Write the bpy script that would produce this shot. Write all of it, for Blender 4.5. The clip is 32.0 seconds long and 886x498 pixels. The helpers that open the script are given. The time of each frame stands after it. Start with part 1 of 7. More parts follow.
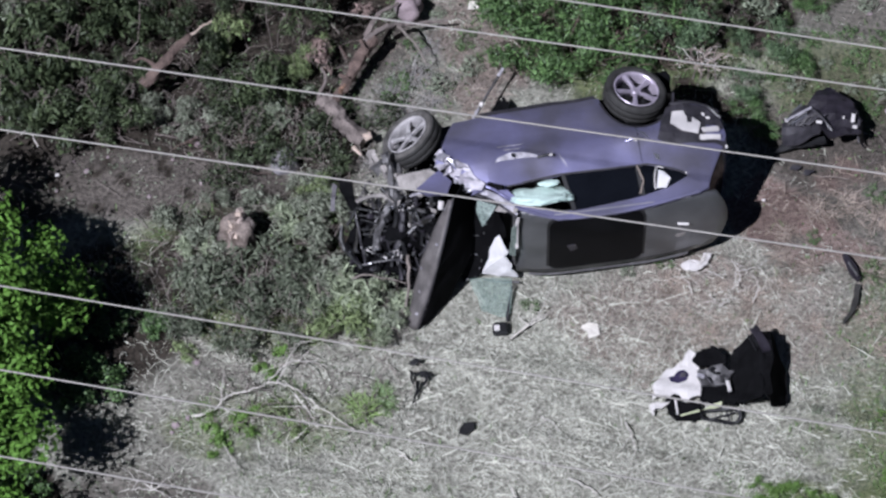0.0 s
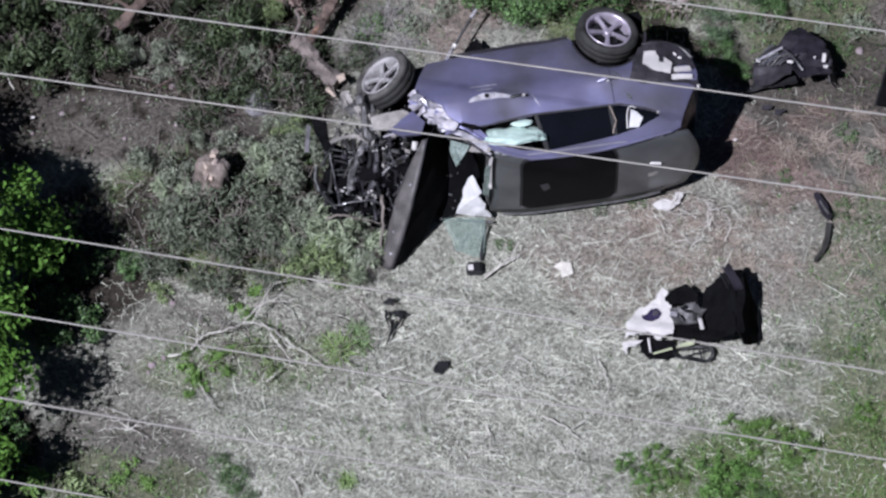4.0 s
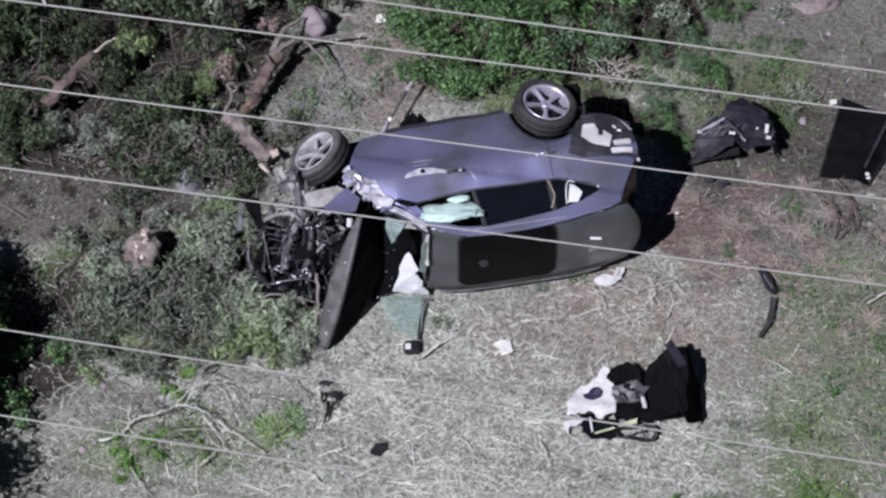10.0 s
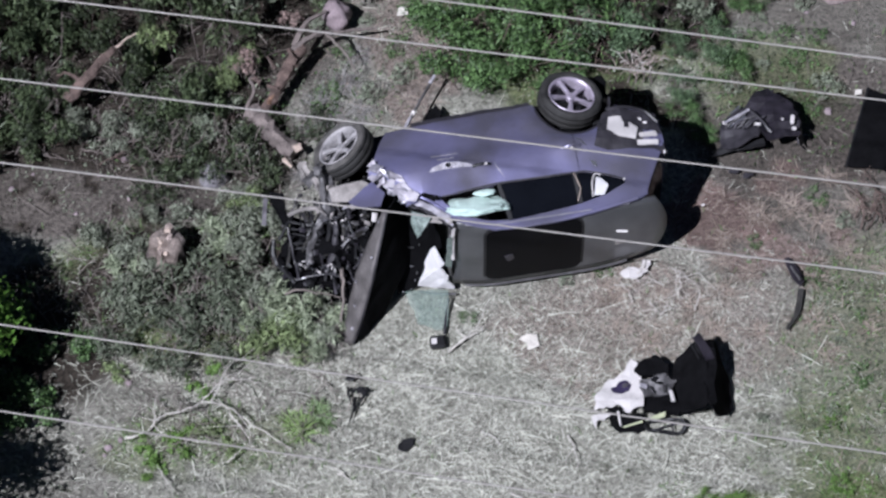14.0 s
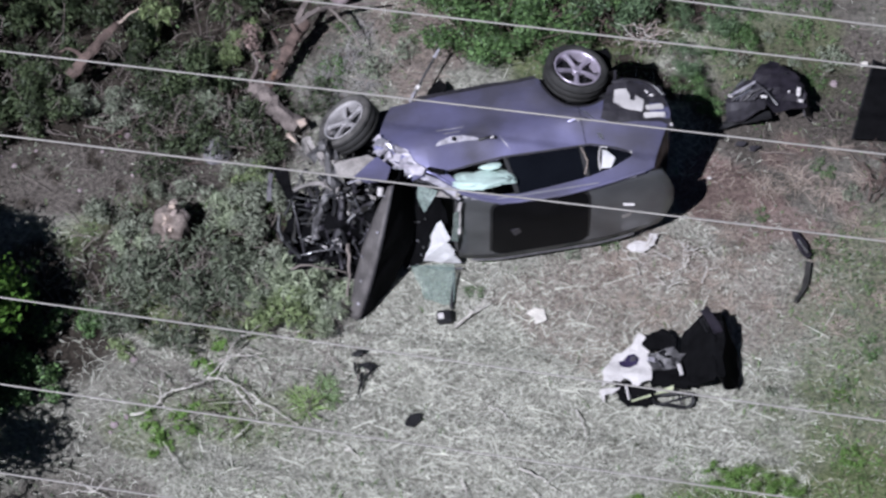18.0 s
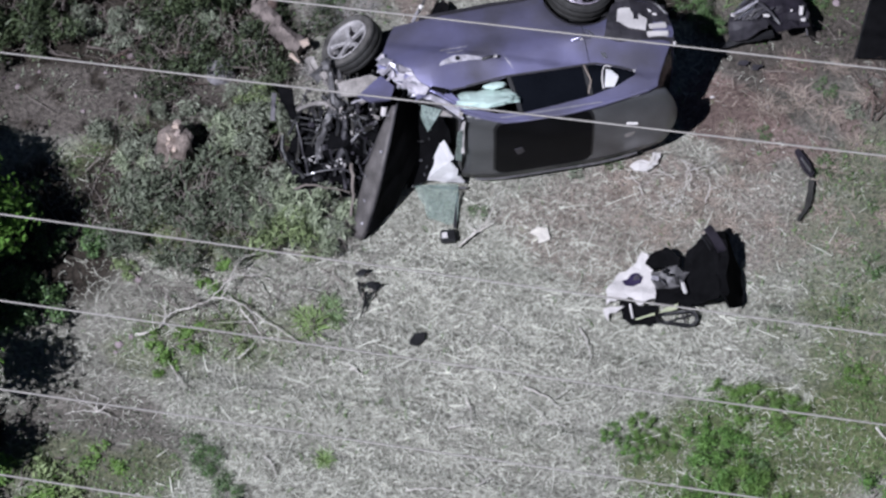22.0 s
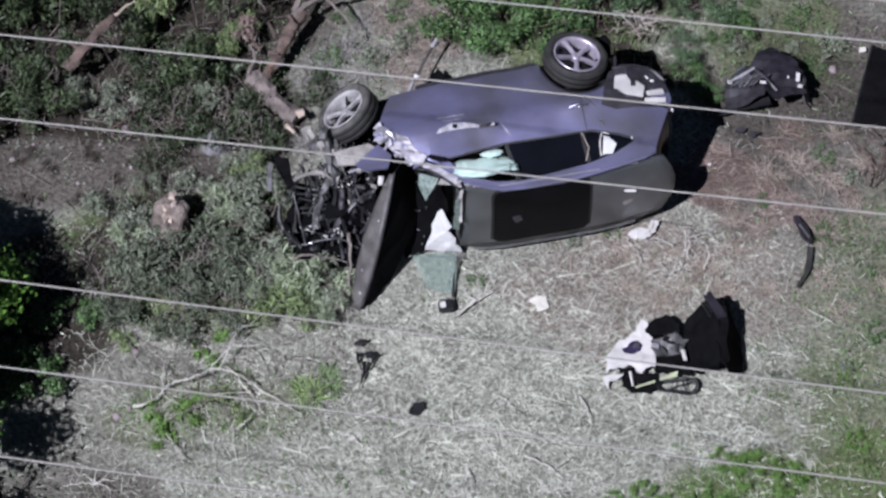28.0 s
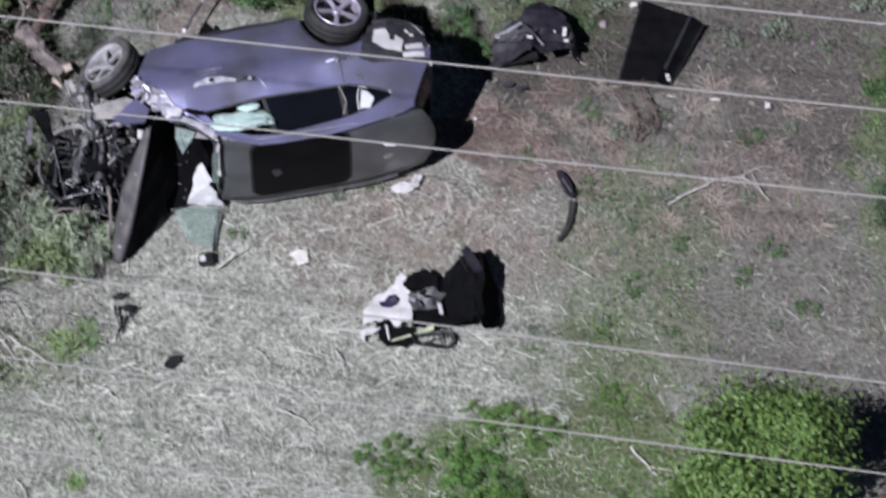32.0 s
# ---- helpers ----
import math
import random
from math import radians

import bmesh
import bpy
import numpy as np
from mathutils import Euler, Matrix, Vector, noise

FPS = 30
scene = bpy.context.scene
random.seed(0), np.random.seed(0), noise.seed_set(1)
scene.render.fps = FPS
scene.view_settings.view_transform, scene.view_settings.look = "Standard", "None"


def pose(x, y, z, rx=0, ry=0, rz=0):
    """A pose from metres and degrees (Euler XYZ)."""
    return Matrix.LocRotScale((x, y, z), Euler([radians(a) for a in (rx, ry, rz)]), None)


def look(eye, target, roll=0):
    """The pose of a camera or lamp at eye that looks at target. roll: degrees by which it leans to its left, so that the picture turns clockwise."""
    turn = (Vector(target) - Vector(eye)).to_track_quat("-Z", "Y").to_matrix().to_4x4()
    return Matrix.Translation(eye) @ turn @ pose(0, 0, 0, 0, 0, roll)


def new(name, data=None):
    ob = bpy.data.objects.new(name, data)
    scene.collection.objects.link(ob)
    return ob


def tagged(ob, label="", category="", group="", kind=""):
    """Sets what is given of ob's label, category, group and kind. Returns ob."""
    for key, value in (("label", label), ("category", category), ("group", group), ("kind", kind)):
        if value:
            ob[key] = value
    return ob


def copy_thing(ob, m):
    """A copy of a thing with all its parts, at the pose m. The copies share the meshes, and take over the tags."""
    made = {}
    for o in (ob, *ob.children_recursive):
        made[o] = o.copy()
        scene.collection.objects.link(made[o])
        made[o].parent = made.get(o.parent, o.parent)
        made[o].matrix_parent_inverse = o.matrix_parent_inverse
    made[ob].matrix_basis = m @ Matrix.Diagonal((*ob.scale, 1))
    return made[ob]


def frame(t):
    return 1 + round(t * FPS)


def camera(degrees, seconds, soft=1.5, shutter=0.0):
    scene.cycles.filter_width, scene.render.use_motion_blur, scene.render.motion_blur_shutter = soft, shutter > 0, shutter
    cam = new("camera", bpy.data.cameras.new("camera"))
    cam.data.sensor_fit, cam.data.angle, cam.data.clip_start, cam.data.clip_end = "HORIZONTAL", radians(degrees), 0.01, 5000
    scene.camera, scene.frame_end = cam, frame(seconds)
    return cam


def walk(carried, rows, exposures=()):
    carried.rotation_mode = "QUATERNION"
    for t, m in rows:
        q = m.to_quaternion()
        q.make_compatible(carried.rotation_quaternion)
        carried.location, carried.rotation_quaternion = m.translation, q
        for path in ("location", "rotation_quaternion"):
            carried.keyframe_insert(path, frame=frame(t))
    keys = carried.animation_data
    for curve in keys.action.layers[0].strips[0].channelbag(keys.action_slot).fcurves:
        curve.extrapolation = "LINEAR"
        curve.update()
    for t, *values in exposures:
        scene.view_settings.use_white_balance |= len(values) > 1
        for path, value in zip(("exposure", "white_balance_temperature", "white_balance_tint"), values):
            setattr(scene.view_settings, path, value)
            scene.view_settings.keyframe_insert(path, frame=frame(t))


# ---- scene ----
cam = camera(12.0, 32.0, soft=2.5, shutter=0.9)
PATH = [
    (0, (0.172, -28.355, 43.720), (-1.295, -0.481, 2.237), -0.46),
    (0.5, (0.332, -28.269, 43.809), (-1.138, -0.543, 2.227), -0.59),
    (1, (0.422, -28.216, 43.843), (-0.929, -0.617, 2.172), -0.37),
    (1.5, (0.438, -28.218, 43.822), (-0.923, -0.608, 2.159), -0.43),
    (2, (0.438, -28.329, 43.881), (-0.825, -0.818, 2.149), -0.28),
    (2.5, (0.390, -28.436, 43.912), (-0.806, -1.000, 2.130), -0.26),
    (3, (0.280, -28.529, 43.916), (-0.970, -1.085, 2.140), -0.36),
    (3.5, (0.193, -28.568, 43.881), (-0.964, -1.133, 2.096), -0.17),
    (5.5, (0.270, -28.989, 44.057), (-0.859, -1.717, 2.165), -0.19),
    (6, (0.310, -28.874, 44.124), (-0.768, -1.700, 2.167), -0.18),
    (6.2, (0.277, -28.885, 44.030), (-0.704, -1.624, 2.127), -0.07),
    (6.5, (0.227, -28.903, 43.889), (-0.710, -1.472, 2.096), 0.08),
    (7, (0.033, -28.808, 43.692), (-0.975, -1.153, 2.048), -0.13),
    (7.5, (-0.115, -28.546, 43.535), (-1.113, -0.763, 1.976), -0.13),
    (8, (-0.164, -28.216, 43.381), (-1.114, -0.283, 1.923), -0.12),
    (8.5, (-0.089, -27.933, 43.169), (-1.035, 0.239, 1.872), -0.13),
    (8.7, (-0.021, -27.891, 43.103), (-0.911, 0.408, 1.891), -0.04),
    (9, (0.081, -27.827, 43.004), (-0.716, 0.511, 1.818), 0.09),
    (9.3, (0.210, -27.796, 43.065), (-0.481, 0.425, 1.797), 0.22),
    (9.5, (0.296, -27.775, 43.106), (-0.352, 0.321, 1.752), 0.31),
    (9.7, (0.326, -27.772, 43.128), (-0.233, 0.246, 1.719), 0.29),
    (10, (0.371, -27.766, 43.160), (-0.243, 0.172, 1.698), 0.26),
    (10.2, (0.330, -27.797, 43.168), (-0.329, 0.168, 1.725), 0.15),
    (10.5, (0.267, -27.844, 43.180), (-0.461, 0.081, 1.711), -0.01),
    (11, (0.153, -27.852, 43.209), (-0.577, -0.043, 1.663), -0.13),
    (11.5, (0.055, -27.835, 43.165), (-0.661, 0.003, 1.637), -0.14),
    (12, (0.033, -27.865, 43.144), (-0.619, -0.023, 1.618), -0.10),
    (12.5, (0.010, -27.902, 43.169), (-0.565, -0.142, 1.587), -0.00),
    (13, (-0.062, -27.862, 43.152), (-0.635, -0.138, 1.546), -0.03),
    (13.5, (-0.077, -27.704, 43.069), (-0.605, 0.025, 1.466), -0.01),
    (14, (-0.027, -27.537, 43.002), (-0.556, 0.256, 1.442), -0.04),
    (14.5, (0.070, -27.454, 42.908), (-0.297, 0.364, 1.362), 0.18),
    (16.5, (0.255, -27.588, 42.739), (0.036, 0.149, 1.139), 0.31),
    (17, (0.172, -27.619, 42.760), (0.003, 0.052, 1.115), 0.37),
    (17.2, (0.077, -27.614, 42.759), (-0.078, 0.056, 1.113), 0.31),
    (17.5, (-0.064, -27.606, 42.756), (-0.291, 0.067, 1.113), 0.24),
    (18, (-0.356, -27.556, 42.724), (-0.633, 0.125, 1.086), 0.09),
    (18.5, (-0.589, -27.570, 42.762), (-0.873, 0.063, 1.093), 0.06),
    (19, (-0.673, -27.488, 42.806), (-0.937, -0.025, 1.090), 0.11),
    (19.5, (-0.649, -27.512, 42.714), (-0.889, -0.105, 1.041), 0.07),
    (20, (-0.625, -27.588, 42.661), (-0.865, -0.285, 0.998), 0.09),
    (20.5, (-0.661, -27.662, 42.665), (-0.936, -0.538, 1.017), -0.02),
    (21, (-0.670, -27.660, 42.642), (-0.990, -0.767, 0.993), -0.12),
    (21.5, (-0.609, -27.781, 42.670), (-0.840, -1.021, 0.959), 0.05),
    (22, (-0.519, -27.726, 42.677), (-0.669, -0.940, 0.969), 0.15),
    (22.5, (-0.444, -27.799, 42.765), (-0.614, -0.866, 0.989), 0.05),
    (23, (-0.435, -27.858, 42.845), (-0.580, -0.804, 0.978), 0.06),
    (23.5, (-0.552, -27.926, 42.741), (-0.681, -0.713, 0.946), 0.09),
    (24, (-0.669, -27.971, 42.604), (-0.774, -0.513, 0.938), 0.06),
    (24.5, (-0.744, -28.026, 42.559), (-0.848, -0.446, 0.934), 0.01),
    (26.5, (-0.999, -28.118, 42.527), (-0.876, -0.398, 0.957), 0.29),
    (27, (-0.989, -28.083, 42.464), (-0.789, -0.311, 0.920), 0.37),
    (27.5, (-0.936, -28.025, 42.383), (-0.686, -0.132, 0.905), 0.43),
    (28, (-0.878, -27.913, 42.280), (-0.655, 0.099, 0.865), 0.35),
    (28.5, (-0.734, -27.544, 42.297), (-0.698, 0.429, 0.854), -0.03),
    (28.7, (-0.621, -27.424, 42.270), (-0.670, 0.609, 0.867), -0.05),
    (29, (-0.452, -27.244, 42.228), (-0.482, 0.830, 0.854), -0.08),
    (29.2, (-0.283, -27.287, 42.241), (-0.217, 0.835, 0.899), 0.01),
    (29.5, (-0.030, -27.352, 42.261), (0.079, 0.593, 0.799), 0.15),
    (29.7, (0.130, -27.459, 42.248), (0.236, 0.395, 0.725), 0.13),
    (30, (0.370, -27.619, 42.229), (0.425, 0.287, 0.741), 0.11),
    (30.5, (0.792, -27.715, 41.981), (0.769, 0.488, 0.694), -0.09),
    (30.7, (0.987, -27.700, 41.960), (0.946, 0.560, 0.712), -0.08),
    (31, (1.279, -27.677, 41.929), (1.207, 0.529, 0.644), -0.07),
    (31.5, (1.798, -27.846, 42.053), (1.762, 0.106, 0.596), 0.05),
    (31.7, (2.001, -27.945, 42.121), (1.998, -0.080, 0.606), -0.01),
    (32, (2.305, -28.093, 42.223), (2.228, -0.386, 0.603), -0.10),
]
walk(cam, [(t, look(eye, target, roll)) for t, eye, target, roll in PATH], [(0.0, -0.03, 5800, 17), (18.0, -0.03, 5800, 17), (21.0, -0.10, 5800, 17), (24.0, -0.10, 5800, 17), (28.0, -0.03, 5800, 17), (32.0, -0.03, 5800, 17)])

# ---- world and sun ----
SUN_WAY = Vector((-0.63, -0.775, 0)).normalized()      # horizontal way towards the sun
SUN_ELEV = radians(53)
world = bpy.data.worlds.new("world")
scene.world = world
world.use_nodes = True
wn = world.node_tree.nodes
sky = wn.new("ShaderNodeTexSky")
sky.sky_type = 'NISHITA'
sky.sun_disc = False
sky.air_density, sky.dust_density = 0.45, 0.2
sky.sun_elevation = SUN_ELEV
sky.sun_rotation = math.atan2(SUN_WAY.x, SUN_WAY.y)
wn["Background"].inputs["Strength"].default_value = 0.021
world.node_tree.links.new(sky.outputs[0], wn["Background"].inputs["Color"])
sun_data = bpy.data.lights.new("sun", 'SUN')
sun_data.energy = 5.5
sun_data.angle = radians(0.7)
sun_data.color = (1.0, 0.99, 0.97)
sun = new("sun", sun_data)
sun.matrix_world = look(SUN_WAY * 40 * math.cos(SUN_ELEV) + Vector((0, 0, 40 * math.sin(SUN_ELEV))), (0, 0, 0))


# ---- materials ----
def mat(name, base, rough=0.7, metal=0.0, vary=0.25, scale=6.0, fine=60.0, bump=0.2, island=0.0, other=None,
        coat=0.0, trans=0.0, lean=0.0, spec=0.5):
    """A surface with variation at two scales, relief, and colour that differs from piece to piece."""
    m = bpy.data.materials.new(name)
    m.use_nodes = True
    nt = m.node_tree
    n, l = nt.nodes, nt.links
    b = n["Principled BSDF"]
    tc = n.new("ShaderNodeTexCoord")
    n1 = n.new("ShaderNodeTexNoise")
    n1.inputs["Scale"].default_value, n1.inputs["Detail"].default_value = scale, 4
    n2 = n.new("ShaderNodeTexNoise")
    n2.inputs["Scale"].default_value, n2.inputs["Detail"].default_value = fine, 3
    l.new(tc.outputs["Object"], n1.inputs["Vector"])
    l.new(tc.outputs["Object"], n2.inputs["Vector"])
    mix = n.new("ShaderNodeMix")
    mix.data_type = 'RGBA'
    other = other or tuple(c * (1 - vary) for c in base)
    mix.inputs[6].default_value = (*base, 1)
    mix.inputs[7].default_value = (*other, 1)
    ramp = n.new("ShaderNodeMapRange")
    ramp.inputs[1].default_value, ramp.inputs[2].default_value = 0.35, 0.65
    if island:
        geo = n.new("ShaderNodeNewGeometry")
        add = n.new("ShaderNodeMath")
        add.operation = 'MULTIPLY_ADD'
        l.new(geo.outputs["Random Per Island"], add.inputs[0])
        add.inputs[1].default_value = island
        l.new(n1.outputs["Fac"], add.inputs[2])
        l.new(add.outputs[0], ramp.inputs[0])
        ramp.inputs[1].default_value, ramp.inputs[2].default_value = 0.3 - lean, 0.7 + island - lean
    else:
        l.new(n1.outputs["Fac"], ramp.inputs[0])
    l.new(ramp.outputs[0], mix.inputs[0])
    mul = n.new("ShaderNodeMix")
    mul.data_type, mul.blend_type = 'RGBA', 'MULTIPLY'
    mul.inputs[0].default_value = min(1.0, vary * 1.5)
    l.new(mix.outputs[2], mul.inputs[6])
    fr = n.new("ShaderNodeMapRange")
    fr.inputs[1].default_value, fr.inputs[2].default_value, fr.inputs[3].default_value, fr.inputs[4].default_value = 0.3, 0.7, 0.55, 1.25
    l.new(n2.outputs["Fac"], fr.inputs[0])
    l.new(fr.outputs[0], mul.inputs[7])
    l.new(mul.outputs[2], b.inputs["Base Color"])
    b.inputs["Roughness"].default_value = rough
    b.inputs["Metallic"].default_value = metal
    b.inputs["Coat Weight"].default_value = coat
    b.inputs["Coat Roughness"].default_value = 0.12
    b.inputs["Transmission Weight"].default_value = trans
    b.inputs["Specular IOR Level"].default_value = spec
    if bump:
        bp = n.new("ShaderNodeBump")
        bp.inputs["Strength"].default_value = bump
        bp.inputs["Distance"].default_value = 0.01
        l.new(n2.outputs["Fac"], bp.inputs["Height"])
        l.new(bp.outputs[0], b.inputs["Normal"])
    return m


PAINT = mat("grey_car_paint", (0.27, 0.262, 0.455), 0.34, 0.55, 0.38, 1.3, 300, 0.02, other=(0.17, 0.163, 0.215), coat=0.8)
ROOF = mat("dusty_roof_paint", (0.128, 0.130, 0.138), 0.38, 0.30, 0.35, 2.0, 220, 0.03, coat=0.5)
BARE = mat("torn_bare_metal", (0.56, 0.54, 0.60), 0.55, 0.15, 0.45, 14, 90, 0.5)
TORN = mat("dull_torn_sheet_metal", (0.55, 0.52, 0.58), 0.55, 0.12, 0.4, 10, 80, 0.4)
BLACK = mat("black_plastic", (0.012, 0.012, 0.014), 0.5, 0, 0.3, 8, 80, 0.2)
DARKPLASTIC = mat("dark_grey_plastic", (0.045, 0.042, 0.050), 0.42, 0, 0.4, 9, 90, 0.25)
GREYPART = mat("grey_cast_metal", (0.17, 0.165, 0.17), 0.5, 0.3, 0.5, 12, 90, 0.3)
CLAD = mat("scuffed_grey_cladding", (0.080, 0.074, 0.088), 0.5, 0.1, 0.4, 6, 70, 0.3)
CHROME = mat("bright_metal", (0.75, 0.75, 0.78), 0.2, 0.9, 0.2, 9, 60, 0.1)
RUBBER = mat("tyre_rubber", (0.035, 0.034, 0.033), 0.75, 0, 0.4, 10, 120, 0.3)
MUDRUBBER = mat("dusty_tyre_rubber", (0.125, 0.118, 0.112), 0.85, 0, 0.5, 7, 90, 0.4)
ALLOY = mat("alloy_rim", (0.64, 0.57, 0.68), 0.33, 0.5, 0.25, 10, 80, 0.1)
GLASS = mat("dark_tinted_glass", (0.006, 0.007, 0.010), 0.08, 0, 0.2, 3, 40, 0.0, spec=0.2)
BONNET = mat("scuffed_dark_bonnet", (0.175, 0.162, 0.160), 0.5, 0.2, 0.4, 5, 60, 0.3)
DUSTALLOY = mat("dusty_alloy_rim", (0.50, 0.48, 0.49), 0.6, 0.2, 0.4, 9, 70, 0.2)
CLEAR = mat("crazed_clear_glass", (0.38, 0.52, 0.46), 0.25, 0, 0.4, 30, 150, 0.5)
CLEAR.node_tree.nodes["Principled BSDF"].inputs["Alpha"].default_value = 0.24
DARKGLASS = mat("black_roof_glass", (0.006, 0.006, 0.007), 0.3, 0, 0.3, 3, 40, 0.0, spec=0.06)
MATTE = mat("matt_black_lining", (0.007, 0.007, 0.008), 0.95, 0, 0.3, 8, 60, 0.3, spec=0.05)
TEAL = mat("crazed_green_glass", (0.29, 0.36, 0.33), 0.2, 0, 0.5, 40, 150, 0.5)
AIRBAG = mat("white_airbag_cloth", (0.70, 0.69, 0.70), 0.9, 0, 0.12, 8, 60, 0.4)
GREENBAG = mat("pale_green_airbag_cloth", (0.58, 0.74, 0.68), 0.85, 0, 0.2, 6, 50, 0.5)
WHITE = mat("white_plastic", (0.66, 0.63, 0.62), 0.5, 0, 0.12, 9, 60, 0.2)
LENS = mat("dark_violet_lens", (0.05, 0.04, 0.09), 0.25, 0, 0.4, 9, 60, 0.2)
TARRED = mat("black_bumper_skin", (0.028, 0.024, 0.033), 0.45, 0, 0.5, 7, 60, 0.4)
RAILTRIM = mat("satin_roof_rail", (0.42, 0.41, 0.46), 0.35, 0.5, 0.25, 6, 80, 0.1)
LIME = mat("yellow_green_trim", (0.62, 0.66, 0.44), 0.5, 0, 0.2, 9, 60, 0.2)
PAPER = mat("cream_card", (0.72, 0.68, 0.62), 0.9, 0, 0.15, 9, 60, 0.2)
BARK = mat("grey_brown_bark", (0.25, 0.21, 0.195), 0.95, 0, 0.45, 8, 60, 0.9)
REDBARK = mat("reddish_bark", (0.175, 0.125, 0.108), 0.95, 0, 0.45, 8, 60, 0.9)
CUTWOOD = mat("pale_split_wood", (0.62, 0.50, 0.42), 0.9, 0, 0.35, 12, 60, 0.5)
TWIG = mat("bleached_twigs", (0.25, 0.215, 0.195), 0.95, 0, 0.4, 8, 60, 0.5, island=0.5)
PALETWIG = mat("bleached_branch_wood", (0.70, 0.66, 0.61), 0.95, 0, 0.35, 8, 60, 0.5)
STUMPWOOD = mat("weathered_pinkish_wood", (0.50, 0.41, 0.37), 0.95, 0, 0.5, 9, 50, 0.8)
TANSTRAW = mat("tan_straw", (0.46, 0.385, 0.325), 0.85, 0, 0.3, 1.8, 40, 0.0, island=0.6, other=(0.17, 0.135, 0.11))
STUMPBARK = mat("mottled_stump_bark", (0.33, 0.275, 0.245), 0.95, 0, 0.6, 5, 30, 0.9, other=(0.13, 0.10, 0.085))
STONE = mat("pinkish_grey_stone", (0.36, 0.29, 0.31), 0.95, 0, 0.35, 5, 40, 0.7)
STRAW = mat("dry_straw", (0.82, 0.82, 0.71), 0.85, 0, 0.3, 1.1, 40, 0.0, island=0.7, other=(0.23, 0.235, 0.19))
GREENSTRAW = mat("fresh_grass", (0.17, 0.26, 0.10), 0.8, 0, 0.3, 1.2, 40, 0.0, island=0.7, other=(0.07, 0.12, 0.035))
LEAF_GREEN = mat("bright_green_leaves", (0.21, 0.39, 0.09), 0.6, 0, 0.3, 1.5, 30, 0.0, island=0.9, other=(0.035, 0.095, 0.018))
LEAF_MID = mat("green_leaves", (0.20, 0.35, 0.12), 0.55, 0, 0.3, 1.5, 30, 0.0, island=1.1, other=(0.018, 0.042, 0.012), lean=0.2)
LEAF_GREY = mat("grey_green_leaves", (0.36, 0.41, 0.30), 0.65, 0, 0.3, 1.5, 30, 0.0, island=0.9, other=(0.045, 0.055, 0.032), lean=0.0)
LEAF_SAGE = mat("pale_sage_leaves", (0.44, 0.48, 0.37), 0.65, 0, 0.3, 1.5, 30, 0.0, island=0.9, other=(0.04, 0.05, 0.028), lean=0.15)
LEAF_PALE = mat("pale_willow_leaves", (0.56, 0.63, 0.44), 0.6, 0, 0.3, 1.5, 30, 0.0, island=0.9, other=(0.10, 0.13, 0.07), lean=0.15)
# Sage leaves again, darkened to carry shade in their colour.
LEAF_SAGE_SHADED = mat("shaded_sage_leaves", (0.25, 0.29, 0.205), 0.65, 0, 0.3, 1.5, 30, 0.0, island=0.9, other=(0.035, 0.045, 0.026), lean=0.15)
LEAF_LIME = mat("lime_green_blades", (0.34, 0.47, 0.19), 0.6, 0, 0.3, 1.5, 30, 0.0, island=0.8, other=(0.12, 0.20, 0.04))
LEAF_FRESH = mat("dull_yellow_green_leaves", (0.33, 0.42, 0.19), 0.6, 0, 0.3, 1.5, 30, 0.0, island=0.9, other=(0.035, 0.055, 0.018))
LEAF_TEAL = mat("pale_blue_green_leaves", (0.23, 0.34, 0.18), 0.6, 0, 0.3, 1.5, 30, 0.0, island=1.1, other=(0.02, 0.045, 0.018), lean=0.25)
LEAF_DARK = mat("dark_shrub_leaves", (0.125, 0.17, 0.08), 0.6, 0, 0.3, 1.5, 30, 0.0, island=0.9, other=(0.02, 0.028, 0.014), lean=0.35)
LEAF_YELLOW = mat("yellow_green_leaves", (0.27, 0.40, 0.19), 0.6, 0, 0.3, 1.5, 30, 0.0, island=0.8, other=(0.10, 0.14, 0.04))
LEAF_TREE = mat("bright_green_tree_leaves", (0.145, 0.30, 0.05), 0.7, 0, 0.3, 1.5, 30, 0.0, island=0.9, other=(0.06, 0.13, 0.018), spec=0.25)
LEAF_BANK = mat("muted_green_bank_leaves", (0.145, 0.19, 0.092), 0.6, 0, 0.3, 1.5, 30, 0.0, island=0.9, other=(0.025, 0.04, 0.016), lean=0.25)
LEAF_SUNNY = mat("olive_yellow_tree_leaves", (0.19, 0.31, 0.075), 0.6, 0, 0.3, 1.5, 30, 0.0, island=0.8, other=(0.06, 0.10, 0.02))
LEAF_OLIVE = mat("olive_green_leaves", (0.21, 0.36, 0.085), 0.6, 0, 0.3, 1.5, 30, 0.0, island=0.8, other=(0.06, 0.12, 0.024))
PALESTRAW = mat("bleached_straw", (0.86, 0.86, 0.75), 0.85, 0, 0.2, 1.2, 40, 0.0, island=0.8, other=(0.46, 0.46, 0.39))
WIRE = mat("weathered_aluminium_cable", (0.36, 0.34, 0.32), 0.55, 0.3, 0.15, 3, 50, 0.1)
DUST = mat("dusty_pale_metal", (0.36, 0.335, 0.32), 0.8, 0.0, 0.4, 7, 60, 0.4)
UNDER = mat("grimy_underbody", (0.05, 0.048, 0.045), 0.7, 0.2, 0.5, 6, 60, 0.5)


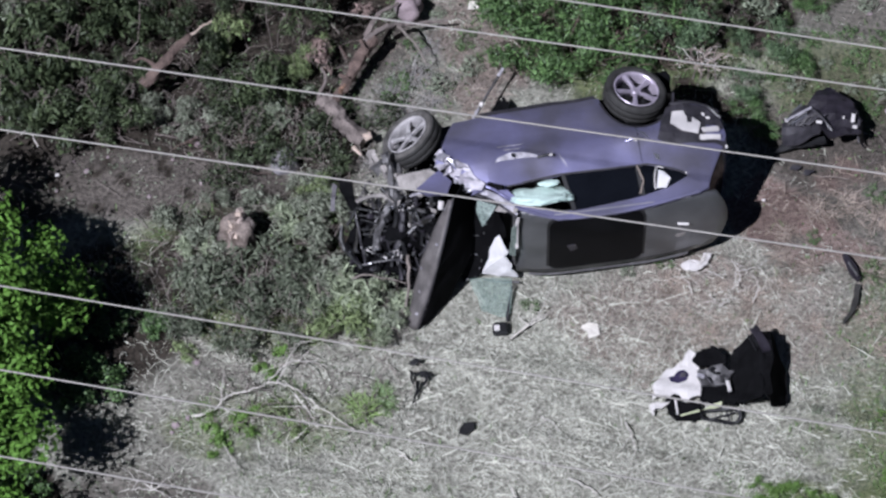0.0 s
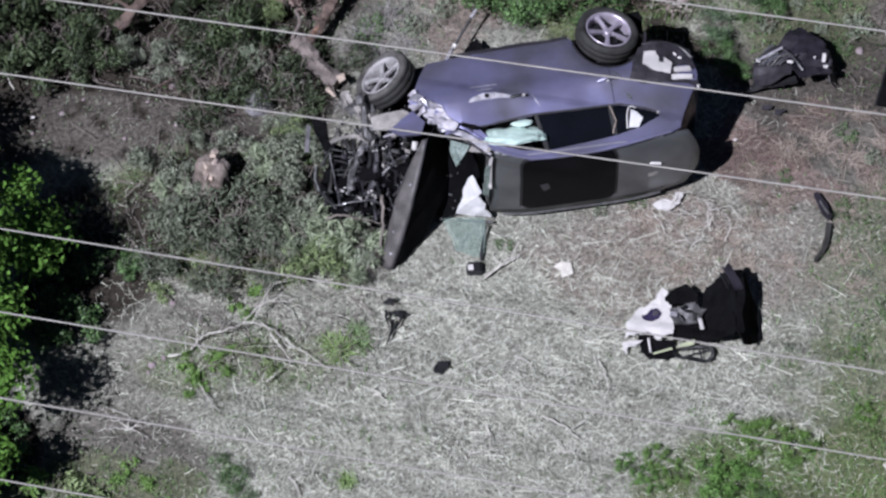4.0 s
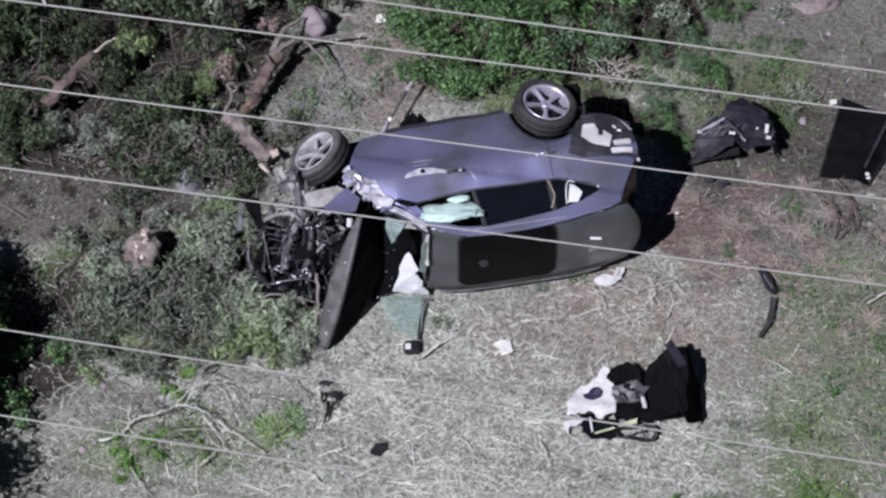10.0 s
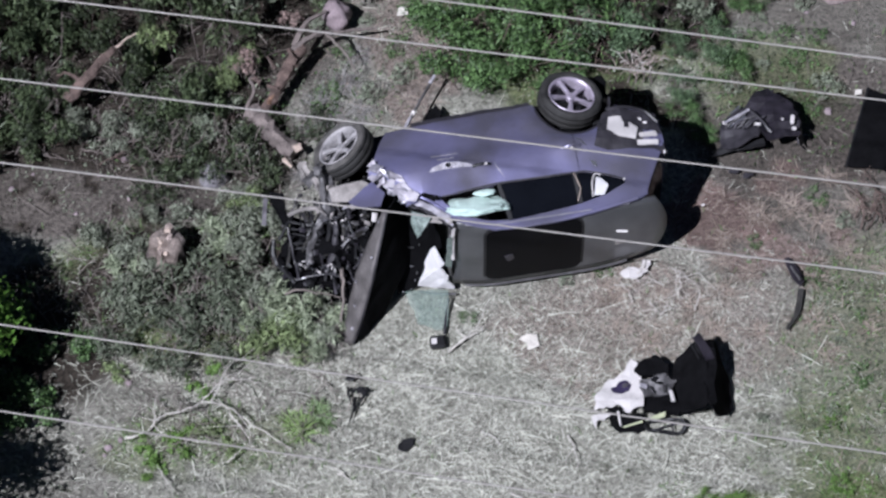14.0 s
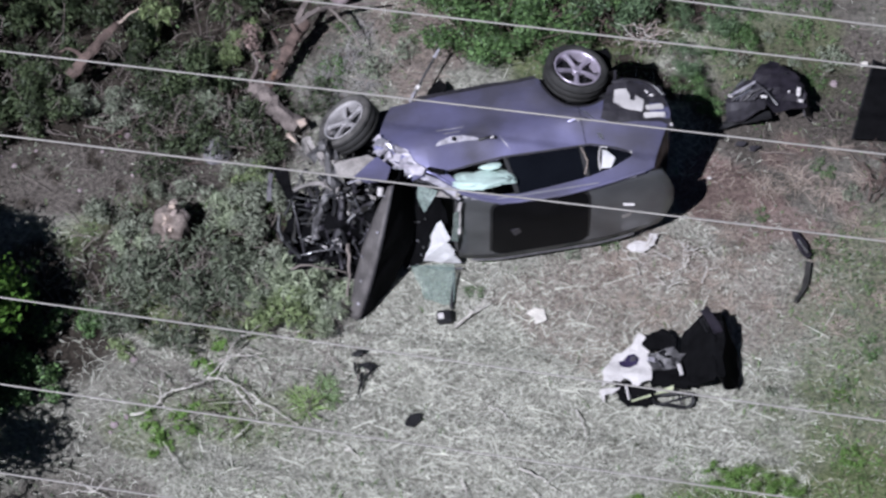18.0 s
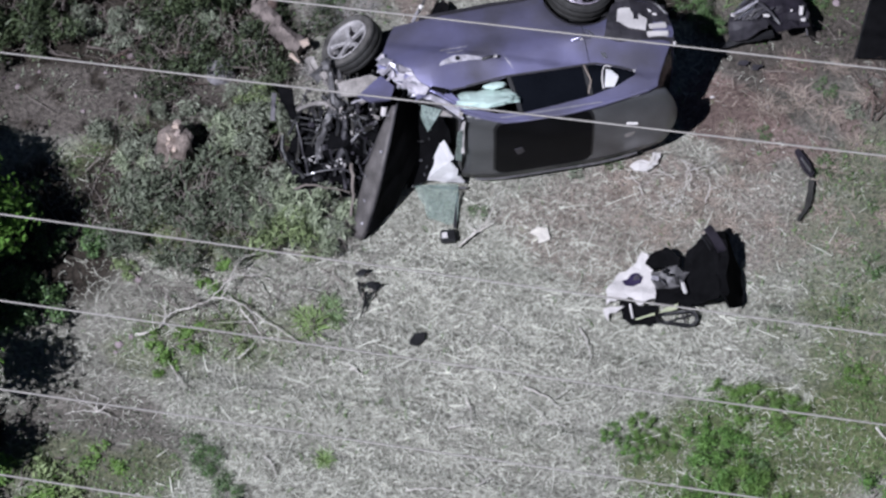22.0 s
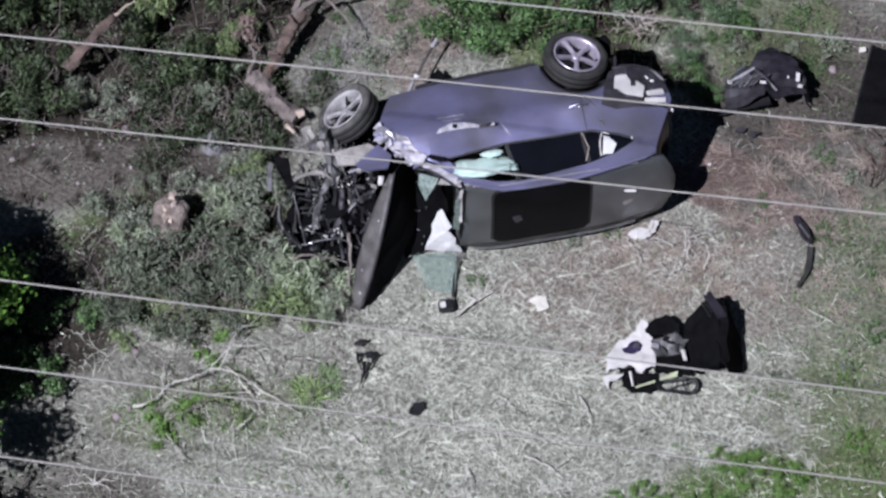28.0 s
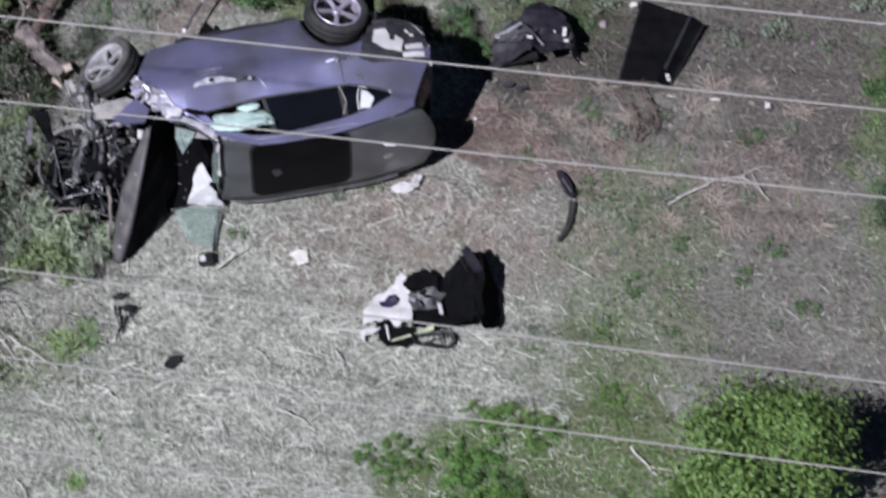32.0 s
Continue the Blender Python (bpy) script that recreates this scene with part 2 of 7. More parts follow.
# ---- builders ----
def raw_mesh(name, v, q):
    """A mesh from arrays of corners and of faces with equally many corners."""
    v, q = np.asarray(v, np.float32).reshape(-1, 3), np.asarray(q, np.int32)
    me = bpy.data.meshes.new(name)
    me.vertices.add(len(v))
    me.vertices.foreach_set("co", v.ravel())
    me.loops.add(q.size)
    me.loops.foreach_set("vertex_index", q.ravel())
    me.polygons.add(len(q))
    me.polygons.foreach_set("loop_start", np.arange(0, q.size, q.shape[1], dtype=np.int32))
    me.update(calc_edges=True)
    me.validate()
    return me


def thing(name, label, category, group="", loc=(0, 0, 0), rz=0.0, kind=""):
    ob = new(name)
    ob.matrix_world = pose(*loc, 0, 0, rz)
    return tagged(ob, label, category, group, kind)


def part(name, bm, material, parent=None, label="", smooth=False, m=None):
    """Links a bmesh (or a mesh) as one object under a thing or part."""
    if isinstance(bm, bmesh.types.BMesh):
        me = bpy.data.meshes.new(name)
        bm.normal_update()
        bm.to_mesh(me)
        bm.free()
    else:
        me = bm
    me.materials.append(material)
    if smooth:
        me.polygons.foreach_set("use_smooth", [True] * len(me.polygons))
    ob = new(name, me)
    ob.parent = parent
    if m is not None:
        ob.matrix_local = m
    if label:
        tagged(ob, label)
    return ob


def box(sx, sy, sz, bevel=0.01, m=None, dent=0.0, cuts=0, seed=0):
    bm = bmesh.new()
    bmesh.ops.create_cube(bm, size=1, matrix=Matrix.Diagonal((sx, sy, sz, 1)))
    if cuts:
        bmesh.ops.subdivide_edges(bm, edges=bm.edges[:], cuts=cuts, use_grid_fill=True)
    if bevel and not cuts:
        bmesh.ops.bevel(bm, geom=bm.edges[:], offset=min(bevel, 0.45 * min(sx, sy, sz)), segments=1, affect='EDGES')
    if dent:
        for v in bm.verts:
            v.co += noise.noise_vector(v.co * 7 + Vector((seed * 3.7, seed, 1))) * dent
    if m is not None:
        bm.transform(m)
    return bm


def tube(points, radii, sides=7, rough=0.0, seed=0):
    """A tapered tube along points, closed at its ends, with an uneven skin."""
    bm = bmesh.new()
    pts = [Vector(p) for p in points]
    rings = []
    for i, p in enumerate(pts):
        d = (pts[min(i + 1, len(pts) - 1)] - pts[max(i - 1, 0)]).normalized()
        a = d.orthogonal().normalized() if i == 0 else (a - a.dot(d) * d).normalized()
        b = d.cross(a)
        r = radii[i] if isinstance(radii, (list, tuple)) else radii
        ring = []
        for k in range(sides):
            w = 2 * math.pi * k / sides
            o = a * math.cos(w) + b * math.sin(w)
            s = r * (1 + rough * noise.noise(p * 9 + o * 2 + Vector((seed, 0, 0))))
            ring.append(bm.verts.new(p + o * s))
        rings.append(ring)
    for r0, r1 in zip(rings, rings[1:]):
        for k in range(sides):
            bm.faces.new((r0[k], r0[(k + 1) % sides], r1[(k + 1) % sides], r1[k]))
    bm.faces.new(rings[0][::-1])
    bm.faces.new(rings[-1])
    return bm


def bend(points, per=4, jitter=0.0, seed=0):
    """A smooth line through points."""
    rng = random.Random(seed)
    p = [Vector(q) for q in points]
    p = [2 * p[0] - p[1]] + p + [2 * p[-1] - p[-2]]
    out = []
    for i in range(1, len(p) - 2):
        for k in range(per):
            t = k / per
            out.append(0.5 * (2 * p[i] + (p[i + 1] - p[i - 1]) * t + (2 * p[i - 1] - 5 * p[i] + 4 * p[i + 1] - p[i + 2]) * t * t
                              + (3 * p[i] - p[i - 1] - 3 * p[i + 1] + p[i + 2]) * t ** 3))
    out.append(p[-2])
    return [q + Vector([rng.uniform(-jitter, jitter) for _ in range(3)]) for q in out]


def taper(n, r0, r1):
    return [r0 + (r1 - r0) * i / (n - 1) for i in range(n)]


def lathe(profile, steps=32):
    """A closed ring turned about z from a closed profile of (radius, height)."""
    bm = bmesh.new()
    rings = [[bm.verts.new((r * math.cos(2 * math.pi * k / steps), r * math.sin(2 * math.pi * k / steps), z)) for r, z in profile] for k in range(steps)]
    n = len(profile)
    for k in range(steps):
        a, b = rings[k], rings[(k + 1) % steps]
        for i in range(n):
            bm.faces.new((a[i], b[i], b[(i + 1) % n], a[(i + 1) % n]))
    return bm


def leaf_mesh(name, centres, normals, length, width, rng, curl=0.25):
    """Folded leaves, each a small piece of its own."""
    c = np.asarray(centres, float)
    n = np.asarray(normals, float) + 1e-6
    n /= np.linalg.norm(n, axis=1)[:, None]
    r = rng.normal(size=c.shape)
    a = np.cross(n, r)
    a /= np.linalg.norm(a, axis=1)[:, None]
    b = np.cross(n, a)
    ln = (length * rng.uniform(0.6, 1.3, len(c)))[:, None]
    w = (width * rng.uniform(0.7, 1.3, len(c)))[:, None]
    v = np.stack([c - a * ln / 2, c - b * w / 2 + n * ln * curl * 0.5, c + a * ln / 2 - n * ln * curl * 0.3, c + b * w / 2 + n * ln * curl * 0.5], 1)
    q = np.arange(4 * len(c)).reshape(-1, 4)
    return raw_mesh(name, v, q)


def blade_mesh(name, roots, ways, length, width, rise, rng):
    """Bent straws, each of two short lengths."""
    p = np.asarray(roots, float)
    d = np.stack([np.cos(ways), np.sin(ways), np.zeros(len(p))], 1)
    s = np.stack([-np.sin(ways), np.cos(ways), np.zeros(len(p))], 1)
    ln = np.asarray(length)[:, None]
    w = np.asarray(width)[:, None] / 2
    up = np.asarray(rise)[:, None] * np.array([[0, 0, 1.0]])
    bow = (rng.uniform(-0.06, 0.06, len(p)))[:, None] * ln
    p1 = p + d * ln * 0.5 + up * 0.65 + s * bow
    p2 = p + d * ln + up * rng.uniform(0.3, 1.0, len(p))[:, None]
    t = np.array([[0, 0, 1.0]]) * w
    tilt = rng.uniform(-0.6, 0.6, len(p))[:, None]
    s2 = s * w + t * tilt
    v = np.stack([p - s2, p + s2, p1 - s2, p1 + s2, p2 - s2 * 0.4, p2 + s2 * 0.4], 1)
    k = np.arange(len(p))[:, None] * 6
    q = np.concatenate([k + [[0, 1, 3, 2]], k + [[2, 3, 5, 4]]], 0)
    return raw_mesh(name, v, q)


def lumps(rng, blobs, n, shell=0.55, fuzz=0.15):
    """Points with outward ways, spread through overlapping uneven clumps (x, y, z, rx, ry, rz)."""
    blobs = np.asarray(blobs, float)
    vol = blobs[:, 3] * blobs[:, 4] * blobs[:, 5]
    which = rng.choice(len(blobs), n, p=vol ** 0.75 / (vol ** 0.75).sum())
    d = rng.normal(size=(n, 3))
    d /= np.linalg.norm(d, axis=1)[:, None]
    r = shell + (1 - shell) * rng.uniform(0, 1, n) ** 0.6
    r *= rng.uniform(1 - fuzz, 1 + fuzz, n)
    c = blobs[which, :3] + d * blobs[which, 3:] * r[:, None]
    return c, d


# ---- ground ----
def soft(v, lo, hi):
    t = np.clip((v - lo) / (hi - lo), 0, 1)
    return t * t * (3 - 2 * t)


def blob(x, y, cx, cy, rx, ry, turn=0.0):
    """One inside an uneven oval, none outside."""
    c, s = math.cos(turn), math.sin(turn)
    u, v = ((x - cx) * c + (y - cy) * s) / rx, (-(x - cx) * s + (y - cy) * c) / ry
    return 1 - soft(np.sqrt(u * u + v * v), 0.7, 1.15)


def wobble(x, y, s=1.0):
    return (np.sin(1.7 * s * x + 0.6 * np.sin(2.3 * s * y + 1)) * np.cos(1.9 * s * y + 0.8 * np.sin(1.3 * s * x)) + 0.6 * np.sin(4.1 * s * x + 3.3 * s * y)) / 1.6


def height(x, y):
    h = 0.03 * wobble(x, y, 0.8) + 0.012 * wobble(x + 3, y - 1, 3.1)
    h = h * (1 - 0.7 * blob(x, y, 0.5, 1.2, 4.0, 2.5))
    far = soft(np.hypot(x, y), 14, 60)
    return h * (1 - far) - 0.03


def cover(x, y):
    """Shares of bare soil, red soil and green growth at a place."""
    w = 0.35 * wobble(x, y, 1.0) + 0.25 * wobble(y, x, 2.7)
    xs, ys = x + w, y + w * 0.7
    soil = np.maximum.reduce([strip(x, y), blob(xs, ys, -5.6, 2.1, 1.5, 0.8), 0.4 * blob(xs, ys, -1.2, 4.4, 0.7, 1.6), 0.6 * blob(xs, ys, 4.6, 5.6, 1.9, 1.5),
                              0.75 * blob(xs, ys, 6.7, 2.6, 1.5, 1.9), 0.9 * blob(xs, ys, -4.6, 4.4, 3.0, 1.7), 0.42 * blob(xs, ys, -5.0, -1.3, 1.1, 1.6), 0.62 * blob(xs, ys, -4.9, -3.1, 1.3, 0.9), 0.9 * blob(xs, ys, -5.0, 2.1, 1.3, 0.6), 0.55 * blob(xs, ys, 7.8, 1.0, 4.0, 5.5), 0.85 * blob(xs, ys, 4.3, 3.3, 1.7, 1.3), 0.7 * blob(xs, ys, 3.3, 3.0, 1.1, 0.9), 0.62 * blob(xs, ys, 3.7, 1.55, 1.2, 0.9), 0.38 * blob(xs, ys, 4.6, 1.0, 1.3, 1.6), 0.25 * blob(xs, ys, 3.7, -0.3, 1.0, 1.3), 0.35 * blob(xs, ys, -1.15, 3.6, 0.6, 0.7), 0.95 * blob(xs, ys, -6.6, 2.9, 1.6, 0.9), 0.35 * blob(xs, ys, -2.0, 3.4, 0.9, 0.8)])
    red = np.maximum.reduce([0.9 * blob(xs, ys, 3.0, 1.9, 0.9, 0.6), 0.6 * blob(xs, ys, 3.6, 1.2, 0.7, 0.5), 0.5 * blob(xs, ys, -1.1, 3.6, 0.5, 0.9), 0.5 * blob(xs, ys, 1.9, 0.7, 1.0, 0.5), 0.42 * blob(xs, ys, 2.0, 0.1, 2.2, 1.0), 0.4 * blob(xs, ys, 6.0, 0.9, 1.1, 1.0), 0.45 * blob(xs, ys, -1.1, 4.3, 0.6, 1.3), 0.30 * blob(xs, ys, 2.2, 0.6, 1.9, 1.0)])
    green = np.maximum.reduce([0.75 * blob(xs, ys, 3.0, -3.1, 1.5, 1.0), 0.6 * blob(xs, ys, 4.1, -1.5, 0.6, 0.9), 0.8 * blob(xs, ys, 4.4, -2.6, 0.7, 0.8), 0.45 * blob(xs, ys, 4.6, -0.3, 1.0, 2.0), 0.2 * blob(xs, ys, 6.2, -0.6, 1.0, 1.6), 0.28 * blob(xs, ys, 3.8, -0.9, 0.9, 1.3), 0.2 * blob(xs, ys, -2.2, -2.5, 1.6, 0.9), 0.12 * blob(xs, ys, 0.5, -3.2, 1.0, 0.6),
                               0.55 * blob(xs, ys, 3.4, 3.8, 1.3, 0.9), 0.15 * blob(xs, ys, -1.9, 3.5, 0.8, 0.7), 0.25 * blob(xs, ys, 2.3, 3.6, 0.7, 0.7), 0.9 * blob(xs, ys, 0.8, 4.6, 1.8, 1.3), 0.5 * blob(xs, ys, 7.9, 1.0, 0.6, 2.4),
                               0.8 * blob(xs, ys, -3.7, 0.6, 1.9, 1.2), 0.5 * blob(xs, ys, -3.4, -1.6, 1.2, 0.6), 0.5 * blob(xs, ys, -5.0, -3.6, 1.3, 0.7)])
    return soil, red, green


def strip(x, y):
    """The trodden strip of bare soil below the bank."""
    w = 0.10 * wobble(x, y, 1.9)
    return np.maximum(blob(x, y + w, -5.4, 1.88, 1.7, 0.50, -0.06), 0.75 * blob(x, y + w, -3.6, 1.92, 1.0, 0.28, -0.15))


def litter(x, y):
    """Share of dark fallen leaves and painted shade under shrubs, trees, stump and wheel."""
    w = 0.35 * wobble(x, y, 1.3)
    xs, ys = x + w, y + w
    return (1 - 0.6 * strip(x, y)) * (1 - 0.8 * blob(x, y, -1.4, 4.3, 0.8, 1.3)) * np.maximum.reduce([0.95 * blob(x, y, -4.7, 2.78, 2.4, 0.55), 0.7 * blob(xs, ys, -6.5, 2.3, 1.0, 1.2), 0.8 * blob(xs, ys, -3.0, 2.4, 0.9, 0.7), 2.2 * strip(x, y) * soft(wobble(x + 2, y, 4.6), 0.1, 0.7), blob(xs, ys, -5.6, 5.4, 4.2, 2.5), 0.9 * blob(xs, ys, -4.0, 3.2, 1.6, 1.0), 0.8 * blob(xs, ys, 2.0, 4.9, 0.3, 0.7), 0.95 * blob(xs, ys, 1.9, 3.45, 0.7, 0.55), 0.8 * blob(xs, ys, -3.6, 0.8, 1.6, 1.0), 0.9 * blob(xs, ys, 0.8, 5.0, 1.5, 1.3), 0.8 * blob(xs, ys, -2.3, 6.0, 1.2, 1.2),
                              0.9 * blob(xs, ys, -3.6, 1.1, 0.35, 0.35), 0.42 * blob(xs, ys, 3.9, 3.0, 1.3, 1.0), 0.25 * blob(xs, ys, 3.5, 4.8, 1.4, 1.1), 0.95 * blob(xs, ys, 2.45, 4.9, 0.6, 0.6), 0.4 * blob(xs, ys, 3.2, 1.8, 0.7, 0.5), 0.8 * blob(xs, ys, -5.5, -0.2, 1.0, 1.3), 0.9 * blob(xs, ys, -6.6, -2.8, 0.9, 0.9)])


edges = np.concatenate([-np.geomspace(900, 12.5, 16), np.arange(-12, 12.01, 0.1), np.geomspace(12.5, 900, 16)])
gx, gy = np.meshgrid(edges, edges)
gv = np.stack([gx, gy, height(gx, gy)], -1).reshape(-1, 3)
k = len(edges)
gi = (np.arange(k - 1)[:, None] * k + np.arange(k - 1)[None]).ravel()
gme = raw_mesh("ground", gv, np.stack([gi, gi + 1, gi + k + 1, gi + k], 1))
att = gme.color_attributes.new("cover", 'FLOAT_COLOR', 'POINT')
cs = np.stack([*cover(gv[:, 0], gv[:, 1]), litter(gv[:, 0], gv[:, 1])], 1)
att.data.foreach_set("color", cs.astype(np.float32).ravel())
gme.polygons.foreach_set("use_smooth", [True] * len(gme.polygons))


def ground_material():
    m = bpy.data.materials.new("dry_hillside_soil")
    m.use_nodes = True
    n, l = m.node_tree.nodes, m.node_tree.links
    b = n["Principled BSDF"]
    tc = n.new("ShaderNodeTexCoord")
    at = n.new("ShaderNodeAttribute")
    at.attribute_name = "cover"
    sep = n.new("ShaderNodeSeparateColor")
    l.new(at.outputs["Color"], sep.inputs[0])

    def tex(scale, detail=6):
        t = n.new("ShaderNodeTexNoise")
        t.inputs["Scale"].default_value, t.inputs["Detail"].default_value, t.inputs["Roughness"].default_value = scale, detail, 0.7
        l.new(tc.outputs["Object"], t.inputs["Vector"])
        return t.outputs["Fac"]

    def between(fac, a, c, lo=0.35, hi=0.65):
        r = n.new("ShaderNodeMapRange")
        r.inputs[1].default_value, r.inputs[2].default_value = lo, hi
        l.new(fac, r.inputs[0])
        x = n.new("ShaderNodeMix")
        x.data_type = 'RGBA'
        l.new(r.outputs[0], x.inputs[0])
        for slot, col in ((6, a), (7, c)):
            if isinstance(col, tuple):
                x.inputs[slot].default_value = (*col, 1)
            else:
                l.new(col, x.inputs[slot])
        return x.outputs[2]

    big, fine = tex(3.2), tex(22, 8)
    straw = between(fine, (0.065, 0.063, 0.05), (0.34, 0.335, 0.285))
    soil = between(fine, (0.040, 0.036, 0.032), (0.205, 0.180, 0.160))
    red = between(fine, (0.095, 0.066, 0.058), (0.33, 0.245, 0.22))
    green = between(fine, (0.05, 0.07, 0.03), (0.22, 0.24, 0.13))
    wide = tex(0.75, 3)
    straw = between(wide, straw, between(fine, (0.10, 0.105, 0.08), (0.33, 0.34, 0.275)), 0.45, 0.7)
    out = between(big, straw, between(fine, (0.11, 0.107, 0.092), (0.58, 0.572, 0.50)))
    # Near-black brown for dead leaves and for shade put into the ground.
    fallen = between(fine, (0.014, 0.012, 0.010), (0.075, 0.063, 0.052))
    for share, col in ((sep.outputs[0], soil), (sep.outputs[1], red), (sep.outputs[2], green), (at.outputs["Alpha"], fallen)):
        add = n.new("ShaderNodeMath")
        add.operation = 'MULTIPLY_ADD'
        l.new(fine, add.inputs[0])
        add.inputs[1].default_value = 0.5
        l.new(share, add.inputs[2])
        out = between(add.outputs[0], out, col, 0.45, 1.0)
    l.new(out, b.inputs["Base Color"])
    b.inputs["Roughness"].default_value = 0.95
    b.inputs["Specular IOR Level"].default_value = 0.1
    bp = n.new("ShaderNodeBump")
    bp.inputs["Strength"].default_value, bp.inputs["Distance"].default_value = 0.9, 0.04
    l.new(fine, bp.inputs["Height"])
    l.new(bp.outputs[0], b.inputs["Normal"])
    return m


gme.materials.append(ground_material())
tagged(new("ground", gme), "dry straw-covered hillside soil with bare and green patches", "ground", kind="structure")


def zg(x, y):
    return float(height(np.array(x, float), np.array(y, float)))


# ---- dry straw and grass ----
def scatter(rng, n, keep):
    x, y = rng.uniform(-8.5, 9.5, n), rng.uniform(-6.5, 8.5, n)
    ok = rng.uniform(0, 1, n) < keep(x, y)
    return x[ok], y[ok]


def straw_share(x, y):
    soil, red, green = cover(x, y)
    return (1 - 0.8 * litter(x, y)) * np.clip(1.0 - 0.8 * soil - 0.5 * red - 0.55 * green - 0.6 * blob(x, y, -4.5, 3.5, 3.2, 2.6) - 0.3 * blob(x, y, -5.6, 2.1, 1.8, 1.0), 0.04, 1) * (1 - 0.68 * soft(x, 2.7, 4.7)) * (1 - 0.45 * blob(x, y, -4.7, -2.9, 1.4, 0.9)) * (1 - 0.55 * soft(y, 2.6, 3.6)) * (1 - 0.9 * soft(-x, 5.2, 6.2) * soft(y, 1.4, 2.4)) * (1 - 0.9 * soft(-x, 4.2, 4.9) * soft(y, 1.0, 1.6)) * (1 - 0.6 * soft(x, 2.2, 3.0) * soft(y, 0.9, 1.8))


def patchy(x, y):
    """Thick and thin places of the straw."""
    return np.clip(0.55 + 0.5 * wobble(x + 1, y, 1.9) + 0.35 * wobble(y - 2, x, 4.3), 0.08, 1)


def drift(x, y):
    """Broad drifts where straw lies deeper."""
    return soft(wobble(x * 0.62 + 2.1, y * 0.9 - 0.4, 1.0) + 0.45 * wobble(y + 4, x - 1, 2.2) + 0.45 * blob(x, y, -0.9, -2.5, 2.2, 1.3) + 0.6 * blob(x, y, 0.0, -0.5, 1.2, 0.9), -0.45, 0.55)


def swirl(x, y, rng):
    """Ways along which straw lies, alike near one another."""
    return 1.1 * wobble(x, y, 0.9) + 0.9 * wobble(y, x, 2.3) - 0.5 + rng.normal(0, 0.95, len(x)) + math.pi * rng.integers(0, 2, len(x))


rng = np.random.default_rng(5)
x, y = scatter(rng, 210000, lambda a, b: straw_share(a, b) * (0.35 + 0.65 * patchy(a, b)) * (0.72 + 0.4 * drift(a, b)))
ln = rng.uniform(0.025, 0.085, len(x)) + 0.14 * (rng.uniform(0, 1, len(x)) ** 6)
me = blade_mesh("straw", np.stack([x, y, height(x, y) + 0.004], 1), swirl(x, y, rng), ln, rng.uniform(0.003, 0.008, len(x)),
                rng.uniform(0.0, 0.03, len(x)), rng)
me.materials.append(STRAW)
tagged(new("straw", me), "pale bleached dry straw lying over the ground", "dry grass", kind="stuff")
x, y = scatter(rng, 160000, lambda a, b: straw_share(a, b) ** 1.6 * patchy(a + 5, b) ** 1.5 * (0.3 + 0.95 * drift(a, b)) * (0.35 + 0.65 * blob(a, b, -0.3, -2.4, 5.0, 2.6)))
ln = rng.uniform(0.025, 0.08, len(x)) + 0.2 * (rng.uniform(0, 1, len(x)) ** 8)
me = blade_mesh("long_straw", np.stack([x, y, height(x, y) + 0.015], 1), swirl(x, y, rng), ln, rng.uniform(0.004, 0.010, len(x)),
                rng.uniform(0.0, 0.035, len(x)), rng)
me.materials.append(PALESTRAW)
tagged(new("long_straw", me), "long bleached straw stalks strewn in thick patches", "dry grass", kind="stuff")
stalk_rng = np.random.default_rng(77)
x, y = scatter(stalk_rng, 3600, lambda a, b: straw_share(a, b) * np.clip(0.13 * blob(a, b, 0.0, -2.0, 5.5, 3.0) + 0.75 * blob(a, b, 2.0, -0.7, 1.9, 0.9) + 0.3 * blob(a, b, -1.6, -2.2, 1.6, 1.0), 0, 1))
me = blade_mesh("fallen_stalks", np.stack([x, y, height(x, y) + 0.02], 1), swirl(x, y, stalk_rng), stalk_rng.uniform(0.16, 0.42, len(x)) + 0.3 * stalk_rng.uniform(0, 1, len(x)) ** 4, stalk_rng.uniform(0.007, 0.013, len(x)),
                stalk_rng.uniform(0.0, 0.07, len(x)), stalk_rng)
me.materials.append(PALESTRAW)
tagged(new("fallen_stalks", me), "long pale dry stalks fallen across the straw", "dry grass", kind="stuff")
x, y = scatter(rng, 52000, lambda a, b: np.clip(cover(a, b)[1] + 0.5 * soft(a, 3.3, 5.3) * (1 - 0.85 * soft(b, 2.0, 3.2)) + 0.8 * blob(a, b, -1.4, 4.0, 0.9, 1.4) + 0.5 * blob(a, b, 2.2, -0.1, 2.1, 1.1) * (1 - 0.7 * drift(a, b)), 0, 1) * patchy(a + 2, b + 1))
me = blade_mesh("tan_straw", np.stack([x, y, height(x, y) + 0.008], 1), swirl(x, y, rng), rng.uniform(0.04, 0.16, len(x)) + 0.15 * rng.uniform(0, 1, len(x)) ** 6, rng.uniform(0.004, 0.010, len(x)),
                rng.uniform(0.0, 0.06, len(x)), rng)
me.materials.append(TANSTRAW)
tagged(new("tan_straw", me), "tan dry grass stalks over reddish soil", "dry grass", kind="stuff")
x, y = scatter(rng, 90000, lambda a, b: 0.015 + 0.85 * cover(a, b)[2] * patchy(a, b))
me = blade_mesh("grass", np.stack([x, y, height(x, y)], 1), rng.uniform(0, 2 * math.pi, len(x)), rng.uniform(0.02, 0.10, len(x)),
                rng.uniform(0.006, 0.015, len(x)), rng.uniform(0.03, 0.13, len(x)), rng)
me.materials.append(GREENSTRAW)
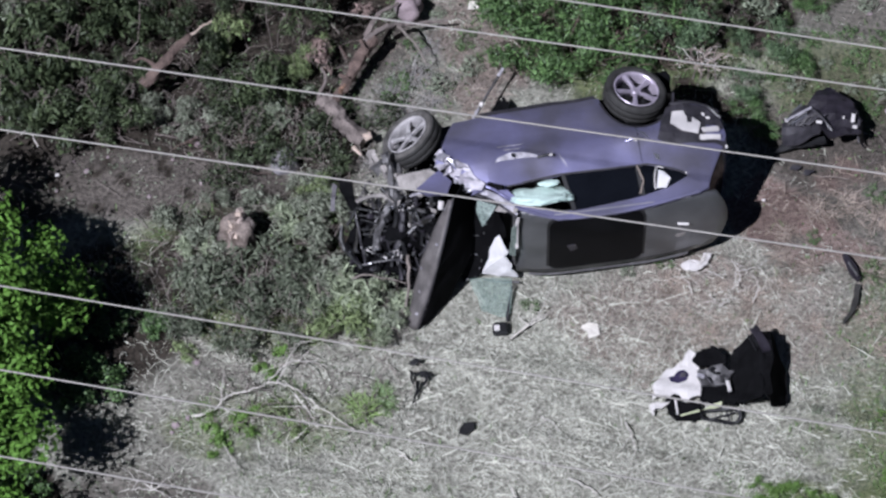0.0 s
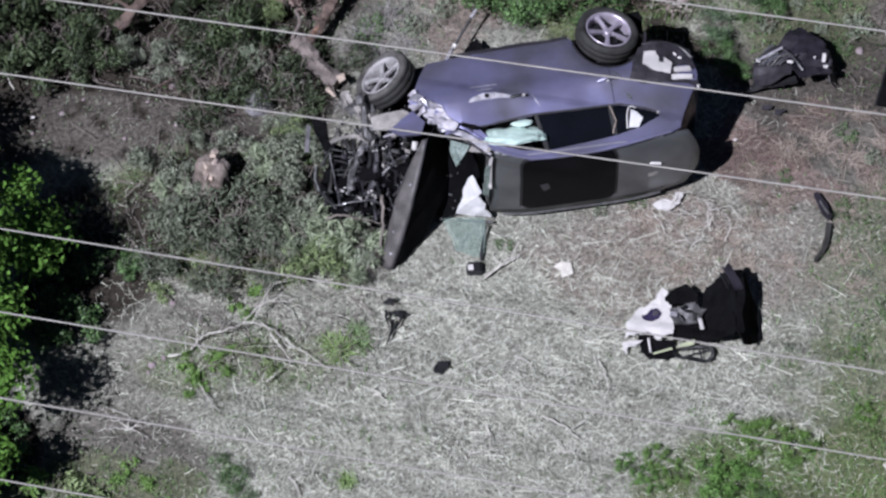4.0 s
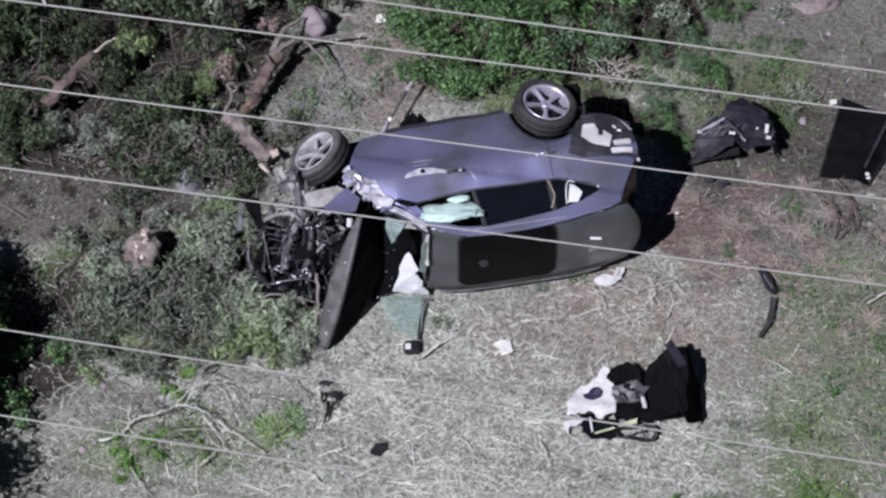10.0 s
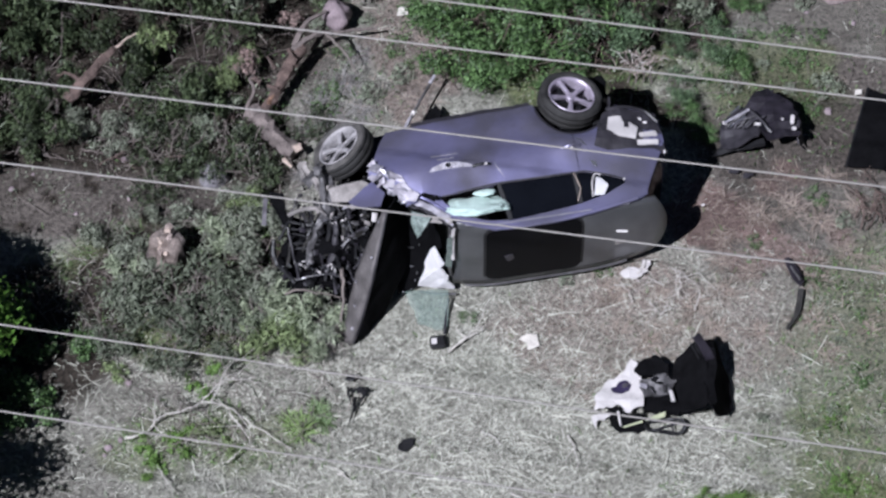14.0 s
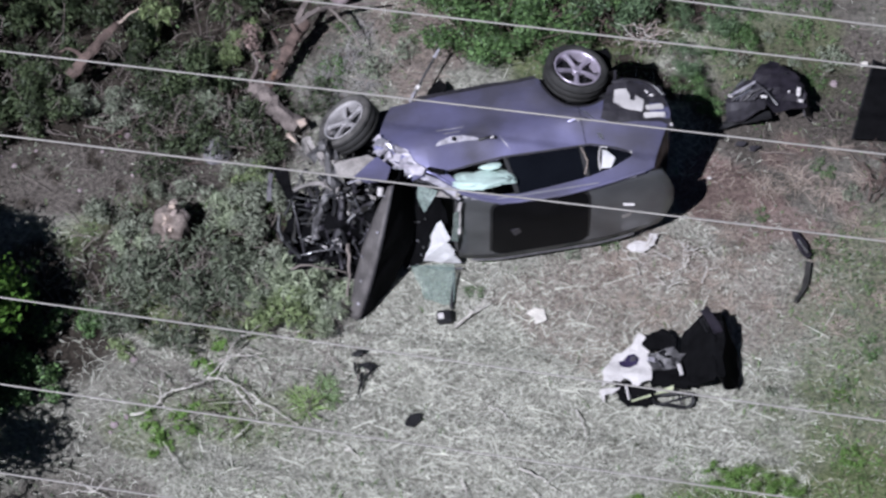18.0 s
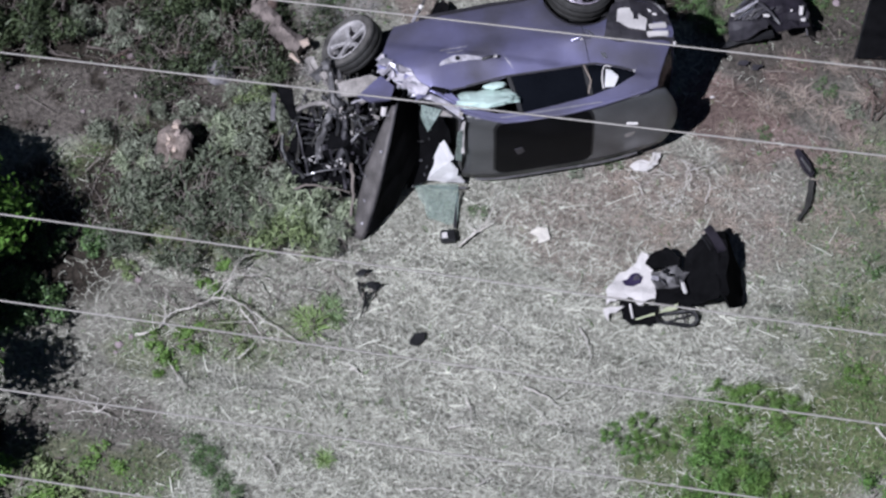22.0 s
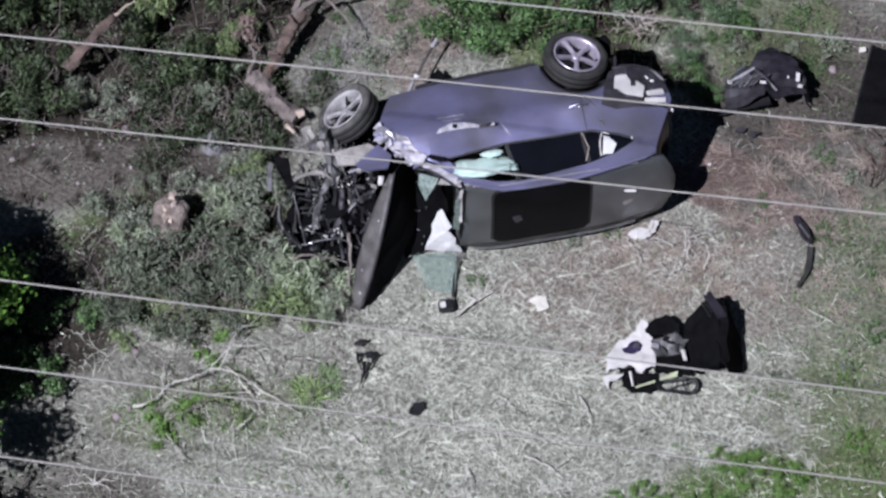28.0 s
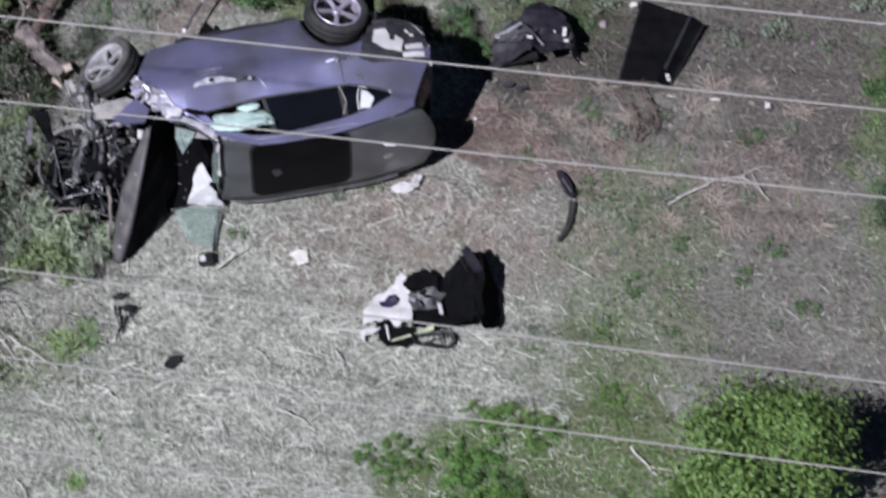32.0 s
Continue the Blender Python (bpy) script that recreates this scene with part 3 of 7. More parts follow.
tagged(new("grass", me), "short fresh green grass tufts among dry straw", "grass", kind="stuff")


def creeper(name, n, share, length, width, material, label, seed, lift=0.10):
    """Small leaves spread low over the ground."""
    r = np.random.default_rng(seed)
    x, y = scatter(r, n, share)
    z = height(x, y) + 0.01 + lift * r.uniform(0, 1, len(x)) ** 2 * patchy(x, y)
    nrm = r.normal(size=(len(x), 3)) * 0.6 + np.array([0, 0, 0.7])
    m = leaf_mesh(name, np.stack([x, y, z], 1), nrm, length, width, r)
    m.materials.append(material)
    tagged(new(name, m), label, "ground cover", kind="stuff")


def weed_patch(a, b):
    """Where the bright weeds grow thick."""
    w = 0.22 * wobble(a, b, 2.1) + 0.12 * wobble(b, a, 4.7)
    x, y = a + w, b + w * 0.8
    return np.maximum.reduce([blob(x, y, 3.05, -2.55, 0.60, 0.32, -0.25), blob(x, y, 2.65, -3.3, 0.42, 0.75), 0.6 * blob(x, y, 2.45, -2.75, 0.45, 0.4), 0.4 * blob(x, y, 2.4, -2.25, 0.45, 0.25), 0.5 * blob(x, y, 1.55, -2.95, 0.42, 0.35), 0.5 * blob(x, y, 3.5, -2.95, 0.4, 0.3),
                              0.75 * blob(x, y, 2.5, -3.95, 1.2, 0.5), 0.55 * blob(x, y, 4.15, -2.15, 0.4, 0.55), 0.35 * blob(x, y, 4.05, -1.2, 0.2, 0.3), 0.5 * blob(x, y, 4.4, -3.1, 0.6, 0.7)])


creeper("clover", 620000, lambda a, b: np.maximum.reduce([weed_patch(a, b), 0.14 * blob(a, b, 4.6, -0.3, 0.6, 1.8), 0.4 * blob(a, b, 7.9, 1.0, 0.7, 2.6),
        0.25 * blob(a, b, -3.6, -1.6, 1.0, 0.4), 0.5 * blob(a, b, -4.7, -3.7, 1.1, 0.5)]) * patchy(a * 1.7, b * 1.7) ** 1.2, 0.040, 0.013, LEAF_GREEN, "low bright green weeds among straw", 91, 0.20)
creeper("weeds", 120000, lambda a, b: np.maximum.reduce([0.5 * blob(a, b, 3.2, 3.9, 1.2, 1.0), 0.3 * blob(a, b, 2.5, 3.8, 0.5, 0.6), 0.4 * blob(a, b, -1.9, 3.5, 0.8, 0.7), 0.2 * blob(a, b, 4.8, 0.0, 1.2, 1.6), 0.3 * blob(a, b, 4.2, 3.3, 1.4, 1.1), 0.10 * blob(a, b, 4.3, 1.4, 1.4, 1.0), 0.5 * blob(a, b, 0.8, 4.9, 2.0, 1.6), 0.25 * blob(a, b, 6.5, 4.2, 1.8, 1.5), 0.35 * blob(a, b, -3.5, 3.2, 1.8, 1.4)]) * patchy(a * 1.4 + 4, b * 1.4) ** 1.4,
        0.05, 0.026, LEAF_MID, "low mixed green weeds on bare soil", 92, 0.12)
creeper("grey_weeds", 120000, lambda a, b: np.maximum.reduce([0.8 * blob(a, b, -3.7, 0.6, 2.0, 1.4), 0.5 * blob(a, b, -4.6, 4.0, 3.4, 2.4), 0.85 * blob(a, b, -5.0, 1.9, 1.8, 0.7) * soft(wobble(a, b, 3.1), -0.1, 0.5), 0.2 * blob(a, b, -2.8, -0.9, 1.6, 0.8), 0.9 * blob(a, b, -2.1, 3.4, 0.6, 1.1), 0.6 * blob(a, b, -1.8, 4.4, 0.8, 0.9), 0.7 * blob(a, b, -3.0, -1.4, 1.0, 0.6), 0.7 * blob(a, b, -4.6, -2.9, 1.3, 0.9), 0.35 * blob(a, b, 4.5, -0.2, 1.2, 1.8)]) * (1 - 0.15 * strip(a, b)) * patchy(a * 1.3 - 4, b * 1.3) ** 1.3,
        0.055, 0.018, LEAF_GREY, "low grey-green weeds among litter", 93, 0.16)
x, y = scatter(rng, 26000, lambda a, b: (1 - 0.75 * blob(a, b, -5.9, 1.9, 1.5, 1.1)) * (1 - 0.7 * strip(a, b)) * (1 - 0.7 * blob(a, b, -1.4, 4.2, 0.8, 1.4)) * np.maximum.reduce([0.45 * blob(a, b, -3.8, 1.4, 2.6, 1.9), 0.25 * blob(a, b, -5, 4.5, 3, 2), 0.5 * blob(a, b, -2.9, -0.9, 1.6, 0.9), 0.5 * blob(a, b, -1.9, 3.5, 0.8, 0.8), 0.25 * blob(a, b, 5.6, 1.6, 1.0, 0.9), 0.08 * blob(a, b, 3.4, 3.6, 1.5, 1.4)]))
me = blade_mesh("twig_litter", np.stack([x, y, height(x, y) + rng.uniform(0, 0.2, len(x)) ** 1.5], 1), rng.uniform(0, 2 * math.pi, len(x)), rng.uniform(0.12, 0.5, len(x)), rng.uniform(0.005, 0.012, len(x)),
                rng.uniform(0.0, 0.22, len(x)), rng)
me.materials.append(TWIG)
tagged(new("twig_litter", me), "tangled grey dead twigs over the bank", "twigs", kind="stuff")


# ---- overturned car ----
# The car lies on its left side: its own x points ahead, y to its left (down into the ground), z to its roof.
CAR_YAW = radians(191.5)
CF, CU = Vector((math.cos(CAR_YAW), math.sin(CAR_YAW), 0)), Vector((-math.sin(CAR_YAW), math.cos(CAR_YAW), 0))
CAR_BASE = Vector((0.87, 2.693, 0.80))
CAR = Matrix.Translation(CAR_BASE) @ Matrix((CF, -Vector((0, 0, 1)), CU)).transposed().to_4x4()
car = new("car")
car.matrix_world = CAR
tagged(car, "wrecked dark grey sport utility car lying on its side", "car")


def half_width(x, z):
    belt = 1.38
    if z <= belt:
        w = 0.885 - (0.05 if z > 0.8 else 0.085) * ((z - 0.8) / 0.55) ** 2
        u = (z - 1.10) / 0.30
        if abs(u) < 1:
            w += 0.072 * (0.5 + 0.5 * math.cos(math.pi * u))
        crease = 0.58 + 0.17 * (x - 0.52)
        w += 0.022 * max(0, 1 - abs(z - crease) / 0.10) * max(0, min(1, (x - 0.40) / 0.3, (2.0 - x) / 0.5))
    else:
        w = 0.83 - (z - belt) * 0.62 - 0.35 * max(0, z - 1.72)
    w += 0.03 * math.exp(-((math.hypot(x, (z - 0.35) * 0.78) - 0.56) / 0.09) ** 2) * (z < belt)
    if x < -0.2:
        w -= 0.17 * ((-0.2 - x) / 0.85) ** 2
    if x > 1.9:
        w -= 0.10 * (x - 1.9)
    return w


def crumple(p, size):
    return p + noise.noise_vector(p * 4.0 + Vector((7, 2, 5))) * size + Vector((0, 1, 0)) * noise.noise(Vector((p.x * 1.7, 3, p.z * 3.1))) * size * 1.6


def skin(name, poly, material, parent=None, side=-1, inset=0.0, thick=0.03, dent=0.006, label="", grid=0.09):
    """A body panel: an outline in the car's x and z, laid on its side and given thickness."""
    bm = bmesh.new()
    bm.faces.new([bm.verts.new((a, 0, c)) for a, c in poly])
    xs, zs = [p[0] for p in poly], [p[1] for p in poly]
    for axis, lo, hi in ((0, min(xs), max(xs)), (2, min(zs), max(zs))):
        k = math.ceil(lo / grid) * grid
        while k < hi:
            co, no = Vector((0, 0, 0)), Vector((0, 0, 0))
            co[axis], no[axis] = k, 1
            bmesh.ops.bisect_plane(bm, geom=bm.verts[:] + bm.edges[:] + bm.faces[:], plane_co=co, plane_no=no)
            k += grid
    for v in bm.verts:
        w = half_width(v.co.x, v.co.z) - inset
        v.co = crumple(Vector((v.co.x, side * w, v.co.z)), dent)
    bmesh.ops.recalc_face_normals(bm, faces=bm.faces[:])
    f = max(bm.faces, key=lambda q: q.calc_area())
    if f.normal.y * side < 0:
        bmesh.ops.reverse_faces(bm, faces=bm.faces[:])
    back = bmesh.ops.duplicate(bm, geom=bm.verts[:] + bm.edges[:] + bm.faces[:])
    pairs = back["vert_map"]
    rim = [e for e in bm.edges if len(e.link_faces) == 1 and e in set(bm.edges)]
    front = [e for e in rim if e.verts[0] in pairs and e.verts[1] in pairs and e not in back["edge_map"].values()]
    dup_faces = [g for g in back["geom"] if isinstance(g, bmesh.types.BMFace)]
    dup_verts = [g for g in back["geom"] if isinstance(g, bmesh.types.BMVert)]
    half = len(bm.verts) // 2
    bm.verts.ensure_lookup_table()
    for v in dup_verts:
        v.co.y -= side * thick
        v.co.z += 0.0
    bmesh.ops.reverse_faces(bm, faces=dup_faces)
    seen = set()
    dv = set(dup_verts)
    for e in front:
        a, c = e.verts
        if a in dv or c in dv:
            continue
        key = frozenset((a, c))
        if key in seen:
            continue
        seen.add(key)
        try:
            bm.faces.new((c, a, pairs[a], pairs[c]))
        except ValueError:
            pass
    bmesh.ops.recalc_face_normals(bm, faces=bm.faces[:])
    bm.normal_update()
    for e in bm.edges:
        e.smooth = len(e.link_faces) == 2 and e.calc_face_angle(3.0) < 0.8
    return part(name, bm, material, parent or car, label, smooth=dent < 0.03)


ARCH = [(0.47 * math.cos(radians(a)), 0.35 + 0.59 * math.sin(radians(a))) for a in range(5, 180, 11)]
FENDER = [(2.29, 0.42), (1.984, 0.43), (1.984, 1.43), (2.10, 1.45), (2.28, 1.30), (2.44, 1.10), (2.56, 1.0), (2.53, 0.90), (2.47, 0.76), (2.37, 0.56)]
FRONT_DOOR = [(1.9835, 0.43), (1.097, 0.38), (1.082, 1.405), (1.78, 1.455), (1.9835, 1.43)]
REAR_DOOR = [(1.096, 0.38), (0.48, 0.39)] + [p for p in ARCH if p[0] > 0.12] + [(0.10, 0.93), (0.10, 1.41), (1.081, 1.403)]
QUARTER = [(0.092, 0.93)] + [p for p in ARCH if p[0] < 0.09 and p[1] > 0.62] + [(-0.50, 0.60), (-0.70, 0.61), (-0.90, 0.68), (-0.985, 0.86), (-1.0, 1.12), (-0.94, 1.25), (-0.84, 1.42), (-0.75, 1.57),
          (-0.68, 1.70), (-0.45, 1.58), (-0.42, 1.545), (-0.27, 1.492), (0.03, 1.418), (0.092, 1.41)]
CANT = [(1.80, 1.475), (1.60, 1.665), (1.30, 1.755), (1.00, 1.79), (0.55, 1.765), (0.13, 1.735), (-0.18, 1.685), (-0.44, 1.585), (-0.695, 1.702), (-0.56, 1.76),
        (0.0, 1.83), (0.5, 1.86), (1.2, 1.845), (1.68, 1.70), (1.88, 1.49)]
GLASS_R = [(1.06, 1.413), (0.19, 1.412), (0.16, 1.735), (0.55, 1.762), (0.97, 1.785)]
GLASS_Q = [(0.13, 1.412), (0.03, 1.424), (-0.26, 1.50), (-0.42, 1.555), (-0.43, 1.58), (-0.18, 1.68), (0.11, 1.73)]
for side in (-1, 1):
    far = side > 0
    skin("front_fender", FENDER, PAINT, side=side, dent=0.014 if not far else 0.02)
    door = skin("front_door", FRONT_DOOR, PAINT, side=side, dent=0.013)
    rdoor = skin("rear_door", REAR_DOOR, PAINT, side=side, dent=0.013)
    skin("quarter_panel", QUARTER, PAINT, side=side, dent=0.013)
    skin("roof_rail", CANT, PAINT, side=side, dent=0.003)
    skin("rear_side_window", GLASS_R, GLASS, side=side, inset=0.012, thick=0.008, dent=0, label="dark tinted glass pane")
    skin("quarter_window", GLASS_Q, GLASS, side=side, inset=0.012, thick=0.008, dent=0, label="dark tinted glass pane")
    skin("window_pillar", [(1.10, 1.413), (1.06, 1.413), (0.97, 1.785), (1.02, 1.785)], BLACK, side=side, inset=0.004, thick=0.03, dent=0)
    skin("window_pillar", [(0.19, 1.412), (0.13, 1.412), (0.11, 1.73), (0.16, 1.735)], BLACK, side=side, inset=0.004, thick=0.03, dent=0)
    if far:
        continue
    near_door, near_rear = door, rdoor


def put(x, z, out=0.0, side=-1):
    return Vector((x, side * (half_width(x, z) + out), z))


def roof_z(x, y):
    z = 1.865 - (0.09 if y < 0 else 0.022) * (y / 0.55) ** 2
    if x < 0.2:
        z -= 0.09 * ((0.2 - x) / 1.0) ** 2
    if x > 1.1:
        z -= 0.10 * ((x - 1.1) / 0.6) ** 2
    return z


def sheet(xs, ys, zf, thick):
    """A slab over a grid in the car's x and y."""
    bm = bmesh.new()
    top = [[bm.verts.new((x, y, zf(x, y))) for y in ys] for x in xs]
    low = [[bm.verts.new((x, y, zf(x, y) - thick)) for y in ys] for x in xs]
    nx, ny = len(xs), len(ys)
    for i in range(nx - 1):
        for j in range(ny - 1):
            bm.faces.new((top[i][j], top[i + 1][j], top[i + 1][j + 1], top[i][j + 1]))
            bm.faces.new((low[i][j + 1], low[i + 1][j + 1], low[i + 1][j], low[i][j]))
    for i in range(nx - 1):
        for j in (0, ny - 1):
            q = (top[i][j], top[i + 1][j], low[i + 1][j], low[i][j])
            bm.faces.new(q if j else q[::-1])
    for j in range(ny - 1):
        for i in (0, nx - 1):
            q = (top[i][j], top[i][j + 1], low[i][j + 1], low[i][j])
            bm.faces.new(q[::-1] if i else q)
    bmesh.ops.recalc_face_normals(bm, faces=bm.faces[:])
    return bm


def roof_half(x):
    return 0.54 - (0.10 * ((0.1 - x) / 1.0) ** 2 if x < 0.1 else 0)


def roof_slab(x0, x1, y0, y1, lift, thick, nx=16, ny=10, round_rear=False):
    xs, ys = np.linspace(x0, x1, nx), np.linspace(y0, y1, ny)
    bm = sheet(xs, ys, lambda a, c: roof_z(a, c * roof_half(a)) + lift, thick)
    for v in bm.verts:
        a = v.co.x
        if round_rear and a < -0.3:
            v.co.x -= 0.16 * (1 - (v.co.y) ** 2) * ((-0.3 - a) / 0.5)
        v.co.y *= roof_half(a) * (1.25 if v.co.y > 0 else 1)
    return bm


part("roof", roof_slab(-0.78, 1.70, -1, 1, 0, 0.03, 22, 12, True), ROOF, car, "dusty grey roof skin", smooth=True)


def rounded_panel(x0, x1, y0, y1, r, lift, thick):
    """A slab on the roof whose corners are rounded off."""
    bm = sheet(np.linspace(x0, x1, 25), np.linspace(y0, y1, 19), lambda a, c: lift, thick)
    for v in bm.verts:
        for sx, ex in ((1, x1), (-1, x0)):
            for sy, ey in ((1, y1), (-1, y0)):
                u, w = sx * (v.co.x - (ex - sx * r)), sy * (v.co.y - (ey - sy * r))
                if u > 0 and w > 0:
                    k = max(u, w) / math.hypot(u, w)
                    v.co.x, v.co.y = ex - sx * r + sx * u * k, ey - sy * r + sy * w * k
        v.co.z += roof_z(v.co.x, v.co.y)
    return bm


part("sunroof_seal", rounded_panel(0.11, 1.34, -0.45, 0.60, 0.13, 0.006, 0.012), BLACK, car)
part("sunroof", rounded_panel(0.14, 1.31, -0.43, 0.58, 0.13, 0.012, 0.012), DARKGLASS, car, "large dark glass roof panel")
part("roof_antenna", box(0.15, 0.035, 0.035, 0.014, pose(-0.36, -0.06, roof_z(-0.36, 0) + 0.02, 0, 12, 0)), WHITE, car, "pale shark fin aerial")
part("roof_scuff", rounded_panel(-0.42, -0.28, 0.16, 0.24, 0.03, 0.003, 0.006), DUST, car, "pale scuff on the roof")
# Box on the glass stands in for an object seen inside the cabin.
part("inside_shape", box(0.09, 0.12, 0.02, 0.008, pose(1.02, 0.10, roof_z(1.02, 0.1) + 0.012, 0, 0, 20), 0.02, 2, 3), DARKPLASTIC, car, "grey shape for an object seen through the roof glass")
for s in (-1, 1):
    pts = [Vector((x, s * (roof_half(x) * (1.25 if s > 0 else 1) - 0.005), roof_z(x, s * roof_half(x)) + 0.02)) for x in np.linspace(-0.45, 1.55, 12)]
    part("roof_trim_strip", tube(pts, 0.016 if s > 0 else 0.013, 6), GREYPART if s > 0 else RAILTRIM, car)


# rear end, floor and bulkhead that close the shell
def strip_across(path, inset=0.02, ny=9):
    bm = bmesh.new()
    rows = []
    for a, c in path:
        w = half_width(a, c) - inset
        rows.append([bm.verts.new((a - 0.05 * (1 - t * t), w * t, c)) for t in np.linspace(-1, 1, ny)])
    for r0, r1 in zip(rows, rows[1:]):
        for j in range(ny - 1):
            bm.faces.new((r0[j], r0[j + 1], r1[j + 1], r1[j]))
    bmesh.ops.solidify(bm, geom=bm.faces[:], thickness=0.02)
    return bm


part("tailgate", strip_across([(-0.985, 0.88), (-0.99, 1.1), (-0.93, 1.25)]), PAINT, car)
part("rear_window", strip_across([(-0.925, 1.26), (-0.86, 1.36), (-0.76, 1.53), (-0.66, 1.67), (-0.60, 1.72)]), GLASS, car, "dark tinted rear screen")
part("rear_bumper", strip_across([(-0.48, 0.56), (-0.68, 0.58), (-0.88, 0.66), (-0.97, 0.80), (-1.0, 0.87)], -0.005), DARKPLASTIC, car, "scuffed dark rear bumper")
part("floor_pan", strip_across([(2.30, 0.42), (1.6, 0.38), (0.5, 0.38), (-0.5, 0.42)], 0.03), UNDER, car, "grimy black underbody")
part("bulkhead", box(0.05, 1.62, 0.75, 0.01, pose(2.12, 0, 0.85), dent=0.02, cuts=4), BLACK, car)
part("dashboard", box(0.35, 1.45, 0.22, 0.04, pose(1.82, 0.02, 1.18)), BLACK, car, "black dashboard")
part("interior_trim", box(2.2, 1.30, 0.05, 0.01, pose(0.6, 0, 0.62)), BLACK, car, "black cabin floor lining")
for y in (-0.38, 0.38):
    seat = part("seat_back", box(0.16, 0.52, 0.72, 0.05, pose(0.98, y, 1.18, 0, -12, 0)), BLACK, car, "black front seat back")
    part("headrest", box(0.10, 0.26, 0.18, 0.04, pose(0.90, y, 1.60, 0, -10, 0)), BLACK, car)
part("rear_bench", box(0.18, 1.2, 0.7, 0.05, pose(0.1, 0, 1.1, 0, -14, 0)), BLACK, car, "black rear seat")


def cloth(name, cx, cy, cz, sx, sy, sz, material, label, seed, turn=(0, 0, 0), rough=0.25):
    bm = bmesh.new()
    bmesh.ops.create_icosphere(bm, subdivisions=4, radius=1)
    for v in bm.verts:
        n = v.co.normalized()
        v.co *= 1 + rough * noise.noise(n * 1.7 + Vector((seed, 0, 0))) + rough * 0.6 * noise.noise(n * 4.5 + Vector((0, seed, 0)))
        v.co = Vector((v.co.x * sx, v.co.y * sy, v.co.z * sz))
    bm.transform(pose(cx, cy, cz, *turn))
    return part(name, bm, material, car, label, smooth=True)


# curtain airbag behind the front side window, and the white bag hanging in the screen opening
p = put(1.42, 1.52, -0.045)
cloth("curtain_airbag", p.x - 0.06, p.y + 0.005, p.z + 0.08, 0.41, 0.05, 0.21, GREENBAG, "pale green deflated curtain airbag", 3.1, (28, 4, 0), 0.35)
p = put(1.27, 1.44, -0.03)
cloth("seat_airbag", p.x - 0.01, p.y + 0.0, p.z + 0.04, 0.13, 0.03, 0.06, GREENBAG, "pale folded airbag behind glass", 8.4, (20, 0, 0))
p = put(-0.10, 1.54, 0.0)
skin("luggage_cloth", [(-0.09, 1.49), (-0.15, 1.515), (-0.225, 1.59), (-0.16, 1.685), (-0.04, 1.675)], AIRBAG, inset=-0.004, thick=0.012, dent=0.008, label="white cloth at the rear quarter window")
part("cloth_frame", tube(bend([put(-0.02, 1.69, 0.006), put(-0.03, 1.56, 0.008), put(-0.075, 1.465, 0.008), put(-0.15, 1.48, 0.008)], 4), 0.008, 6), WHITE, car, "pale bent frame")

# screen surround, header and torn glass
part("screen_header", tube(bend([put(1.72, 1.70, -0.03), (1.74, -0.25, 1.80), (1.74, 0.25, 1.80), (1.70, 0.56, 1.72)], 4), 0.022, 6), GREYPART, car, "bent grey screen frame")
part("a_pillar", tube(bend([put(1.72, 1.68, -0.01), put(2.0, 1.50, -0.01), put(2.28, 1.38, 0.02)], 5), 0.035, 7, 0.3), BARE, car, "scraped silver windscreen pillar")
for k, (dz, r, m) in enumerate(((-0.05, 0.022, PAINT), (0.05, 0.018, BARE), (0.085, 0.014, DARKPLASTIC))):
    part("pillar_strip", tube(bend([put(1.70, 1.70 + dz, 0.0), put(1.98, 1.50 + dz, 0.015), put(2.22, 1.40 + dz, 0.02)], 5, 0.008, k), r, 6, 0.4), m, car, "torn pillar trim")
part("a_pillar", tube(bend([Vector((1.70, 0.60, 1.70)), Vector((2.0, 0.74, 1.50)), Vector((2.25, 0.80, 1.32))], 5), 0.035, 7, 0.3), BLACK, car)


def shard(points, thick, seed, wave=0.02):
    bm = bmesh.new()
    f = bm.faces.new([bm.verts.new(p) for p in points])
    bmesh.ops.triangulate(bm, faces=[f])
    bmesh.ops.subdivide_edges(bm, edges=bm.edges[:], cuts=3, use_grid_fill=True)
    for v in bm.verts:
        v.co += noise.noise_vector(v.co * 5 + Vector((seed, 0, 0))) * wave
    bmesh.ops.solidify(bm, geom=bm.faces[:], thickness=thick)
    return bm


part("windscreen_piece", shard([(2.16, -0.70, 1.53), (2.18, -0.58, 1.60), (2.13, -0.42, 1.74), (2.05, -0.54, 1.72), (1.94, -0.68, 1.65)], 0.008, 2), TEAL, car, "crazed pale green glass remnant")
part("windscreen_piece", shard([(1.72, -0.45, 1.83), (1.78, -0.40, 1.83), (1.80, 0.10, 1.86), (1.73, 0.15, 1.84)], 0.008, 3), TEAL, car, "crazed pale green glass remnant")

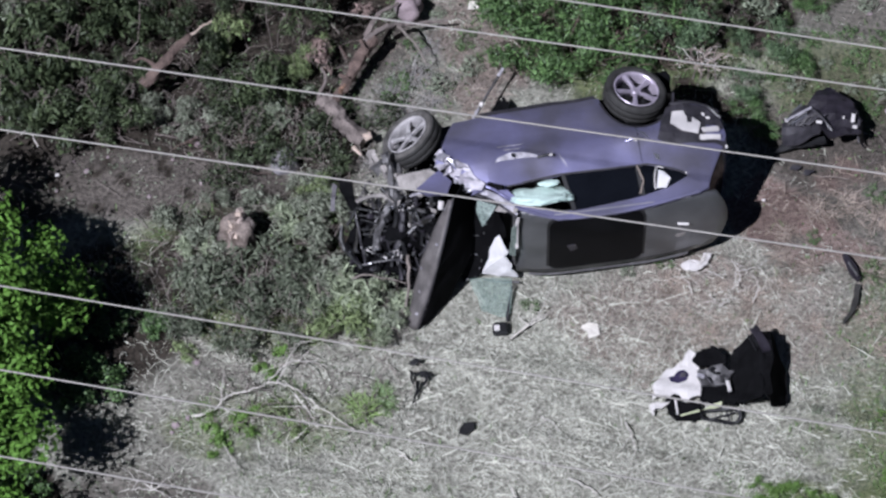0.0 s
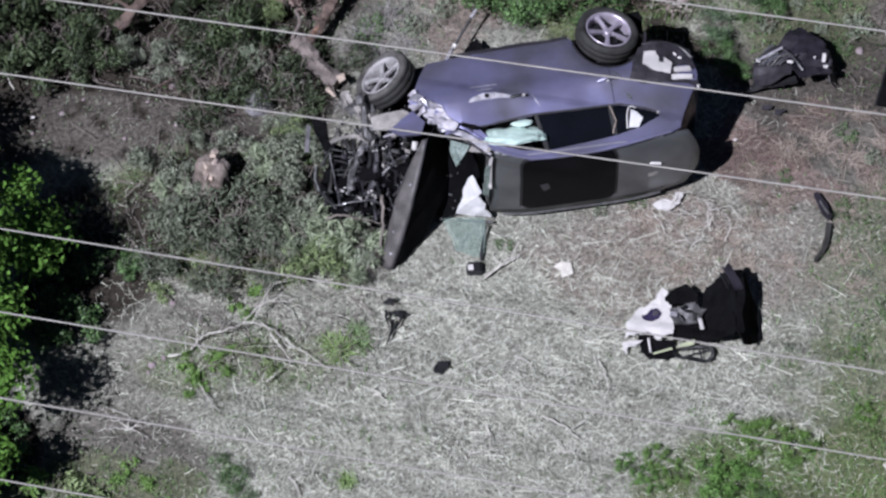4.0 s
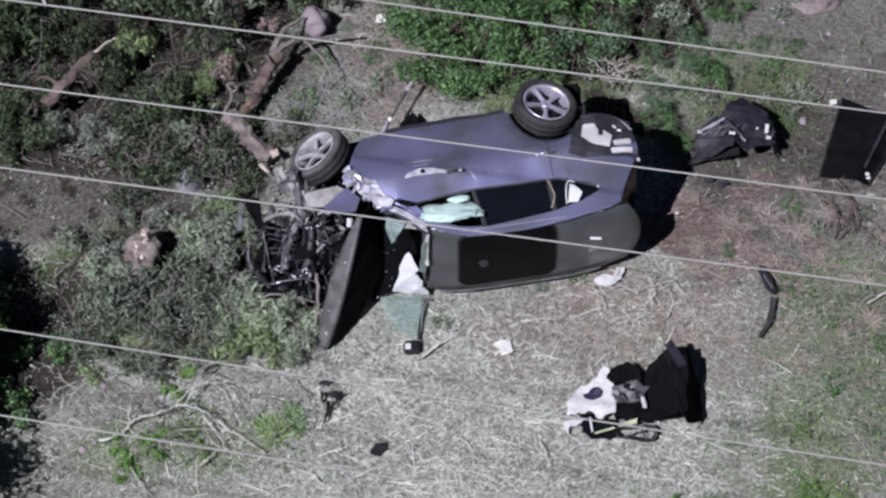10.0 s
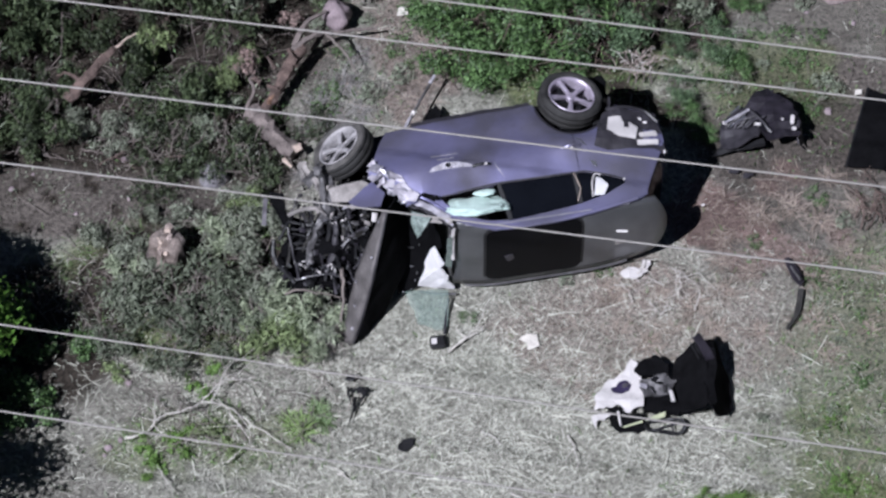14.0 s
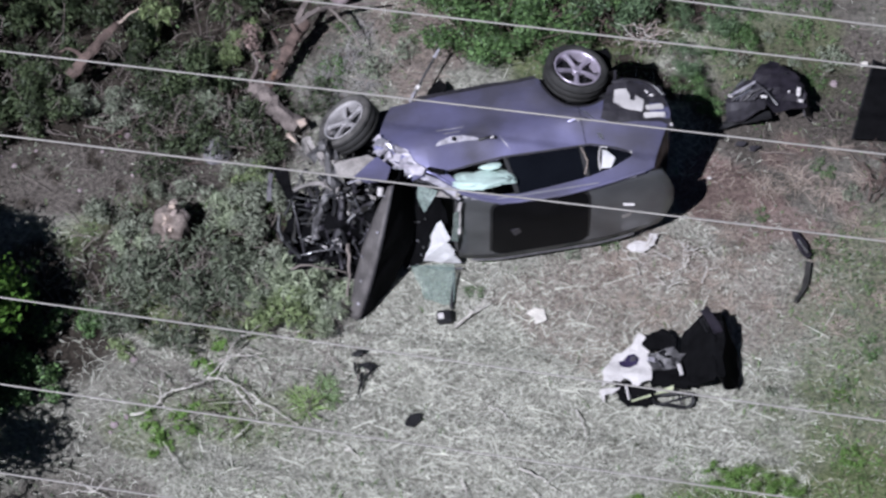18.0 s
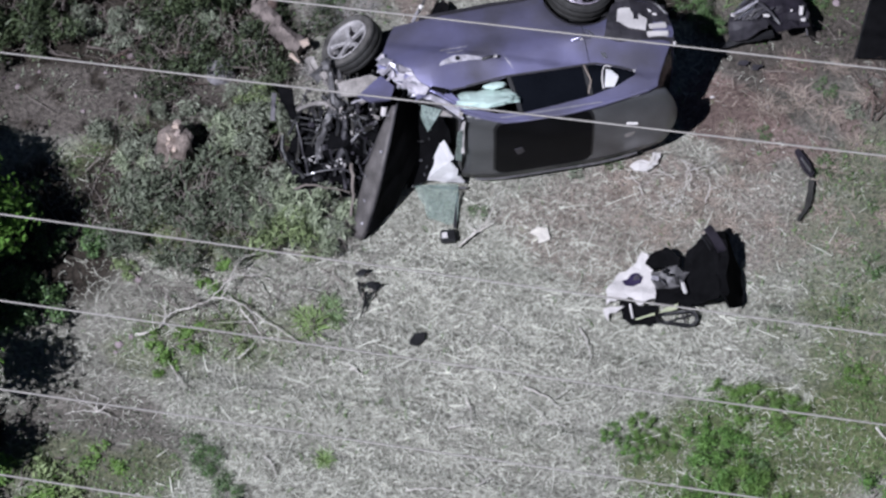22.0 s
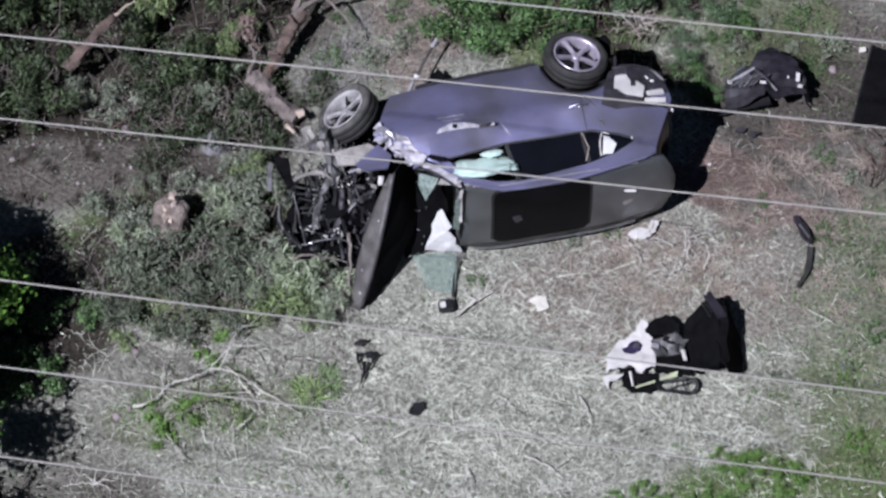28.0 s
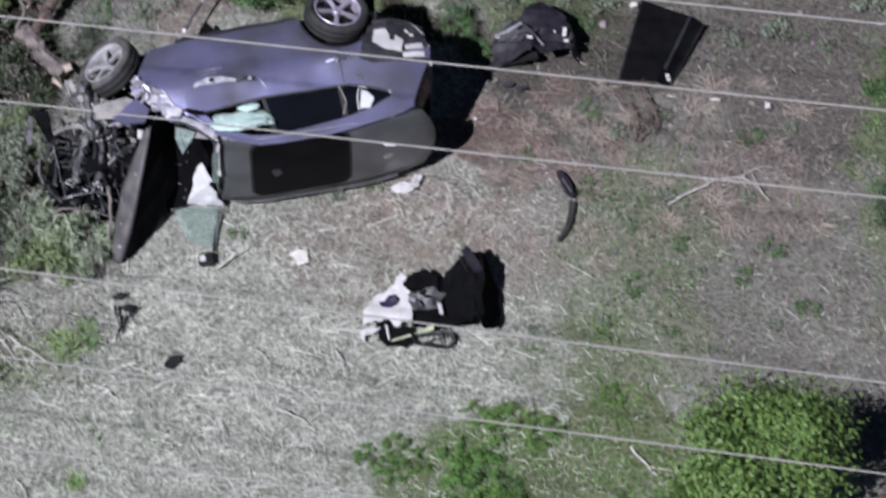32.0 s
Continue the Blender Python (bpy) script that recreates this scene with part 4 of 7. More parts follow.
# torn fender edges in bright metal, and the scrape on the door
rng = random.Random(4)
skin("torn_fender_edge", [(2.60, 0.98), (2.47, 0.95), (2.36, 1.09), (2.22, 1.16), (2.14, 1.30), (2.02, 1.43), (2.10, 1.49), (2.28, 1.44), (2.38, 1.30), (2.50, 1.18)], TORN, inset=-0.02, thick=0.012, dent=0.07, grid=0.06,
     label="torn silver fender edge")
for i in range(20):
    t = (i + 0.5) / 20
    x, z = 2.55 - 0.45 * t + rng.uniform(-0.05, 0.09), 1.0 + 0.45 * t + rng.uniform(-0.09, 0.05)
    c = put(x, z, 0.03)
    pts = [c + Vector((rng.uniform(-0.10, 0.10), rng.uniform(-0.04, 0.02), rng.uniform(-0.07, 0.07))) for _ in range(5)]
    pts.sort(key=lambda q: math.atan2(q.z - c.z, q.x - c.x))
    part("torn_metal", shard(pts, 0.006, i, 0.035), (TORN, TORN, RAILTRIM, TORN, PAINT)[i % 5], car, "torn silver sheet metal")
SCRAPE = [(1.88, 1.183), (1.836, 1.139), (1.683, 1.087), (1.531, 1.101), (1.409, 1.142), (1.311, 1.189), (1.462, 1.173), (1.628, 1.171), (1.784, 1.175)]
skin("door_scrape", SCRAPE, BARE, near_door, inset=-0.014, thick=0.01, dent=0.002, label="pale scrape down to bare metal")
for z, a, b in ((0.966, 1.49, 1.83), (1.030, 1.54, 1.76)):
    skin("door_scratch", [(a, z), (b, z - 0.004), (b - 0.02, z + 0.011), (a + 0.03, z + 0.010)], BARE, near_door, inset=-0.010, thick=0.006, dent=0)
for x, z, d in ((1.25, 1.19, near_door), (0.15, 1.14, near_rear)):
    part("door_handle", tube(bend([put(x + 0.11, z, 0.012), put(x, z, 0.04), put(x - 0.11, z, 0.012)], 4), 0.017, 7), BLACK if x > 1 else PAINT, d, "dark door handle")
part("handle_escutcheon", box(0.05, 0.02, 0.035, 0.006, Matrix.Translation(put(1.20, 1.193, 0.04))), WHITE, near_door, "bright handle end")
part("scrape_hole", lathe([(0.004, 0), (0.03, 0), (0.03, 0.008), (0.004, 0.008)], 12), BLACK, near_door, m=Matrix.Translation(put(1.645, 1.137, 0.020)) @ pose(0, 0, 0, 90))
skin("sill_cladding", [(1.97, 0.44), (1.1, 0.39), (0.5, 0.40), (0.5, 0.34), (1.1, 0.325), (1.97, 0.375)], DARKPLASTIC, inset=-0.008, thick=0.05, dent=0.004)
skin("window_trim", [(1.77, 1.463), (1.10, 1.413), (0.03, 1.424), (-0.26, 1.50), (-0.42, 1.556), (-0.42, 1.542), (-0.27, 1.488), (0.03, 1.410), (1.10, 1.398), (1.78, 1.448)], DARKPLASTIC, inset=-0.006, thick=0.012, dent=0)
arch = [(0.485 * math.cos(radians(a)), 0.35 + 0.605 * math.sin(radians(a))) for a in range(12, 174, 10)]
inner = [(0.455 * math.cos(radians(a)), 0.35 + 0.575 * math.sin(radians(a))) for a in range(172, 11, -10)]
skin("wheel_arch_trim", arch + inner, DARKPLASTIC, inset=-0.01, thick=0.04, dent=0.002)
well = lathe([(0.46, 0.0), (0.48, 0.0), (0.48, 0.30), (0.46, 0.30)], 32)
well.transform(pose(0, -0.86, 0.35, -90) @ Matrix.Diagonal((1, 1.27, 1, 1)))
bmesh.ops.delete(well, geom=[v for v in well.verts if v.co.z < 0.40], context='VERTS')
part("wheel_well", well, BLACK, car)
part("rail_edge", tube(bend([put(x, z, 0.0) for x, z in ((1.70, 1.69), (1.2, 1.835), (0.5, 1.85), (0.0, 1.82), (-0.56, 1.75))], 5), 0.022, 7), PAINT, car, "rounded roof edge")
part("belt_strap", tube([put(0.17, 1.42, 0.008), put(0.11, 1.59, 0.010), put(0.17, 1.71, 0.008)], 0.006, 5), CUTWOOD, car, "pale hanging belt")
# Unseen block below the floor, added to widen the car's cast shadow.
part("rear_shadow_block", box(0.62, 1.15, 0.50, 0.04, pose(-0.20, 0.05, 0.13), 0.06, 4, 2), MATTE, car, "unseen black axle block added to cast shadow")
# Pale scuffs; the chrome streaks paint in highlights on the bodywork.
for xa, za, xb, zb, wd, m in ((1.106, 1.166, 1.00, 1.355, 0.006, BARE), (0.333, 0.86, 0.14, 0.955, 0.006, CHROME), (0.14, 0.955, -0.075, 1.19, 0.008, CHROME), (-0.055, 1.30, -0.13, 1.395, 0.022, CHROME), (0.16, 1.13, 0.12, 1.15, 0.014, WHITE), (-0.41, 1.54, -0.43, 1.56, 0.012, WHITE)):
    a, b = Vector((xa, za)), Vector((xb, zb))
    n = Vector((a.y - b.y, b.x - a.x)).normalized() * wd
    q = [a, (a + b) / 2 - n, b, (a + b) / 2 + n * 1.5]
    skin("scuff_glint", [(v.x, v.y) for v in q], m, inset=-0.006, thick=0.008, dent=0.006, label="pale scuff and painted highlight streak")
# exterior mirror stub
part("wing_mirror", box(0.22, 0.07, 0.055, 0.02, Matrix.Translation(put(1.92, 1.46, 0.05)) @ pose(0, 0, 0, 15, 30, 10)), MATTE, car, "black wing mirror housing")

skin("bumper_side", [(-0.339, 0.68), (-0.546, 0.65), (-0.75, 0.67), (-0.931, 0.70), (-0.988, 0.98), (-0.994, 1.28), (-0.855, 1.25), (-0.303, 1.228), (-0.125, 1.155), (-0.217, 0.953)], DARKPLASTIC, inset=-0.012, thick=0.03, dent=0.03, label="scuffed dark bumper side")
skin("lamp_lining", [(-0.388, 0.784), (-0.524, 0.772), (-0.552, 0.866), (-0.531, 0.955), (-0.589, 0.966), (-0.615, 0.856), (-0.705, 0.956), (-0.648, 1.134), (-0.465, 1.083), (-0.325, 0.985)], WHITE, inset=-0.034, thick=0.02, dent=0.012, label="white broken lamp lining")
for poly in ([(-0.70, 1.055), (-0.919, 1.01), (-0.928, 1.078), (-0.713, 1.11)], [(-0.661, 1.155), (-0.928, 1.135), (-0.917, 1.187), (-0.657, 1.206)]):
    skin("lamp_strip", poly, WHITE, inset=-0.034, thick=0.025, dent=0.008, label="pale broken lamp strip")
skin("bumper_flap", [(-0.70, 0.70), (-0.93, 0.68), (-0.97, 0.90), (-0.84, 0.99), (-0.72, 0.90)], DARKPLASTIC, inset=-0.03, thick=0.02, dent=0.05, label="torn dark flap")
# tail lamp and broken rear corner
for x, z, sx, sz, r in ((-0.98, 1.27, 0.03, 0.05, 10), (-0.764, 0.79, 0.08, 0.03, 50), (-0.823, 0.852, 0.06, 0.03, 20)):
    c = put(x, z, 0.012)
    part("lamp_fragment", box(sx, 0.04, sz, 0.012, Matrix.Translation(c) @ pose(0, 0, 0, 0, r, 14)), WHITE, car, "white broken rear reflector and lining")
part("torn_bumper_edge", tube(bend([put(-0.38, 0.64, 0.03), put(-0.62, 0.64, 0.05), put(-0.85, 0.70, 0.04), put(-0.98, 0.86, 0.03)], 4), 0.02, 6, 0.4), DARKPLASTIC, car)


# ---- wheels ----
def wheel(m, tyre_mat, label, alloy=ALLOY):
    w = new("wheel")
    w.parent = car
    w.matrix_local = m
    tagged(w, label)
    part("tyre", lathe([(0.285, -0.10), (0.31, -0.125), (0.355, -0.13), (0.38, -0.105), (0.387, -0.05), (0.387, 0.05), (0.38, 0.105), (0.355, 0.13), (0.31, 0.125), (0.285, 0.10)], 40),
         tyre_mat, w, "scuffed low-profile tyre", smooth=True)
    part("tread", lathe([(0.380, -0.098), (0.390, -0.092), (0.391, -0.050), (0.388, -0.047), (0.388, -0.042), (0.392, -0.039), (0.392, 0.039), (0.388, 0.042), (0.388, 0.047), (0.391, 0.050), (0.390, 0.092), (0.380, 0.098)], 40), RUBBER, w, "dark grooved tread", smooth=True)
    part("rim", lathe([(0.255, -0.10), (0.287, -0.105), (0.287, 0.115), (0.275, 0.118), (0.258, 0.09), (0.25, -0.09)], 40), alloy, w, "silver alloy rim", smooth=True)
    part("brake_disc", lathe([(0.06, -0.02), (0.17, -0.02), (0.17, 0.0), (0.06, 0.0)], 24), BLACK, w)
    # Black backing disc, added to put shade in the gaps between spokes.
    part("gap_shade_disc", lathe([(0.005, -0.06), (0.252, -0.06), (0.252, -0.04), (0.005, -0.04)], 32), BLACK, w)
    part("hub", lathe([(0.005, 0.02), (0.062, 0.02), (0.066, 0.07), (0.045, 0.088), (0.005, 0.09)], 16), alloy, w)
    for i in range(5):
        a = radians(72 * i + 20)
        bm = bmesh.new()
        sec = []
        for r, wd, z in ((0.035, 0.050, 0.080), (0.12, 0.050, 0.090), (0.20, 0.062, 0.094), (0.270, 0.095, 0.094)):
            ring = [(r, -wd / 2, z - 0.012), (r, 0, z), (r, wd / 2, z - 0.012), (r, wd / 2 * 0.8, z - 0.05), (r, -wd / 2 * 0.8, z - 0.05)]
            sec.append([bm.verts.new(Matrix.Rotation(a, 3, 'Z') @ Vector(q)) for q in ring])
        for r0, r1 in zip(sec, sec[1:]):
            for k in range(5):
                bm.faces.new((r0[k], r0[(k + 1) % 5], r1[(k + 1) % 5], r1[k]))
        bm.faces.new(sec[0][::-1])
        bm.faces.new(sec[-1])
        bmesh.ops.recalc_face_normals(bm, faces=bm.faces[:])
        part("spoke", bm, alloy, w)
    return w


to_car = CAR.inverted()


def aimed(place, normal, spin=0.0):
    """A wheel's pose in the car from its middle and outer face in the world."""
    q = Vector(normal).to_track_quat('Z', 'Y').to_matrix().to_4x4()
    return to_car @ Matrix.Translation(place) @ q @ pose(0, 0, 0, 0, 0, spin)


wheel(aimed((0.94, 2.37, 1.56), (0.20, 0.14, 1), -22), RUBBER, "rear wheel with five broad spokes")
wheel(aimed((-1.79, 1.83, 1.20), (-0.58, 0.16, 0.78), 40), MUDRUBBER, "dusty front wheel pushed askew", DUSTALLOY)
wheel(to_car @ Matrix.Translation((0.98, 2.37, 0.10)) @ pose(0, 0, 0, 180), RUBBER, "rear wheel on the ground side")


# ---- overhead cables ----
def cable(c, h, dy, dz):
    pts = []
    for x in np.linspace(-70, 70, 57):
        pts.append((x, c + (-0.1475 + dy) * x, h + dz * x + 0.00012 * x * x))
    ob = part("power_cable", tube(pts, 0.0095, 6), WIRE)
    tagged(ob, "pale weathered aluminium overhead cable", "cable", "overhead power cables")


for c, h, dy, dz in ((0.296, 7.525, 0.005, 0.008), (-1.092, 7.982, 0.0, 0.002), (-1.516, 7.766, 0.005, 0.014), (-2.748, 7.964, 0.006, 0.014),
                     (-3.729, 7.862, 0.006, 0.012), (-5.524, 7.482, -0.003, -0.004), (-6.414, 7.27, -0.005, -0.005), (-6.964, 6.459, -0.006, -0.005),
                     (-8.604, 7.598, -0.011, -0.013)):
    cable(c, h, dy, dz)


# ---- wreckage of the car's front ----
def carved(bm):
    bm.transform(to_car)
    return bm


# bonnet torn up on its hinges, standing across the car, its black lining towards the cabin
INNER = bend([(-1.30, 0.80, 1.42), (-1.565, 0.42, 0.86), (-1.70, 0.15, 0.38), (-1.79, -0.10, 0.0)], 5)
OUTER = bend([(-1.24, 0.74, 1.52), (-1.38, 0.24, 0.98), (-1.50, 0.02, 0.46), (-1.64, -0.19, 0.0)], 5)
LINING = bend([(-1.10, 1.25, 1.45), (-1.02, 0.95, 0.85), (-1.02, 0.70, 0.40), (-1.28, 0.25, 0.0)], 5)


def bonnet_sheet(first, second, bulge, shares):
    bm = bmesh.new()
    rows = []
    for a, b in zip(first, second):
        rows.append([bm.verts.new(crumple(a.lerp(b, t) + Vector(bulge) * math.sin(math.pi * t), 0.025)) for t in shares])
    for r0, r1 in zip(rows, rows[1:]):
        for j in range(len(r0) - 1):
            bm.faces.new((r0[j], r0[j + 1], r1[j + 1], r1[j]))
    bmesh.ops.recalc_face_normals(bm, faces=bm.faces[:])
    bmesh.ops.solidify(bm, geom=bm.faces[:], thickness=0.016)
    return carved(bm)


hood = part("bonnet", bonnet_sheet(INNER, OUTER, (-0.015, -0.01, 0.012), np.linspace(0, 1, 6)), BONNET, car, "scuffed dark grey bonnet torn upright", smooth=True)
# Lining widened in matt black, so it also stands for the bonnet's shade.
part("bonnet_lining", bonnet_sheet(OUTER, LINING, (0.02, 0, 0.02), np.linspace(0.06, 1, 8)), MATTE, hood, "black bonnet lining widened over shaded ground")
part("bonnet_edge", carved(tube([p + Vector((0.01, 0, 0.012)) for p in OUTER], 0.012, 6)), DARKPLASTIC, hood)
for k in range(5):
    p = INNER[3 * k + 1].lerp(OUTER[3 * k + 1], 0.5 + 0.3 * math.sin(k * 2.1))
    part("bonnet_chip", carved(box(0.035, 0.03, 0.012, 0.004, Matrix.Translation(p + Vector((-0.02, -0.01, 0.03))) @ pose(0, 0, 0, 30 * k, 20, 40 * k))), BARE, hood, "pale paint chip")

# engine bay: dark lumps below, smaller fittings above them
rng = random.Random(11)
for cx, cy, cz, sx, sy, sz, rz in ((-1.75, 1.0, 0.38, 0.62, 0.55, 0.72, 8), (-2.22, 0.95, 0.34, 0.50, 0.55, 0.55, -10), (-2.0, 0.62, 0.16, 1.0, 0.40, 0.40, 5),
                                   (-1.55, 1.45, 0.58, 0.50, 0.55, 0.70, 10)):
    part("engine_casing", carved(box(sx, sy, sz, 0.04, pose(cx, cy, cz, 0, 0, rz), 0.14, 4, cx)), MATTE, car, "black engine casing")
for i in range(5):
    y = 0.98 - 0.055 * i
    part("radiator_fin", carved(box(0.40, 0.018, 0.10, 0.004, pose(-2.22 + 0.015 * i, y, 0.84 - 0.055 * i, 32, 4 + 3 * (i % 3), -6 + 4 * (i % 2)), 0.03, 2, i)), BLACK, car)


def bay(u, w):
    """A place on the sloping face of the engine bay."""
    return Vector((-2.75 + 1.35 * u, 1.42 - 1.08 * w, 1.13 - 0.86 * w))


for i in range(140):
    u, w = 0.22 + 0.78 * rng.random() ** 0.8, rng.random()
    s = rng.uniform(0.02, 0.075)
    m = Matrix.Translation(bay(u, w) + Vector((0, 0, rng.uniform(-0.02, 0.13)))) @ pose(0, 0, 0, rng.uniform(0, 90), rng.uniform(0, 90), rng.uniform(0, 180))
    part("engine_fitting", carved(box(s * rng.uniform(0.5, 1.6), s, s * rng.uniform(0.4, 1.0), 0.012, m)), rng.choice([MATTE, BLACK, BLACK, DARKPLASTIC, TARRED, UNDER]), car)
for i in range(46):
    s = rng.uniform(0.02, 0.07)
    m = Matrix.Translation(bay(rng.uniform(0.55, 1.0), rng.uniform(0.05, 0.6)) + Vector((0, 0, rng.uniform(0.02, 0.16)))) @ pose(0, 0, 0, rng.uniform(0, 90), rng.uniform(0, 90), rng.uniform(0, 180))
    part("engine_fitting", carved(box(s * rng.uniform(0.8, 2.4), s, s * rng.uniform(0.3, 1.0), 0.010, m, 0.01, 1, i)), rng.choice([BLACK, MATTE, TARRED, GREYPART, UNDER, DUST]), car)
for i in range(86):
    if i > 62:
        p = bay(rng.uniform(0.25, 0.95), rng.uniform(0.1, 0.9)) + Vector((0, 0, 0.10))
    else:
        c, sx = (((-1.91, 0.97, 0.92), 0.07), ((-2.26, 0.53, 0.56), 0.08), ((-1.97, 0.52, 0.55), 0.10))[i % 3]
        p = Vector(c) + Vector((rng.gauss(0, sx), rng.gauss(0, 0.035), rng.uniform(0.02, 0.10)))
    m = Matrix.Translation(p) @ pose(0, 0, 0, rng.uniform(0, 90), rng.uniform(0, 90), rng.uniform(0, 180))
    s = rng.uniform(0.010, 0.024)
    part("bright_fitting", carved(box(s * rng.uniform(1.2, 3.5), s, s * rng.uniform(0.4, 1), 0.004, m)), rng.choice([CHROME, CHROME, WHITE]), car, "bright metal fitting")
for i in range(34):
    u, w = rng.uniform(0.24, 1.0), rng.uniform(0.15, 0.75)
    d, s = rng.gauss(0, 0.08), rng.uniform(0.12, 0.30)
    pts = [bay(u, w) + Vector((0, 0, rng.uniform(0.02, 0.10))), bay(u + d * 0.4, w + s * 0.5) + Vector((0, 0, rng.uniform(0.03, 0.13))), bay(u + d, min(1.0, w + s)) + Vector((0, 0, rng.uniform(0.0, 0.08)))]
    part("bay_linkage", carved(tube(bend(pts, 3, 0.008, i), rng.uniform(0.008, 0.026), 6, 0.6, i)), rng.choice([BLACK, BLACK, DARKPLASTIC, UNDER, UNDER, CLAD]), car)
HOSES = (((0.20, 0.35), (0.26, 0.6), (0.33, 0.9), 0.014, DARKPLASTIC),
         ((0.60, 0.75), (0.78, 0.55), (0.95, 0.42), 0.03, DARKPLASTIC), ((0.45, 0.2), (0.6, 0.4), (0.55, 0.7), 0.03, BLACK),
         ((0.10, 0.55), (0.12, 0.75), (0.30, 0.92), 0.03, BLACK), ((0.62, 0.3), (0.66, 0.5), (0.60, 0.8), 0.04, DARKPLASTIC), ((0.3, 0.9), (0.6, 0.86), (0.8, 0.92), 0.012, DARKPLASTIC))
for a, b, c, r, m in HOSES:
    pts = bend([bay(*a) + Vector((0, 0, 0.08)), bay(*b) + Vector((0, 0, 0.12)), bay(*c) + Vector((0, 0, 0.07))], 6, 0.006, int(r * 1000))
    part("hose", carved(tube(pts, r, 7, 0.15)), m, car)
part("wheel_liner", carved(shard([(-2.69, 1.28, 1.11), (-2.50, 1.26, 1.10), (-2.43, 0.99, 0.88), (-2.50, 0.95, 0.86), (-2.64, 1.14, 1.01)], 0.02, 3)), MATTE, car, "black torn wheel arch liner")
part("liner_flange", carved(shard([(-2.74, 1.24, 1.06), (-2.68, 1.21, 1.06), (-2.70, 0.96, 0.84), (-2.76, 0.97, 0.83)], 0.02, 4)), CLAD, car, "dark grey liner flange")
part("steering_rod", carved(tube(bend([(-2.44, 1.05, 0.94), (-2.27, 1.09, 1.00), (-2.09, 1.12, 0.99)], 4), 0.028, 7, 0.3)), DUST, car, "dusty grey steering rod")
part("suspension_strut", carved(tube(bend([(-2.12, 1.45, 1.40), (-2.03, 1.33, 1.25), (-2.01, 1.11, 1.02), (-2.10, 0.91, 0.82), (-2.16, 0.75, 0.70), (-2.17, 0.59, 0.57)], 4, 0.012, 5), 0.042, 8, 0.7)), GREYPART, car, "dusty grey suspension strut")
part("wiper_linkage", carved(tube([(-1.72, 1.01, 0.90), (-1.63, 0.82, 0.79)], 0.012, 6)), CHROME, car, "bright wiper linkage")
part("wiper_linkage", carved(tube([(-1.63, 0.82, 0.79), (-1.48, 0.91, 0.82)], 0.011, 6)), CHROME, car, "bright wiper linkage")
part("reservoir_cap", carved(tube([(-1.39, 1.04, 1.03), (-1.40, 0.96, 0.96)], 0.035, 8, 0.2)), WHITE, car, "white reservoir cap")
part("seal_strip", carved(tube(bend([(-1.78, 1.10, 1.02), (-1.65, 1.11, 1.08), (-1.53, 1.11, 1.02)], 4), 0.014, 6, 0.3)), BARE, car, "pale torn seal")
snag = thing("broken_branch", "grey broken branch across the crushed engine bay", "branch")
part("stem", tube(bend([(-2.46, 0.26, 0.41), (-2.28, 0.28, 0.47), (-2.10, 0.27, 0.43), (-1.81, 0.25, 0.38)], 4, 0.01, 3), taper(13, 0.015, 0.007), 6, 0.4), TWIG, snag)
part("side_stem", tube(bend([(-1.78, 0.53, 0.59), (-1.76, 0.28, 0.38), (-1.79, -0.01, 0.24)], 4, 0.01, 4), taper(9, 0.022, 0.014), 6, 0.4), TWIG, snag)
part("fender_piece", carved(shard([(-1.95, 1.22, 1.22), (-1.75, 1.27, 1.28), (-1.55, 1.31, 1.28), (-1.44, 1.24, 1.30), (-1.70, 1.02, 1.26), (-1.90, 1.06, 1.20)], 0.03, 5)), DUST, car, "dusty pale inner fender")
part("fender_piece", carved(shard([(-1.70, 0.95, 1.36), (-1.56, 1.10, 1.38), (-1.43, 1.22, 1.39), (-1.26, 1.06, 1.40), (-1.31, 0.88, 1.39), (-1.54, 0.86, 1.37)], 0.03, 8, 0.008)), PAINT, car, "crumpled grey fender piece")
part("suspension_arm", carved(tube(bend([(-2.05, 1.72, 1.05), (-1.95, 1.45, 1.15), (-1.92, 1.25, 1.12), (-1.98, 0.95, 1.0)], 5), 0.05, 7, 0.5)), GREYPART, car, "dusty grey suspension arm")
part("suspension_arm", carved(tube(bend([(-1.5, 2.0, 0.9), (-1.75, 1.85, 1.0), (-1.85, 1.75, 1.1)], 4), 0.06, 7, 0.3)), UNDER, car)
arng = random.Random(21)
for i in range(22):
    c = Vector((-1.90 - 0.16 * arng.random(), 0.98 + 0.85 * (i / 22), 1.0 + 0.12 * arng.random()))
    pts = [c + Vector((arng.uniform(-0.10, 0.10), arng.uniform(-0.10, 0.10), arng.uniform(-0.05, 0.05))) for _ in range(4)]
    pts.sort(key=lambda q: math.atan2(q.y - c.y, q.x - c.x))
    part("suspension_shred", carved(shard(pts, 0.015, i + 40, 0.03)), arng.choice([DUST, DUST, GREYPART, CLAD, BLACK]), car, "dusty torn suspension metal")
for x, y, z, sx, sy, sz, r in ((-2.27, 1.72, 0.90, 0.11, 0.20, 0.12, 20), (-2.17, 1.58, 0.94, 0.13, 0.11, 0.14, 60), (-2.08, 1.46, 1.02, 0.14, 0.15, 0.11, 35), (-1.98, 1.36, 1.10, 0.14, 0.10, 0.12, 10)):
    part("knuckle_casting", carved(box(sx, sy, sz, 0.03, pose(x, y, z, r * 0.4, 15, r), 0.07, 3, r)), GREYPART if r > 50 else DUST, car, "dust-caked suspension knuckle")
